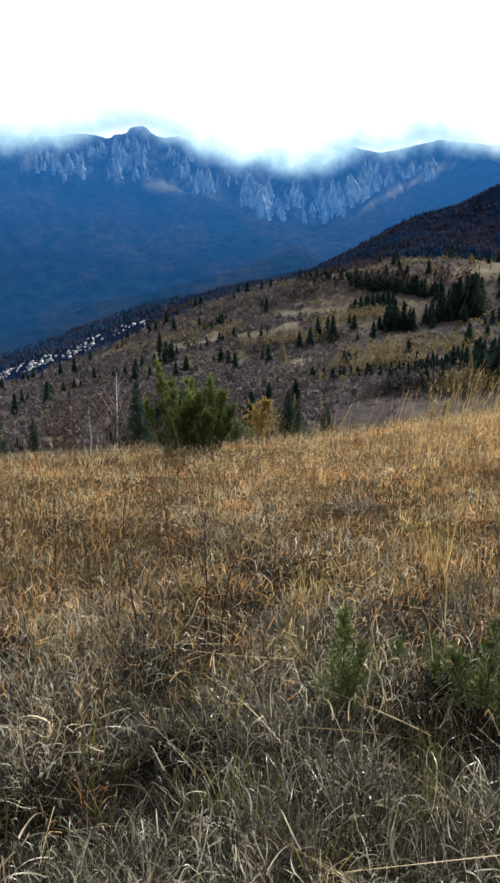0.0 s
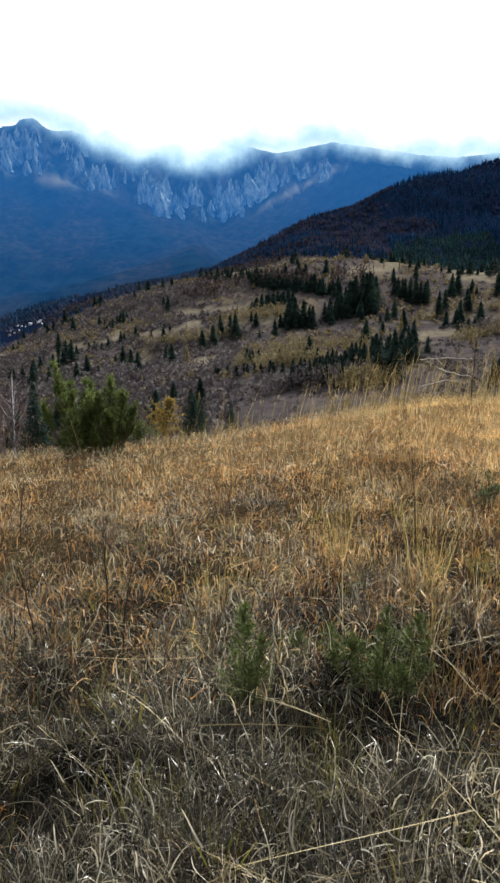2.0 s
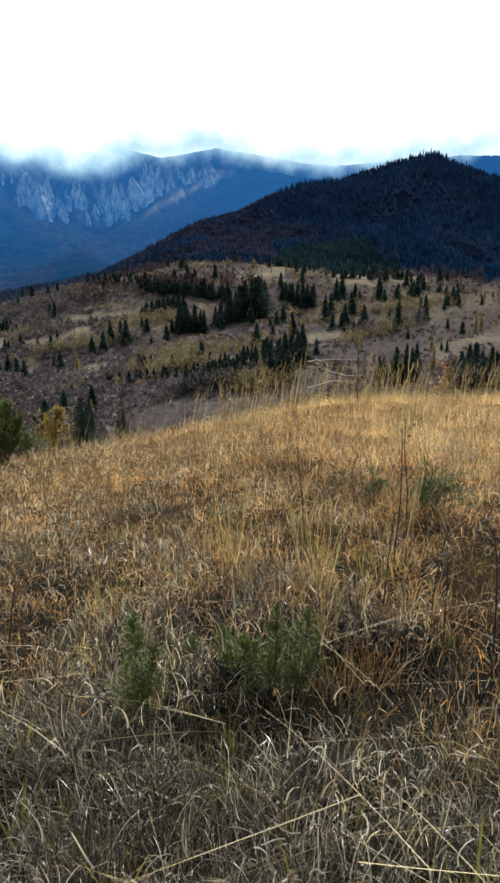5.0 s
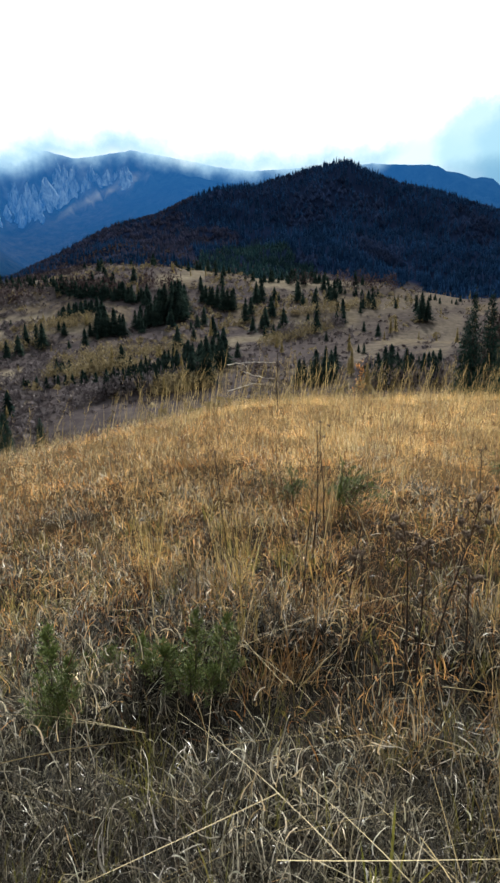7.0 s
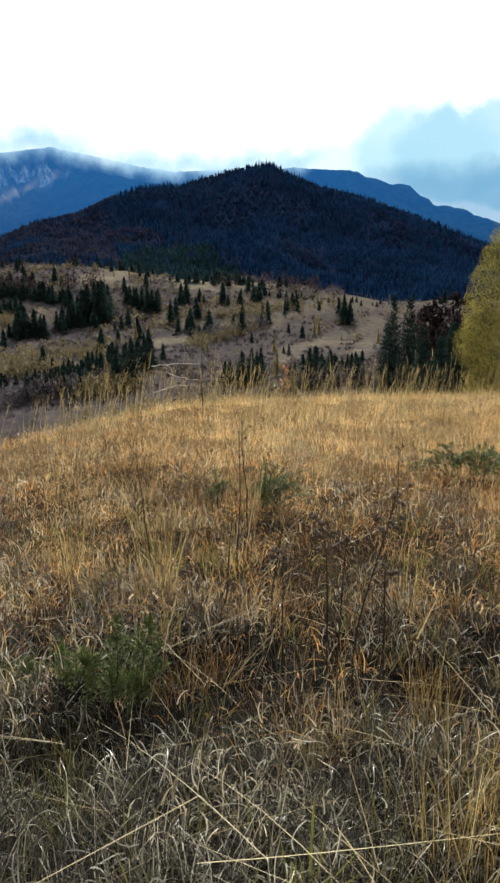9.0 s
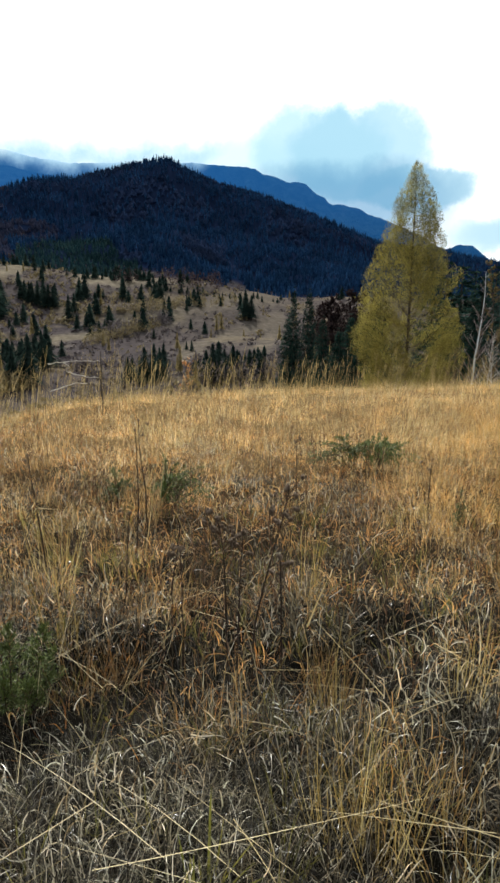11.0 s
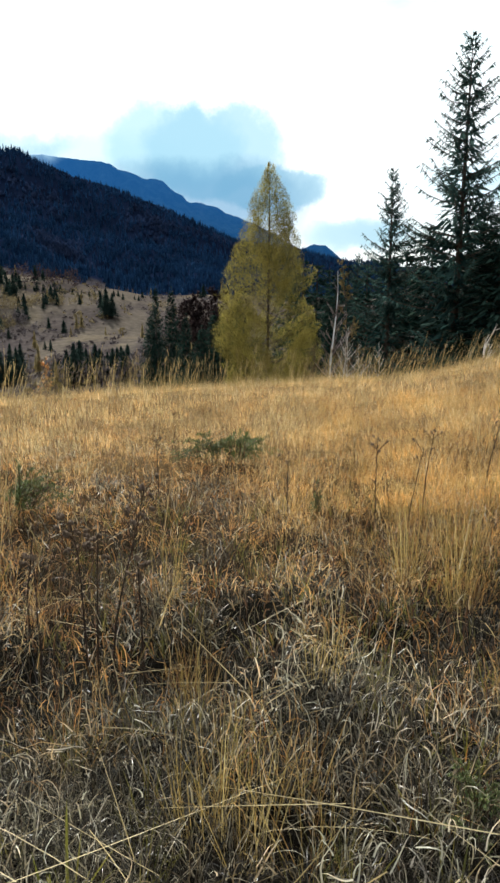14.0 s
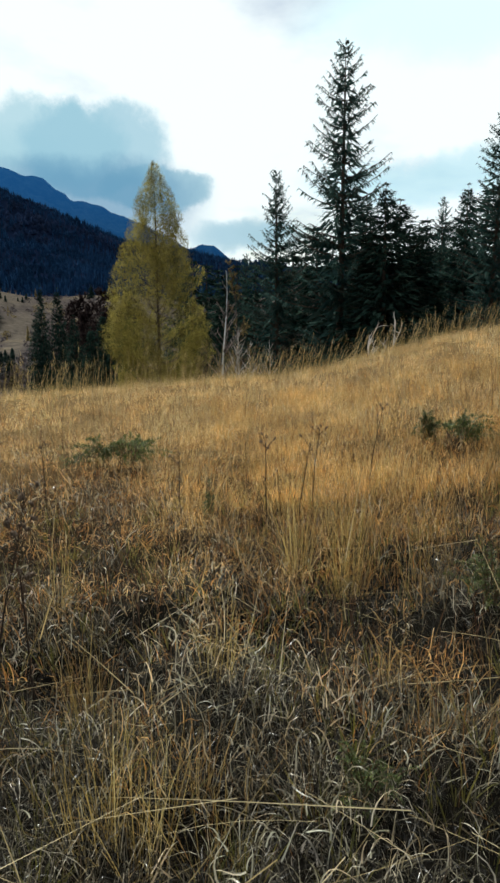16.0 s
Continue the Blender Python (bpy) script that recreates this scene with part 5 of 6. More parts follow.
def dry_twigs(label, r, bark, thick, *twigs):
    """A dry branch at range r; each twig is a run of sight lines (azimuth, height)."""
    g = np.random.default_rng(66)
    geo = Geo()
    for run in twigs:
        a, e = np.array(run).T
        u = np.linspace(0, len(run) - 1, 4 * len(run))
        a, e = np.interp(u, range(len(run)), a) + g.normal(0, 0.03, len(u)), np.interp(u, range(len(run)), e) + g.normal(0, 0.03, len(u))
        pts = np.concatenate([polar(a, 0 * a + r), (1.5 + r * np.tan(np.radians(e)))[:, None]], 1)
        geo.add(*tube(pts, [thick * (1 - 0.55 * k / len(u)) for k in range(len(u))], 5))
    return tagged(new("dead_branch", geo.mesh("dead_branch", [bark])), label, "branch", "dead branches")


near_trees()
broadleaf_trees()
dry_twigs("bleached dry branch caught in the crest grass", 14.5, DEADWOOD, 0.011, ((-6.65, -5.53), (-5.43, -5.42), (-3.62, -5.31), (-2.50, -5.40)), ((-5.43, -5.42), (-4.98, -5.75), (-4.95, -6.0)),
          ((-5.23, -6.1), (-4.35, -6.53), (-2.65, -6.76)), ((-6.55, -7.73), (-4.35, -7.12), (-3.62, -7.21)))
dry_twigs("dark dead stem standing in the crest grass", 14.4, BARK, 0.018, ((-2.40, -9.6), (-2.42, -6.6), (-2.41, -4.6)))
dead_branch(41.0, 31, 63, "pale dead branches sticking out of the grass", 2.3, 1.0, 20)
dead_branch(39.6, 31, 64, "pale dead branches sticking out of the grass", 2.0, 0.8, -10)
dead_branch(43.0, 33, 65, "pale dead branches sticking out of the grass", 2.4, 1.2, 60)

# ---- the far pasture ----
def jagged_tree(geo, p, h, wide, layers=6, spikes=7, turn=0.0, foot=0.06):
    """Adds one small conifer: tiers of drooping, uneven boughs round a stem."""
    for k in range(layers):
        f = k / layers
        z0, z1 = h * (foot + (1 - foot) * f), h * min(1.0, foot + (1 - foot) * (f + 1.9 / layers))
        R0 = wide * (1 - f) ** 0.85
        apex = len(geo[0])
        geo[0].append((p[0], p[1], p[2] + z1))
        for s in range(spikes):
            a = TAU * s / spikes + turn + k * 0.9
            rr = R0 * random.uniform(0.7, 1.15)
            geo[0].append((p[0] + math.cos(a) * rr, p[1] + math.sin(a) * rr, p[2] + z0 - 0.05 * h * random.random()))
            b = a + TAU / spikes * 0.5
            geo[0].append((p[0] + math.cos(b) * rr * 0.42, p[1] + math.sin(b) * rr * 0.42, p[2] + z0 + 0.05 * h))
        n = 2 * spikes
        for s in range(n):
            geo[1].append((apex, apex + 1 + s, apex + 1 + (s + 1) % n))


FIELD_SPRUCE = blade_mat("dark_spruce_needles", ((0.0, (0.008, 0.016, 0.015)), (0.5, (0.015, 0.028, 0.025)), (1.0, (0.030, 0.048, 0.040))), 0.9, 0.0, 0.05)
BIRCH_SCRUB = blade_mat("birch_scrub_twigs", ((0.0, (0.0828, 0.07307, 0.08306)), (0.5, (0.1366, 0.1206, 0.1318)), (1.0, (0.207, 0.1853, 0.1896))), 0.9, 0.0, 0.1)
DRY_BRUSH = blade_mat("dry_tan_brush", ((0.0, (0.0975, 0.0795, 0.0532)), (0.5, (0.1575, 0.1312, 0.0912)), (1.0, (0.2325, 0.1988, 0.1444))), 0.9, 0.0, 0.15)
OCHRE_BRUSH = blade_mat("ochre_brush", ((0.0, (0.15, 0.12, 0.066)), (0.5, (0.225, 0.185, 0.108)), (1.0, (0.32, 0.27, 0.17))), 0.9, 0.0, 0.2)
BROWN_WOOD = blade_mat("leafless_crowns", ((0.0, (0.036, 0.026, 0.030)), (0.5, (0.066, 0.048, 0.052)), (1.0, (0.11, 0.083, 0.082))), 0.9, 0.0, 0.2)
HEATHER = blade_mat("withered_heath", ((0.0, (0.0345, 0.02806, 0.03328)), (0.5, (0.07475, 0.061, 0.06656)), (1.0, (0.138, 0.1159, 0.1152))), 0.9, 0.0, 0.1)


def small_conifer(name, label, needle, h, wide, layers, spikes, seed, group):
    random.seed(seed)
    g = ([], [])
    jagged_tree(g, (0, 0, 0), h, wide, layers, spikes, foot=0.05)
    tree = thing(name, Matrix(), label, "tree", group)
    part("trunk", Geo().add(*tube([(0, 0, -0.6), (0, 0, h * 0.5), (0, 0, h * 0.97)], [0.02 * h, 0.012 * h, 0.004], 5)), BARK, tree)
    crown = Geo().add(g[0], g[1])
    # loose sprays give the tiers a ragged outline
    n = 200
    f = rng.random(n) ** 1.3 * 0.95
    a = rng.uniform(0, TAU, n)
    rr = wide * (1 - f) ** 0.85 * rng.uniform(0.35, 0.95, n)
    P = np.stack([np.cos(a) * rr, np.sin(a) * rr, h * (0.07 + 0.93 * f)], 1)
    A = np.stack([np.cos(a), np.sin(a), rng.uniform(-0.6, 0.4, n)], 1)
    crown.add(*ribbons(P, A, rng.uniform(0.05, 0.11, n) * h * (1.05 - f), 0.016 * h, 0.3, 2))
    part("crown", crown, needle, tree)
    return tree


def reach(az, el, r0=100.0, r1=600.0):
    """The range at which the ground beyond r0 rises to the sight line el (degrees)."""
    rr = np.linspace(r0, r1, 400)
    e = np.degrees(np.arctan2(land(0 * rr + az, rr) - 1.5, rr))
    k = np.argmax(e >= el)
    return float(rr[k]) if e[k] >= el else None


# azimuth, foot and top of the single spruces on the pasture (degrees)
GROVE_A = [(-20.2, -3.1, -1.9), (-22.0, -3.9, -1.9), (-17.6, -3.0, -1.1), (-16.9, -3.1, -0.6), (-16.2, -2.9, -1.3), (-14.1, -2.7, -1.1), (-13.4, -2.3, -0.4),
           (-12.7, -1.8, 0.3), (-11.9, -2.0, 1.2), (-11.3, -2.0, 1.4), (-10.7, -1.7, 1.5), (-8.7, -0.4, 1.0), (-7.0, -0.7, 1.2), (-6.1, -0.9, 0.9), (-5.1, -2.1, 0.0),
           (-4.2, -0.7, 1.2), (-3.7, -0.5, 1.6), (-9.6, -3.2, -2.5), (-10.1, -6.1, -3.5), (-8.9, -6.8, -3.5), (-7.4, -5.2, -2.8), (-5.8, -5.2, -3.7), (-2.7, -3.3, -2.1)]
GROVE_B = [(-0.6, -0.5, 1.4), (2.4, -0.7, 1.5), (1.8, -3.7, -2.8), (1.8, -6.2, -4.0), (2.6, -6.2, -4.0), (5.0, -4.8, -3.8), (7.3, -5.9, -4.0), (8.2, -6.6, -5.0),
           (9.6, -2.1, 0.4), (10.1, -2.1, 0.0), (10.0, -6.6, -4.5), (9.1, -6.6, -4.7), (-17.0, -8.0, -5.9), (-15.6, -7.8, -5.7), (-14.2, -7.9, -5.5), (-12.8, -7.9, -5.6),
           (-11.5, -7.5, -5.6), (-20.0, -6.3, -4.9), (-20.7, -6.5, -5.1), (-18.2, -6.3, -4.9), (4.2, 0.1, 0.9), (6.0, 0.0, 0.7), (4.7, 0.0, 0.7)]
GROVE_C = [(-28.0, -6.2, -4.8), (-23.7, -7.3, -6.3), (-22.0, -4.1, -2.0), (-20.3, -3.1, -2.0), (-24.8, -2.4, -1.8), (-23.3, -3.4, -2.0), (-27.6, -3.4, -2.7), (-33.4, -2.9, -2.0),
           (-33.0, -3.4, -2.5), (-36.8, -5.1, -3.4), (-35.8, -5.8, -3.9), (-39.0, -7.7, -5.8), (-48.3, -9.2, -7.8), (-46.0, -8.6, -7.5), (-10.7, -1.9, 1.2), (-12.0, -1.9, 0.8),
           (-17.4, -3.1, -0.6), (-16.2, -2.9, -0.8), (-8.5, -7.5, -3.2), (-9.8, -7.5, -4.1), (-21.0, -6.5, -4.8)]


# hedges: azimuth and foot of both ends, height at both ends (degrees), how many
CLUMPS = [(-17.7, -3.1, -15.3, -3.2, 2.0, 2.4, 7), (-14.5, -2.5, -10.3, -1.8, 2.6, 3.3, 13), (-9.0, -0.5, -6.2, -1.2, 1.6, 2.2, 8), (-16.8, -7.6, -10.1, -6.4, 1.7, 2.4, 42),
          (-10.6, -6.6, -6.8, -6.0, 2.9, 3.5, 12), (-20.8, -1.7, -17.5, -1.1, 1.3, 1.5, 13), (-25.0, 0.7, -16.0, 1.0, 1.1, 1.3, 34), (-20.6, 0.3, -13.1, -0.5, 1.25, 1.7, 34), (-24.0, -7.4, -17.0, -6.9, 1.2, 1.5, 12),
          (5.0, -7.2, 11.6, -6.8, 2.4, 2.6, 18), (0.6, -6.3, 2.9, -6.4, 1.6, 1.8, 6), (-37.0, -5.6, -29.0, -3.8, 1.0, 1.0, 12), (-46.0, -8.6, -38.0, -6.6, 1.2, 1.2, 12),
          (-4.5, 1.3, 1.5, 1.2, 1.0, 1.2, 14), (-0.8, -7.5, 2.6, -7.3, 3.2, 3.2, 6), (5.5, -7.4, 9.8, -7.2, 3.3, 3.3, 9), (2.0, 0.2, 13.0, -0.6, 0.5, 0.6, 22)]


def pasture_trees():
    kinds = [small_conifer("spruce_tree", "dark green spruce on the far pasture", FIELD_SPRUCE, 10, 2.5, 13, 8, 70 + k, "spruces on the far pasture") for k in range(3)]
    for k, (az, foot, top) in enumerate(GROVE_A + GROVE_B + GROVE_C):
        r = reach(az, foot)
        if r is None:
            continue
        h = r * (math.tan(radians(top)) - math.tan(radians(foot)))
        ob = copy_thing(kinds[k % 3], pose(*spot(az, r), 0, 0, k * 77))
        s = h / 10
        ob.scale = (s * 1.45, s * 1.45, s)
        if k % 2 == 0:
            ob = copy_thing(kinds[(k + 1) % 3], pose(*spot(az + 0.45 * (1 if k % 4 else -1), r * 1.03), 0, 0, k * 31))
            ob.scale = (s * 1.2, s * 1.2, s * 0.8)
    # hedges and clumps
    far = ([], [])
    g = np.random.default_rng(5)
    for a0, f0, a1, f1, t0, t1, n in CLUMPS:
        for k in range(n):
            u = (k + g.random()) / n
            az, foot = a0 + (a1 - a0) * u, f0 + (f1 - f0) * u + g.normal(0, 0.12)
            top = foot + (t0 + (t1 - t0) * u) * g.uniform(0.55, 1.05)
            r = reach(az, foot)
            if r:
                s = r * (math.tan(radians(top)) - math.tan(radians(foot))) / 10
                if min(t0, t1) < 1.55:
                    jagged_tree(far, spot(az, r, -0.3), s * 10, s * 3.8, 7, 7, k)
                    continue
                ob = copy_thing(kinds[k % 3], pose(*spot(az, r), 0, 0, k * 53))
                ob.scale = (s * 1.6, s * 1.6, s)
    # more spruces in loose groves
    made = 0
    while made < 260:
        az, r = g.uniform(-52, 24), g.uniform(120, 520)
        x, y = polar(az, r)
        if fbm(x / 45, y / 45, 81, 3) < 0.53 + 0.17 * smooth(0, 8, az):
            continue
        s = g.uniform(0.35, 1.0)
        jagged_tree(far, spot(az, r, -0.3), s * 10, s * 3.6, 8, 7, made)
        made += 1
    tan = [small_conifer("larch_tree", "small faded larch on the far pasture", PALE_LARCH, 8, 1.5, 11, 9, 90 + k, "larches on the far pasture") for k in range(2)]
    made = 0
    while made < 90:
        az, r = g.uniform(-40, 14), g.uniform(130, 540)
        x, y = polar(az, r)
        if fbm(x / 38, y / 38, 83, 3) < 0.52:
            continue
        s = g.uniform(0.3, 0.95)
        ob = copy_thing(tan[made % 2], pose(*spot(az, r), 0, 0, made * 91))
        ob.scale = (s, s, s)
        made += 1
    tagged(new("scattered_spruces", mesh_of("scattered_spruces", far[0], far[1], [FIELD_SPRUCE])), "small dark spruces scattered over the far pasture", "trees", kind="stuff")
    for t in kinds + tan:
        remove(t)


def brush(name, label, mat, n, r0, r1, az0, az1, seed, lo, hi, cell, height, per=10, width=0.1, spread=0.65):
    """Leafless scrub: fans of rising twigs."""
    g = np.random.default_rng(seed)
    az, r = g.uniform(az0, az1, n) + g.normal(0, 3.5, n), g.uniform(r0, r1, n)
    p = polar(az, r)
    v = fbm(p[:, 0] / cell, p[:, 1] / cell, seed, 3)
    keep = g.random(n) < smooth(lo, hi, v) * (1 - 0.55 * smooth(-3, 5, az))
    keep &= (r > 600) | (bleached_strips(az, r) < 0.3)
    az, r, p = az[keep], r[keep], p[keep]
    base = np.concatenate([p, land(az, r)[:, None]], 1)
    k = np.repeat(np.arange(len(base)), per)
    n = len(k)
    h = g.uniform(*height, len(base))[k]
    # sprays inside a low dome
    a, d, u = g.uniform(0, TAU, n), np.sqrt(g.random(n)), g.random(n)
    mid = base[k] + np.stack([np.cos(a) * d * spread * h, np.sin(a) * d * spread * h, h * (0.05 + 0.85 * u * (1 - 0.75 * d * d))], 1)
    size = (width * h * g.uniform(0.6, 1.4, n))[:, None]
    one = g.normal(0, 1, (n, 3)) + [0, 0, 0.7]
    one /= np.linalg.norm(one, axis=1, keepdims=True)
    two = np.cross(one, g.normal(0, 1, (n, 3)))
    two /= np.linalg.norm(two, axis=1, keepdims=True)
    v = np.stack([mid + one * size, mid - one * size * 0.6 + two * size * 0.6, mid - one * size * 0.6 - two * size * 0.6], 1).reshape(-1, 3)
    f = np.arange(3 * n).reshape(-1, 3)
    return tagged(new(name, mesh_of(name, v, f, [mat])), label, "scrub", kind="stuff")


def thicket(name, label, mat, a0, e0, a1, e1, n, seed, low=2.0, high=5.5):
    """A belt of man-high bushes between two sight lines on the pasture."""
    g = np.random.default_rng(seed)
    geo = Geo()
    for k in range(n):
        u = g.random()
        az, el = a0 + (a1 - a0) * u + g.normal(0, 0.3), e0 + (e1 - e0) * u + g.normal(0, 0.22)
        r = reach(az, el)
        if r is None:
            continue
        m, h = 40, g.uniform(low, high)
        base = np.array(spot(az, r))
        a, d, w = g.uniform(0, TAU, m), np.sqrt(g.random(m)), g.random(m)
        mid = base + np.stack([np.cos(a) * d * 0.42 * h, np.sin(a) * d * 0.42 * h, h * (0.05 + 0.9 * w * (1 - 0.6 * d * d))], 1)
        geo.add(*ribbons(mid, g.normal(0, 0.7, (m, 3)) + [0, 0, 0.8], h * g.uniform(0.12, 0.3, m), 0.09 * h, 0.1, 1))
    return tagged(new(name, geo.mesh(name, [mat])), label, "thicket", kind="stuff")


def forest(name, label, mats, n, pick, seed, h0, h1, share):
    """Woodland of many small trees: conifers and bare crowns, joined."""
    random.seed(seed)
    g = np.random.default_rng(seed)
    con, bare = ([], []), ([], [])
    A, R_ = np.array(pick(g, n)).T
    XY, Z = polar(A, R_), land(A, R_)
    mixed = fbm(XY[:, 0] / 90, XY[:, 1] / 90, seed + 3, 3) + g.uniform(-0.12, 0.12, len(A)) 
    for (x, y), z, mix_ in zip(XY, Z, mixed):
        h = g.uniform(h0, h1)
        if mix_ > share:
            h *= g.uniform(0.6, 1.15)
            jagged_tree(con, (x, y, z - 0.5), h, h * 0.19, 3, 3, g.uniform(0, 6))
        else:
            jagged_tree(bare, (x, y, z - 0.5), h * 0.66, h * 0.36, 2, 5, g.uniform(0, 6), 0.15)
    obs = []
    for g_, m, nm, lb in ((con, mats[0], name, label), (bare, mats[1], "bare_" + name, "brown leafless trees among the spruces")):
        if g_[1]:
            obs.append(tagged(new(nm, mesh_of(nm, g_[0], g_[1], [m], True)), lb, "forest", kind="stuff"))
    return obs


# FAR, VALE and FLANK tones have blue distance haze put into the base colour
FAR_SPRUCE = blade_mat("hazy_far_spruce_wood", ((0.0, (0.00918, 0.03352, 0.09205)), (0.5, (0.01428, 0.04536, 0.1178)), (1.0, (0.0204, 0.05916, 0.1382))), 0.9, 0.0, 0.45, 0.02)
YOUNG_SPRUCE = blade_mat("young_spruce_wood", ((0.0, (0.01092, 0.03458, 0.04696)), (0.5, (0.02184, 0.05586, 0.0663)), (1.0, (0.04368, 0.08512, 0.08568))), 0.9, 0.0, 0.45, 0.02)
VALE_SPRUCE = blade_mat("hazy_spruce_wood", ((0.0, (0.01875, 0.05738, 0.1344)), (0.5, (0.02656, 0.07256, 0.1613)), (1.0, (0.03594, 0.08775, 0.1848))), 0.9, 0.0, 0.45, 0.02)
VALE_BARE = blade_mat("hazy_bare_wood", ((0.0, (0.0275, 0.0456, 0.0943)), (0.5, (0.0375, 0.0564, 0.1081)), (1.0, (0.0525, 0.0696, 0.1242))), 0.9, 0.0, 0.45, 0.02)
FLANK_BARE = blade_mat("hazy_leafless_flank_wood", ((0.0, (0.026, 0.034, 0.070)), (0.5, (0.038, 0.044, 0.082)), (1.0, (0.054, 0.056, 0.094))), 0.95, 0.0, 0.45, 0.02)
FAR_BARE = blade_mat("hazy_far_bare_wood", ((0.0, (0.014, 0.030, 0.080)), (0.5, (0.021, 0.038, 0.092)), (1.0, (0.030, 0.046, 0.10))), 0.95, 0.0, 0.45, 0.02)


def on_flank(g, n):
    """The leafless western flank of the hill."""
    return [(a, q) for a, q in on_hill(g, n, -30, -4) if a < -7.5 + 2.0 * math.sin(q / 70)]


def on_hill_top(g, n):
    return [(a, q) for a, q in on_hill(g, n, -11, 34) if a >= -7.5 + 2.0 * math.sin(q / 70)]


def on_hill(g, n, a0, a1):
    az = g.uniform(a0, a1, n)
    r = g.uniform(600, 1420, n)
    return [(a, q) for a, q in zip(az, r) if q < 1420 and q > 620 - 24 * min(0.0, a + 13) and q > 620 + 60 * math.sin(a * 0.9) + 40 * math.sin(a * 2.3) and not in_stand(a, q)]


def in_stand(a, q):
    """The plantation of young spruces at the foot of the hill."""
    return q < 980 - 62 * abs(a + 4.5) + 30 * math.sin(a * 2.7)


def young_stand(g, n):
    return [(a, q) for a, q in zip(g.uniform(-10.5, 3.5, n), g.uniform(560, 1000, n)) if in_stand(a, q)]


def village_line(az):
    return line(az, (-50, -6.75), (-47.2, -5.9), (-45.6, -5.45), (-44, -5.0), (-42.6, -4.2), (-40.7, -3.5), (-37.5, -2.6), (-30, 2))


def valley_wood(g, n):
    az, r = g.uniform(-58, -24, n), g.uniform(650, 1460, n)
    el = np.degrees(np.arctan2(land(az, r) + 2.5, r))
    keep = (r > 700 + 90 * smooth(-36, -28, az)) & ((np.abs(el - village_line(az)) > 0.62) | (g.random(n) < 0.05))
    return list(zip(az[keep], r[keep]))


pasture_trees()
brush("bare_scrub", "brown leafless scrub on the far pasture", BIRCH_SCRUB, 11000, 95, 680, -54, 24, 101, 0.38, 0.56, 22, (0.7, 2.4), 12, 0.3, 0.6)
brush("valley_scrub", "grey-brown birch scrub on the valley slope", BIRCH_SCRUB, 13000, 60, 520, -56, -25, 103, 0.22, 0.42, 40, (1.2, 3.6), 12, 0.25, 0.5)
brush("upland_scrub", "grey-brown scrub below the wooded hill", HEATHER, 6500, 560, 1000, -34, -12, 109, 0.2, 0.4, 60, (2.0, 5.0), 11, 0.3, 0.6)
brush("yellow_scrub", "ochre dry scrub in strips on the pasture", OCHRE_BRUSH, 5500, 110, 520, -40, 14, 107, 0.48, 0.62, 24, (0.8, 3.4), 14, 0.25, 0.5)
brush("low_heath", "low dark heath bushes on the far pasture", HEATHER, 9000, 100, 700, -50, 24, 105, 0.36, 0.56, 14, (0.4, 1.4), 8, 0.45, 0.9)
brush("pasture_tussocks", "tan dry tussocks on the far pasture", DRY_BRUSH, 5000, 100, 680, -50, 24, 106, 0.42, 0.60, 16, (0.3, 0.9), 6, 0.45, 0.9)
brush("village_trees", "bare grey trees round the village", BIRCH_SCRUB, 2200, 560, 760, -54, -33, 108, 0.3, 0.5, 40, (3.0, 6.0), 14, 0.22, 0.4)
for k, (a0, e0, a1, e1) in enumerate(((-21.0, -5.4, -10.5, -4.4), (-23.0, -2.6, -17.0, -1.9), (-3.4, -4.0, 2.0, -2.6), (-1.0, -1.6, 9.0, -0.4), (-40.0, -5.0, -27.0, -2.6), (-22.0, -6.7, -14.5, -6.0), (-13.0, -8.0, -8.0, -7.4), (-30.0, -4.6, -22.0, -3.9))):
    thicket("larch_thicket", "thicket of faded ochre young larches on the pasture", OCHRE_BRUSH, a0, e0, a1, e1, 90, 130 + k)
for k, (a0, e0, a1, e1) in enumerate(((-19.5, -8.6, -8.0, -7.0), (5.0, -7.2, 12.0, -7.2), (-33.0, -8.0, -22.0, -6.5), (-2.0, -3.2, 3.0, -2.2))):
    thicket("grey_thicket", "grey leafless thicket on the pasture", BIRCH_SCRUB, a0, e0, a1, e1, 110, 140 + k)
for k, (a0, e0, a1, e1, n) in enumerate(((-0.5, 1.15, 10.5, 0.75, 46), (-20.0, 0.6, -15.0, 0.3, 26), (-26.0, -0.6, -21.5, 0.4, 14), (-13.5, 0.6, -11.0, 0.7, 12))):
    thicket("leafless_wood", "reddish-brown leafless trees at the foot of the hill", BROWN_WOOD, a0, e0, a1, e1, n, 150 + k, 5.0, 11.0)
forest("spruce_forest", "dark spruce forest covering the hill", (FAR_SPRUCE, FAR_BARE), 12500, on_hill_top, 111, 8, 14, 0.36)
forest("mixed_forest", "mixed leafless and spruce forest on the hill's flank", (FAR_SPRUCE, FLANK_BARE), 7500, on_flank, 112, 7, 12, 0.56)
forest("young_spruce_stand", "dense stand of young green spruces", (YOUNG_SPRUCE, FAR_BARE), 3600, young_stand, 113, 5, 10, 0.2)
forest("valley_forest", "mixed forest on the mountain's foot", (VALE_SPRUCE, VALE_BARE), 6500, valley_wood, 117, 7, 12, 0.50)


# ---- the village in the valley ----
WALLS = Mat("white_plaster", 0.85, 0.2)
WALLS.colour(WALLS.mix(WALLS.piece(), (0.30, 0.31, 0.33), (0.85, 0.86, 0.88))).bump(WALLS.grain(2.0), 0.2, 0.02)
ROOFS = Mat("tiled_roof", 0.7, 0.3)
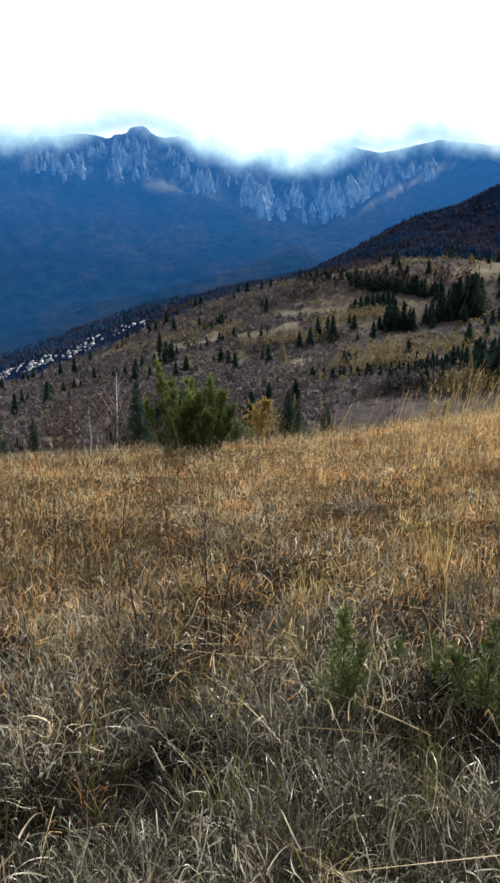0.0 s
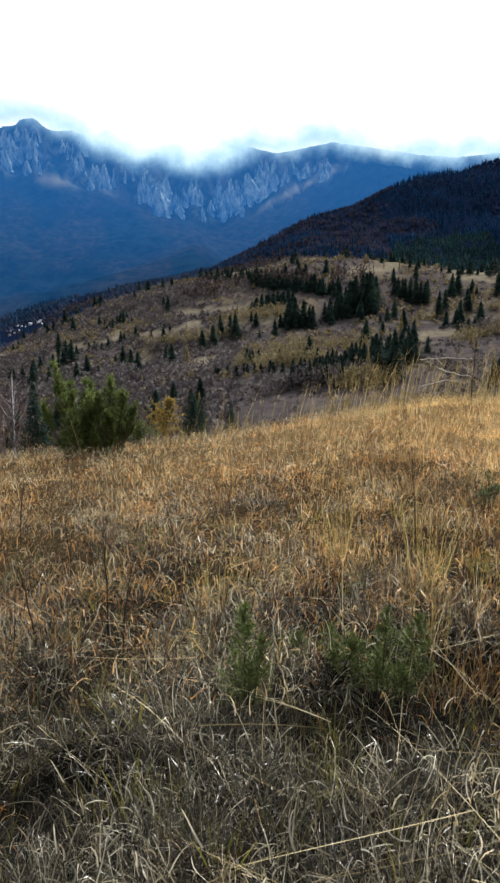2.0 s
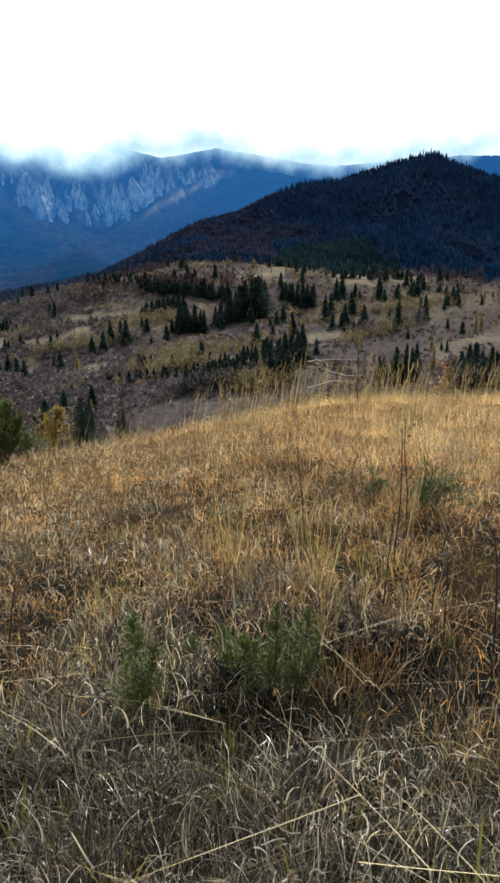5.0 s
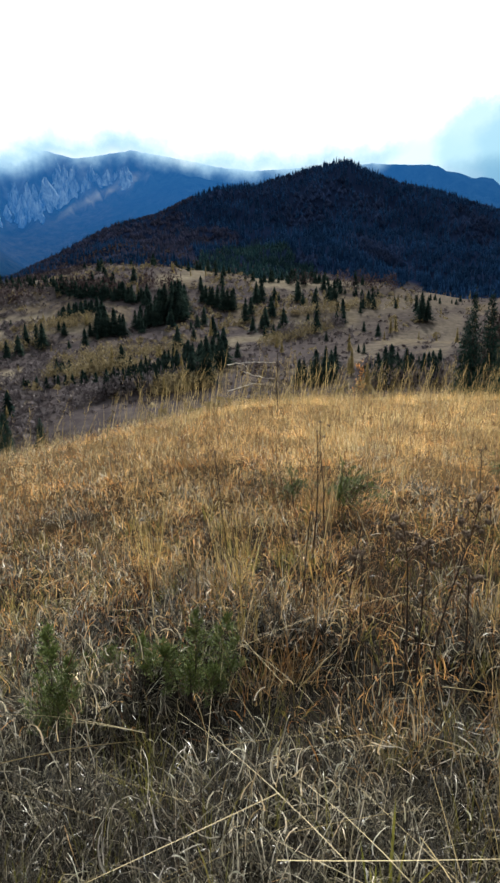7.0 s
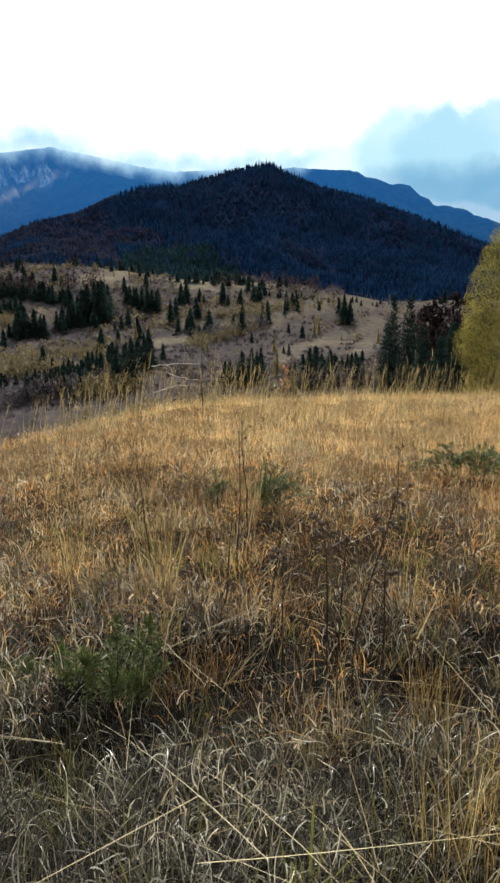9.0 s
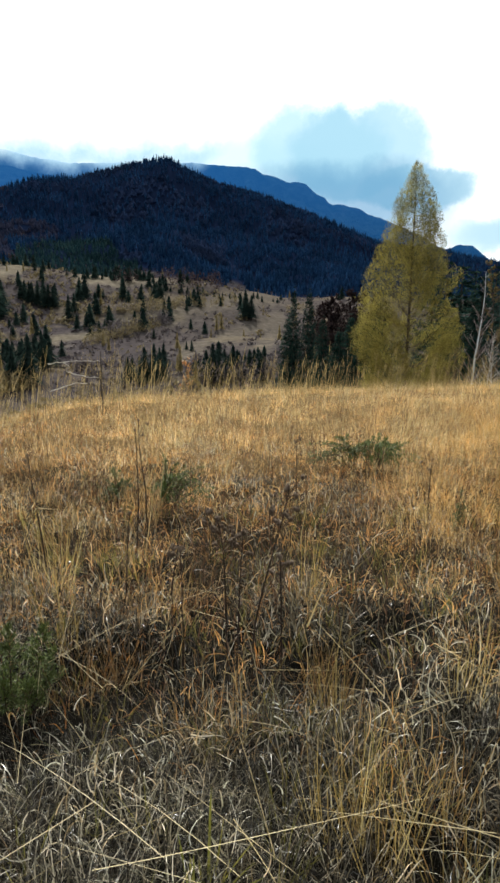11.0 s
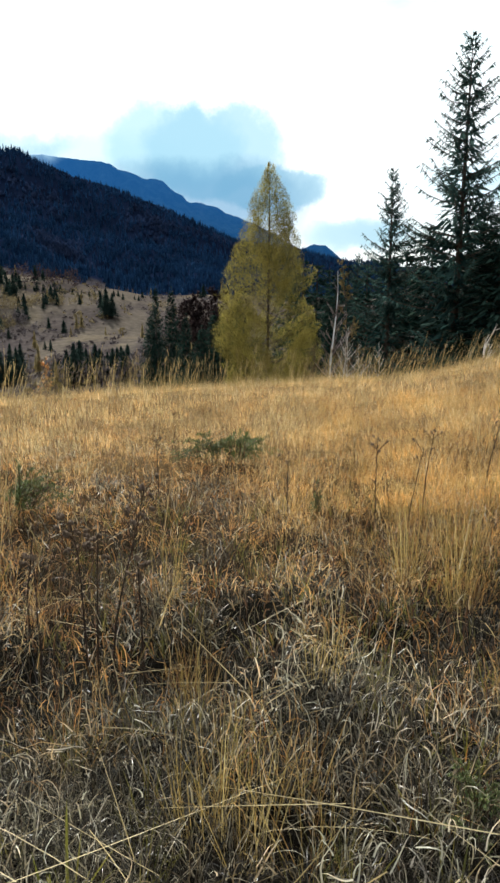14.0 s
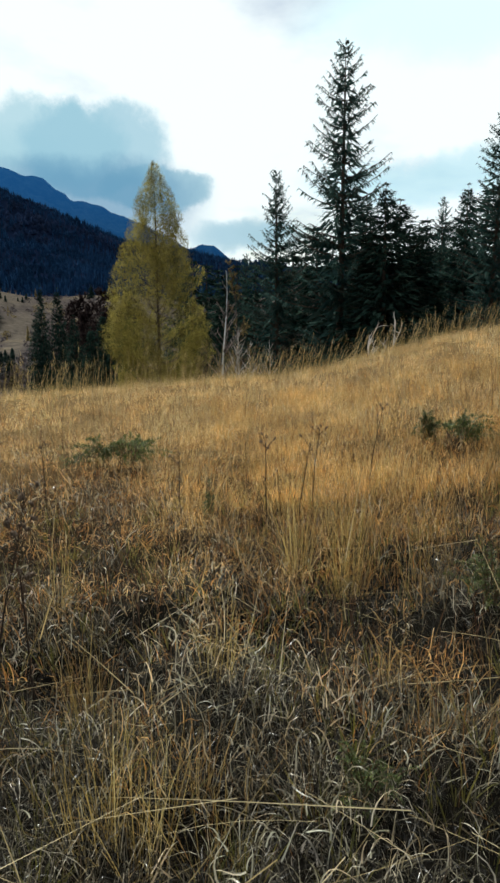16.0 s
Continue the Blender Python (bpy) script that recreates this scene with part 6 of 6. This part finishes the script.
ROOFS.colour(ROOFS.ramp(ROOFS.piece(), (0.0, (0.16, 0.07, 0.05)), (0.4, (0.18, 0.17, 0.17)), (0.75, (0.42, 0.43, 0.45)), (1.0, (0.62, 0.64, 0.66)))).bump(ROOFS.grain(3.0), 0.3, 0.03)
PANES = Mat("dark_window_glass", 0.15, 0.5).colour((0.03, 0.035, 0.04))


def house(wide, deep, tall, roof):
    h = thing("house", Matrix(), "small white house with a pitched roof in the valley village", "house", "village houses")
    x, y = wide / 2, deep / 2
    v = [(-x, -y, -3), (x, -y, -3), (x, y, -3), (-x, y, -3), (-x, -y, tall), (x, -y, tall), (x, y, tall), (-x, y, tall), (-x, 0, tall + roof), (x, 0, tall + roof)]
    part("wall", Geo().add(v, [(0, 1, 5), (0, 5, 4), (1, 2, 6), (1, 6, 5), (2, 3, 7), (2, 7, 6), (3, 0, 4), (3, 4, 7), (4, 8, 7), (5, 6, 9)]), WALLS.m, h)
    o = 0.5
    k = roof / y
    v = []
    for z in (0.05, 0.3):
        v += [(-x - o, -y - o, tall - o * k + z), (x + o, -y - o, tall - o * k + z), (x + o, 0, tall + roof + z), (-x - o, 0, tall + roof + z), (-x - o, y + o, tall - o * k + z), (x + o, y + o, tall - o * k + z)]
    q = [(6, 7, 8, 9), (9, 8, 11, 10), (0, 3, 2, 1), (3, 4, 5, 2), (0, 1, 7, 6), (4, 10, 11, 5), (0, 6, 9, 3), (3, 9, 10, 4), (1, 2, 8, 7), (2, 5, 11, 8)]
    top = part("roof", Geo().add(v, q), ROOFS.m, h)
    cx, cz = wide * 0.22, tall + roof * 0.7
    v = [(cx + a * 0.3, y * 0.25 + b * 0.3, cz + c) for c in (-0.6, 1.5) for a, b in ((-1, -1), (1, -1), (1, 1), (-1, 1))]
    part("chimney", Geo().add(v, [(0, 1, 5, 4), (1, 2, 6, 5), (2, 3, 7, 6), (3, 0, 4, 7), (4, 5, 6, 7)]), WALLS.m, top)
    for wx in (-0.28, 0.0, 0.28):
        cx, z0, z1 = wx * wide, tall * 0.4, tall * 0.75
        for name, out, e, mat in (("window", 0.04, 0.12, WALLS.m), ("pane", 0.06, 0.0, PANES.m)):
            v = [(cx - 0.5 - e, -y - out, z0 - e), (cx + 0.5 + e, -y - out, z0 - e), (cx + 0.5 + e, -y - out, z1 + e), (cx - 0.5 - e, -y - out, z1 + e)]
            v += [(a, b + 0.1, c) for a, b, c in v]
            box = Geo().add(v, [(0, 1, 2, 3), (0, 4, 5, 1), (1, 5, 6, 2), (2, 6, 7, 3), (3, 7, 4, 0)])
            if name == "window":
                frame_ = part(name, box, mat, h)
            else:
                part(name, box, mat, frame_)
    return h


def village():
    g = np.random.default_rng(21)
    kinds = [house(6, 5, 2.4, 1.9), house(7.5, 6, 3.0, 2.2), house(4.5, 4, 2.0, 1.6)]
    made = 0
    for k in range(900):
        az = -37.5 - 12.5 * g.random() ** 0.7
        el = float(village_line(az)) + g.normal(0, 0.22)
        r = reach(az, el, 620, 1390)
        if r is None:
            continue
        ob = copy_thing(kinds[made % 3], pose(*spot(az, r), 0, 0, -az + g.uniform(-80, 80)))
        size = g.uniform(0.3, 0.62)
        ob.scale = (size, size, size)
        made += 1
        if made >= 110:
            break
    for t in kinds:
        remove(t)


village()

# ---- junipers, weeds and tufts in the meadow ----
def juniper(label, h, wide, shoots, needles, size, seed, lean=0.0, low=0.02, spike=0.0):
    """A juniper: several stems, each with feathery shoots set with short needles."""
    global rng
    keep, rng = rng, np.random.default_rng(seed)
    bush = thing("juniper_bush", Matrix(), label, "bush")
    for s in range(max(2, shoots // 14)):
        a = rng.uniform(0, TAU)
        top = np.array([math.cos(a) * wide * 0.35, math.sin(a) * wide * 0.35, h * rng.uniform(0.5, 0.85)])
        pts = [np.array([0, 0, -0.05]) + top * u + np.array([0, 0, 0.05 * h]) * u * (1 - u) for u in (0, 0.3, 0.65, 1)]
        part("stem", Geo().add(*tube(pts, [0.018 * h, 0.013 * h, 0.008 * h, 0.003 * h], 5)), BARK, bush)
    P, A, L = [], [], []
    twig = Geo()
    for s in range(shoots):
        a, f = rng.uniform(0, TAU), rng.random() ** 0.7
        rad = wide * 0.5 * f * rng.uniform(0.6, 1.0)
        root = np.array([math.cos(a) * rad * 0.35, math.sin(a) * rad * 0.35, h * rng.uniform(low, 0.5) * (1 - spike * f)])
        tip = np.array([math.cos(a) * rad * 1.15 + lean * h, math.sin(a) * rad * 1.15, h * (1.0 - (0.55 - 0.2 * spike) * f ** 1.6) * rng.uniform(0.55 - 0.5 * spike, 1.12)])
        u = np.linspace(0, 1, 5)[:, None]
        pts = root + (tip - root) * u + np.array([0, 0, 0.16 * h]) * u * (1 - u) * 2 + np.array([math.cos(a), math.sin(a), -0.5]) * (0.10 * wide * u ** 3)
        twig.add(*tube(pts, [0.006 * h * (1 - k) + 0.0012 for k in u[:, 0]], 3))
        # short side twigs, then needles round them
        m = needles
        v = rng.uniform(0.08, 1.0, m)
        q = np.stack([np.interp(v, u[:, 0], pts[:, c]) for c in range(3)], 1)
        d = (tip - root) / np.linalg.norm(tip - root)
        out = d * 0.7 + rng.normal(0, 0.75, (m, 3)) + np.array([0, 0, 0.15])
        out /= np.linalg.norm(out, axis=1, keepdims=True)
        reach_ = size * 3.2 * (1.05 - v) * rng.random(m)
        P.append(q + out * reach_[:, None])
        A.append(out + rng.normal(0, 0.4, (m, 3)))
        L.append(size * rng.uniform(0.6, 1.3, m))
    tagged(part("shoot_mass", twig, STEM, bush), kind="stuff")
    P, A, L = np.concatenate(P), np.concatenate(A), np.concatenate(L)
    tagged(part("foliage", Geo().add(*ribbons(P, A, L, L * 0.42, 0.1, 1)), DARK_NEEDLE if h > 1 else NEEDLE, bush), kind="stuff")
    rng = keep
    return bush


def plume_juniper(label, leaders, seed, needle=(0.022, 0.050), fluff=0.10, shoots=46, stem=0.028, mat=None, dense=84, droop=0.0):
    """A juniper of several upright leaders (x, y, height, width), each a feathery plume."""
    g = np.random.default_rng(seed)
    bush = thing("juniper_bush", Matrix(), label, "bush")
    twig, P, A, L = Geo(), [], [], []
    for x, y, h, wide in leaders:
        u = np.linspace(0, 1, 6)
        axis = np.stack([x * (0.35 + 0.65 * u ** 0.7), y * (0.35 + 0.65 * u ** 0.7), h * u - 0.05 * (u == 0)], 1)
        part("stem", Geo().add(*tube(axis, [stem * (1 - 0.85 * k) for k in u], 5)), BARK, bush)
        for s in range(int(shoots * h)):
            f, a = g.uniform(0.10, 1.0), g.uniform(0, TAU)
            root = np.array([np.interp(f, u, axis[:, c]) for c in range(3)])
            reach_ = wide * 0.5 * min(1.0, 1.9 * (1.03 - f)) * g.uniform(0.45, 1.1)
            tip = root + np.array([math.cos(a) * reach_, math.sin(a) * reach_, reach_ * g.uniform(0.5 - droop, 1.5 - droop) + 0.5 * fluff])
            w = np.linspace(0, 1, 4)[:, None]
            pts = root + (tip - root) * w + np.array([0, 0, -0.10 * reach_]) * np.sin(w * math.pi)
            twig.add(*tube(pts, [stem * (0.21 * (1 - k) + 0.05) for k in w[:, 0]], 3))
            m = dense
            v = g.uniform(0.05, 1.0, m)
            q = np.stack([np.interp(v, w[:, 0], pts[:, c]) for c in range(3)], 1)
            out = (tip - root) / np.linalg.norm(tip - root) * 0.9 + g.normal(0, 0.6, (m, 3)) + [0, 0, 0.25]
            P.append(q + out * (fluff * (1.05 - v) * g.random(m))[:, None])
            A.append(out)
            L.append(g.uniform(*needle, m))
    tagged(part("shoot_mass", twig, STEM, bush), kind="stuff")
    P, A, L = np.concatenate(P), np.concatenate(A), np.concatenate(L)
    tagged(part("foliage", Geo().add(*ribbons(P, A, L, L * 0.42, 0.1, 1)), mat or DARK_NEEDLE, bush), kind="stuff")
    return bush


def knob(r, seed, squash=1.0):
    """A small rough seed head."""
    g = np.random.default_rng(seed)
    bm = bmesh.new()
    bmesh.ops.create_icosphere(bm, subdivisions=2, radius=r)
    for v in bm.verts:
        v.co *= g.uniform(0.7, 1.3)
        v.co.z *= squash
    bm.verts.ensure_lookup_table()
    v = np.array([w.co[:] for w in bm.verts])
    f = np.array([[w.index for w in t.verts] for t in bm.faces])
    bm.free()
    return v, f


def weed(label, h, heads, seed, head=0.011, lean=(0.05, 0.0), cluster=3, thick=0.0058):
    """A dead weed: a stem, rising side stalks, each with a cluster of dry seed heads."""
    global rng
    keep, rng = rng, np.random.default_rng(seed)
    w = thing("dead_weed", Matrix(), label, "weed", "dead weeds")
    u = np.linspace(0, 1, 7)
    bend = rng.normal(0, 0.012, (7, 2)).cumsum(0)
    pts = np.stack([lean[0] * h * u ** 1.5 + bend[:, 0] * h * 0.5, lean[1] * h * u ** 1.5 + bend[:, 1] * h * 0.5, h * u - 0.03 * (u == 0)], 1)
    stem = part("stem", Geo().add(*tube(pts, [thick * (1 - 0.65 * k) for k in u], 5)), WEED_STEM, w)
    for k in range(heads):
        f = 1.0 if k == 0 else rng.uniform(0.78, 0.97)
        q = np.array([np.interp(f, u, pts[:, c]) for c in range(3)])
        a = rng.uniform(0, TAU)
        tip = q if k == 0 else q + np.array([math.cos(a) * 0.055, math.sin(a) * 0.055, rng.uniform(0.03, 0.08)]) * rng.uniform(0.6, 1.3)
        hold = stem
        if k:
            hold = part("side_stalk", Geo().add(*tube([q, (q + tip) / 2 + [0, 0, 0.006], tip], [thick * 0.45, thick * 0.4, thick * 0.3], 4)), STEM, w)
        g = Geo()
        for c in range(cluster):
            v, fc = knob(head * rng.uniform(0.7, 1.15), seed * 31 + k * 7 + c, 1.2)
            g.add(v + tip + rng.normal(0, head * 0.9, 3) * (c > 0), fc)
        part("seed_head", g, HEAD, hold)
    # withered leaves down the stem
    m = 9
    f = rng.uniform(0.15, 0.85, m)
    q = np.stack([np.interp(f, u, pts[:, c]) for c in range(3)], 1)
    part("withered_leaves", Geo().add(*ribbons(q, rng.normal(0, 1, (m, 3)) + [0, 0, 0.2], rng.uniform(0.03, 0.07, m), 0.008, 1.4, 4, rng.normal(0, 0.6, (m, 3)))), STEM, w)
    rng = keep
    return w


def straw_tuft(label, blades, h, seed, mat, spread=0.2, wide=0.003, radius=0.06, group="straw tufts"):
    global rng
    keep, rng = rng, np.random.default_rng(seed)
    t = thing("grass_tuft", Matrix(), label, "grass tuft", group)
    a, d = rng.uniform(0, TAU, blades), rng.random(blades) ** 0.6 * radius
    feet = np.stack([np.cos(a) * d, np.sin(a) * d, -0.02 + 0 * a], 1)
    aim = np.concatenate([feet[:, :2] / radius * spread + rng.normal(0, spread * 0.5, (blades, 2)), np.ones((blades, 1))], 1)
    L = h * rng.uniform(0.35, 1.2, blades)
    tagged(part("blade_mass", Geo().add(*ribbons(feet, aim, L, wide * rng.uniform(0.7, 1.3, blades), rng.uniform(0, 0.35, blades), 5, rng.normal(0, 0.1, (blades, 3)), 0.4)), mat, t), kind="stuff")
    k = blades // 3
    tagged(part("bent_blade_mass", Geo().add(*ribbons(feet[:k], aim[:k] * [2.5, 2.5, 1], L[:k] * 0.8, wide * 1.3, rng.uniform(0.8, 1.8, k), 5, rng.normal(0, 0.3, (k, 3)))), mat, t), kind="stuff")
    rng = keep
    return t


def at(ob, x, y, turn=0.0, dz=0.0):
    ob.matrix_basis = pose(x, y, ground_at(x, y) + dz, 0, 0, turn)
    return ob


def meadow_things():
    put(plume_juniper("large dark green juniper bush on the crest", ((-0.62, 0.1, 1.85, 0.42), (-0.36, -0.2, 1.62, 0.5), (-0.10, 0.2, 1.52, 0.55), (0.12, -0.25, 1.36, 0.55), (0.34, 0.1, 1.55, 0.5), (0.58, -0.1, 1.38, 0.5),
                                                                                    (0.78, 0.15, 1.10, 0.45), (-0.84, 0.0, 1.15, 0.4), (0.0, 0.5, 1.45, 0.6), (0.25, -0.5, 1.05, 0.6), (-0.4, -0.5, 1.1, 0.55), (-0.5, 0.45, 1.4, 0.5),
                                                                                    (0.5, 0.45, 1.3, 0.5), (-0.05, -0.1, 1.25, 0.7)), 201), -34.0, 12.2, 34.0, -0.2)
    put(juniper("low juniper behind the crest", 0.7, 0.7, 26, 120, 0.045, 203), -30.2, 13.2)
    fine = dict(needle=(0.008, 0.019), fluff=0.040, shoots=84, stem=0.005, mat=NEEDLE, dense=56, droop=0.4)
    at(plume_juniper("small upright juniper in the grass", ((0.0, 0.0, 0.46, 0.14), (-0.05, 0.02, 0.24, 0.17), (0.07, 0.0, 0.30, 0.16), (0.02, -0.05, 0.17, 0.20)), 204, **fine), -0.99, 2.56, 20)
    at(plume_juniper("leafy young juniper in the grass", ((0.02, 0.0, 0.40, 0.22), (0.15, 0.05, 0.36, 0.20), (-0.13, 0.0, 0.27, 0.20), (-0.20, 0.05, 0.17, 0.18), (0.11, -0.08, 0.20, 0.22), (0.0, -0.08, 0.20, 0.22), (0.20, 0.0, 0.28, 0.16)), 206, **fine), -0.50, 2.92)
    at(plume_juniper("small juniper sprigs in the grass", ((0.0, 0.0, 0.21, 0.15), (-0.12, 0.02, 0.17, 0.15)), 205, **fine), -0.90, 3.02)
    at(plume_juniper("small juniper sprigs in the grass", ((0.0, 0.0, 0.20, 0.15), (0.11, -0.02, 0.16, 0.14)), 207, **fine), -0.72, 2.92)
    at(juniper("small juniper in the golden grass", 0.52, 0.5, 30, 120, 0.022, 208, 0.2), 0.29, 5.55)
    at(juniper("small faded juniper in the golden grass", 0.42, 0.46, 20, 90, 0.02, 209), -0.11, 5.8)
    put(juniper("dark juniper in the rusty grass", 0.46, 0.75, 34, 120, 0.028, 210, 0.25), 20.6, 7.6)
    put(juniper("spreading juniper in the rusty grass", 0.45, 0.8, 24, 90, 0.03, 211, -0.3), 18.6, 7.7)
    put(juniper("young leaning juniper in the golden grass", 0.42, 0.6, 26, 110, 0.028, 212, 0.35), 48.0, 7.0)
    put(juniper("small juniper in the golden grass", 0.40, 0.3, 20, 90, 0.028, 213), 45.6, 7.2)
    at(juniper("thin upright juniper shoot", 0.36, 0.12, 14, 90, 0.016, 214), 2.44, 4.7)
    at(juniper("small green juniper beside dry straw", 0.34, 0.34, 26, 110, 0.014, 215), 2.56, 2.12)
    at(juniper("low yellow-green juniper sprig", 0.26, 0.3, 16, 80, 0.013, 216), 1.32, 1.55)
    # dead weeds
    for k, (x, y, h, heads, label) in enumerate((
            (-0.50, 4.25, 0.86, 3, "tall dark dead weed with small dry heads"), (0.44, 3.0, 0.82, 12, "dead brown thistle with clustered heads"),
            (0.55, 3.0, 0.92, 13, "dead brown thistle with clustered heads"), (0.48, 2.98, 0.74, 7, "dead brown thistle with few heads"),
            (0.66, 2.86, 0.62, 6, "short dead thistle with dry heads"), (0.24, 3.2, 0.62, 5, "dead brown thistle with few heads"), (0.05, 4.3, 0.88, 2, "thin forked dead weed"), (0.12, 4.5, 0.92, 2, "thin forked dead weed"),
            (-0.02, 3.6, 0.55, 3, "short dead weed in the grass"), (0.22, 3.5, 0.58, 4, "short dead weed in the grass"))):
        at(weed(label, h, heads, 300 + k, 0.0078 if heads > 4 else 0.0065, (0.17 if heads == 13 else rng.normal(0, 0.05), 0.0), 4 if heads > 4 else 2), x, y)
    for k, (az, r, h, heads) in enumerate(((32.2, 5.0, 0.80, 7), (35.0, 5.2, 0.68, 5), (36.2, 5.6, 0.70, 4), (-32.9, 3.75, 0.74, 4), (-31.6, 3.4, 0.62, 4), (-38.6, 3.6, 0.55, 4), (-42.5, 4.5, 0.6, 4),
                                           (-45.5, 5.2, 0.62, 3), (-36.0, 5.5, 0.66, 3), (-27.0, 5.0, 0.5, 3), (-40.0, 6.0, 0.6, 3), (14.0, 5.6, 0.6, 4), (25.0, 5.4, 0.56, 4), (41.0, 5.8, 0.7, 4))):
        put(weed("dry dead weed standing in the meadow", h, heads, 330 + k, 0.0065, (rng.normal(0, 0.1), 0.0), 3), az, r)
    # tufts of golden straw
    for k, (x, y, n, h) in enumerate(((0.60, 1.90, 56, 0.5), (0.72, 1.80, 70, 0.58), (0.83, 2.67, 44, 0.42), (0.92, 1.72, 34, 0.44), (-0.41, 3.90, 64, 0.64), (-0.30, 3.3, 46, 0.45), (-1.03, 4.46, 64, 0.62),
                                      (2.47, 3.02, 84, 0.68), (2.31, 3.3, 80, 0.66), (2.75, 3.5, 64, 0.62), (1.35, 2.55, 36, 0.42), (-1.6, 3.6, 40, 0.42), (2.7, 2.7, 50, 0.5), (0.95, 3.6, 46, 0.45))):
        at(straw_tuft("tuft of upright golden straw", n * 8 // 10, h, 360 + k, GOLD, 0.19, 0.0026, 0.085), x, y)
    for k, (x, y, h) in enumerate(((-0.20, 2.98, 0.34), (-0.08, 3.12, 0.30), (0.84, 2.78, 0.30), (2.7, 2.55, 0.32), (2.1, 3.15, 0.30), (-0.95, 4.2, 0.3), (0.35, 3.9, 0.3), (3.1, 3.2, 0.34))):
        at(straw_tuft("arched clump of rust-orange grass", 60, h, 400 + k, ORANGE, 0.42, 0.0030, 0.12, "rust clumps"), x, y)
    for k, (x, y) in enumerate(((-0.55, 2.2), (-1.35, 2.3), (-1.75, 2.6), (-0.75, 1.75), (0.2, 1.75), (1.45, 1.75), (1.7, 2.6), (-1.15, 1.9))):
        at(straw_tuft("small tuft of yellow-green blades", 16, 0.24, 380 + k, FRESH, 0.45, 0.008, 0.035, "green tufts"), x, y)


WEED_STEM = bark_mat("dead_weed_stems", (0.022, 0.015, 0.012), (0.06, 0.04, 0.03), 60.0)
HEAD = bark_mat("dry_seed_heads", (0.075, 0.052, 0.036), (0.22, 0.16, 0.115), 160.0)
GOLD = blade_mat("golden_straw", ((0.0, (0.3162, 0.2156, 0.0644)), (0.5, (0.5394, 0.4018, 0.1426)), (1.0, (0.7068, 0.588, 0.276))), 0.5, 0.35, 0.4)
ORANGE = blade_mat("rust_orange_blades", ((0.0, (0.1683, 0.08075, 0.027)), (0.5, (0.3978, 0.2261, 0.0765)), (1.0, (0.6502, 0.4845, 0.261))), 0.5, 0.35, 0.4)
FRESH = blade_mat("yellow_green_blades", ((0.0, (0.154, 0.1632, 0.032)), (0.5, (0.252, 0.2448, 0.048)), (1.0, (0.364, 0.2992, 0.08))), 0.5, 0.35, 0.45)
meadow_things()
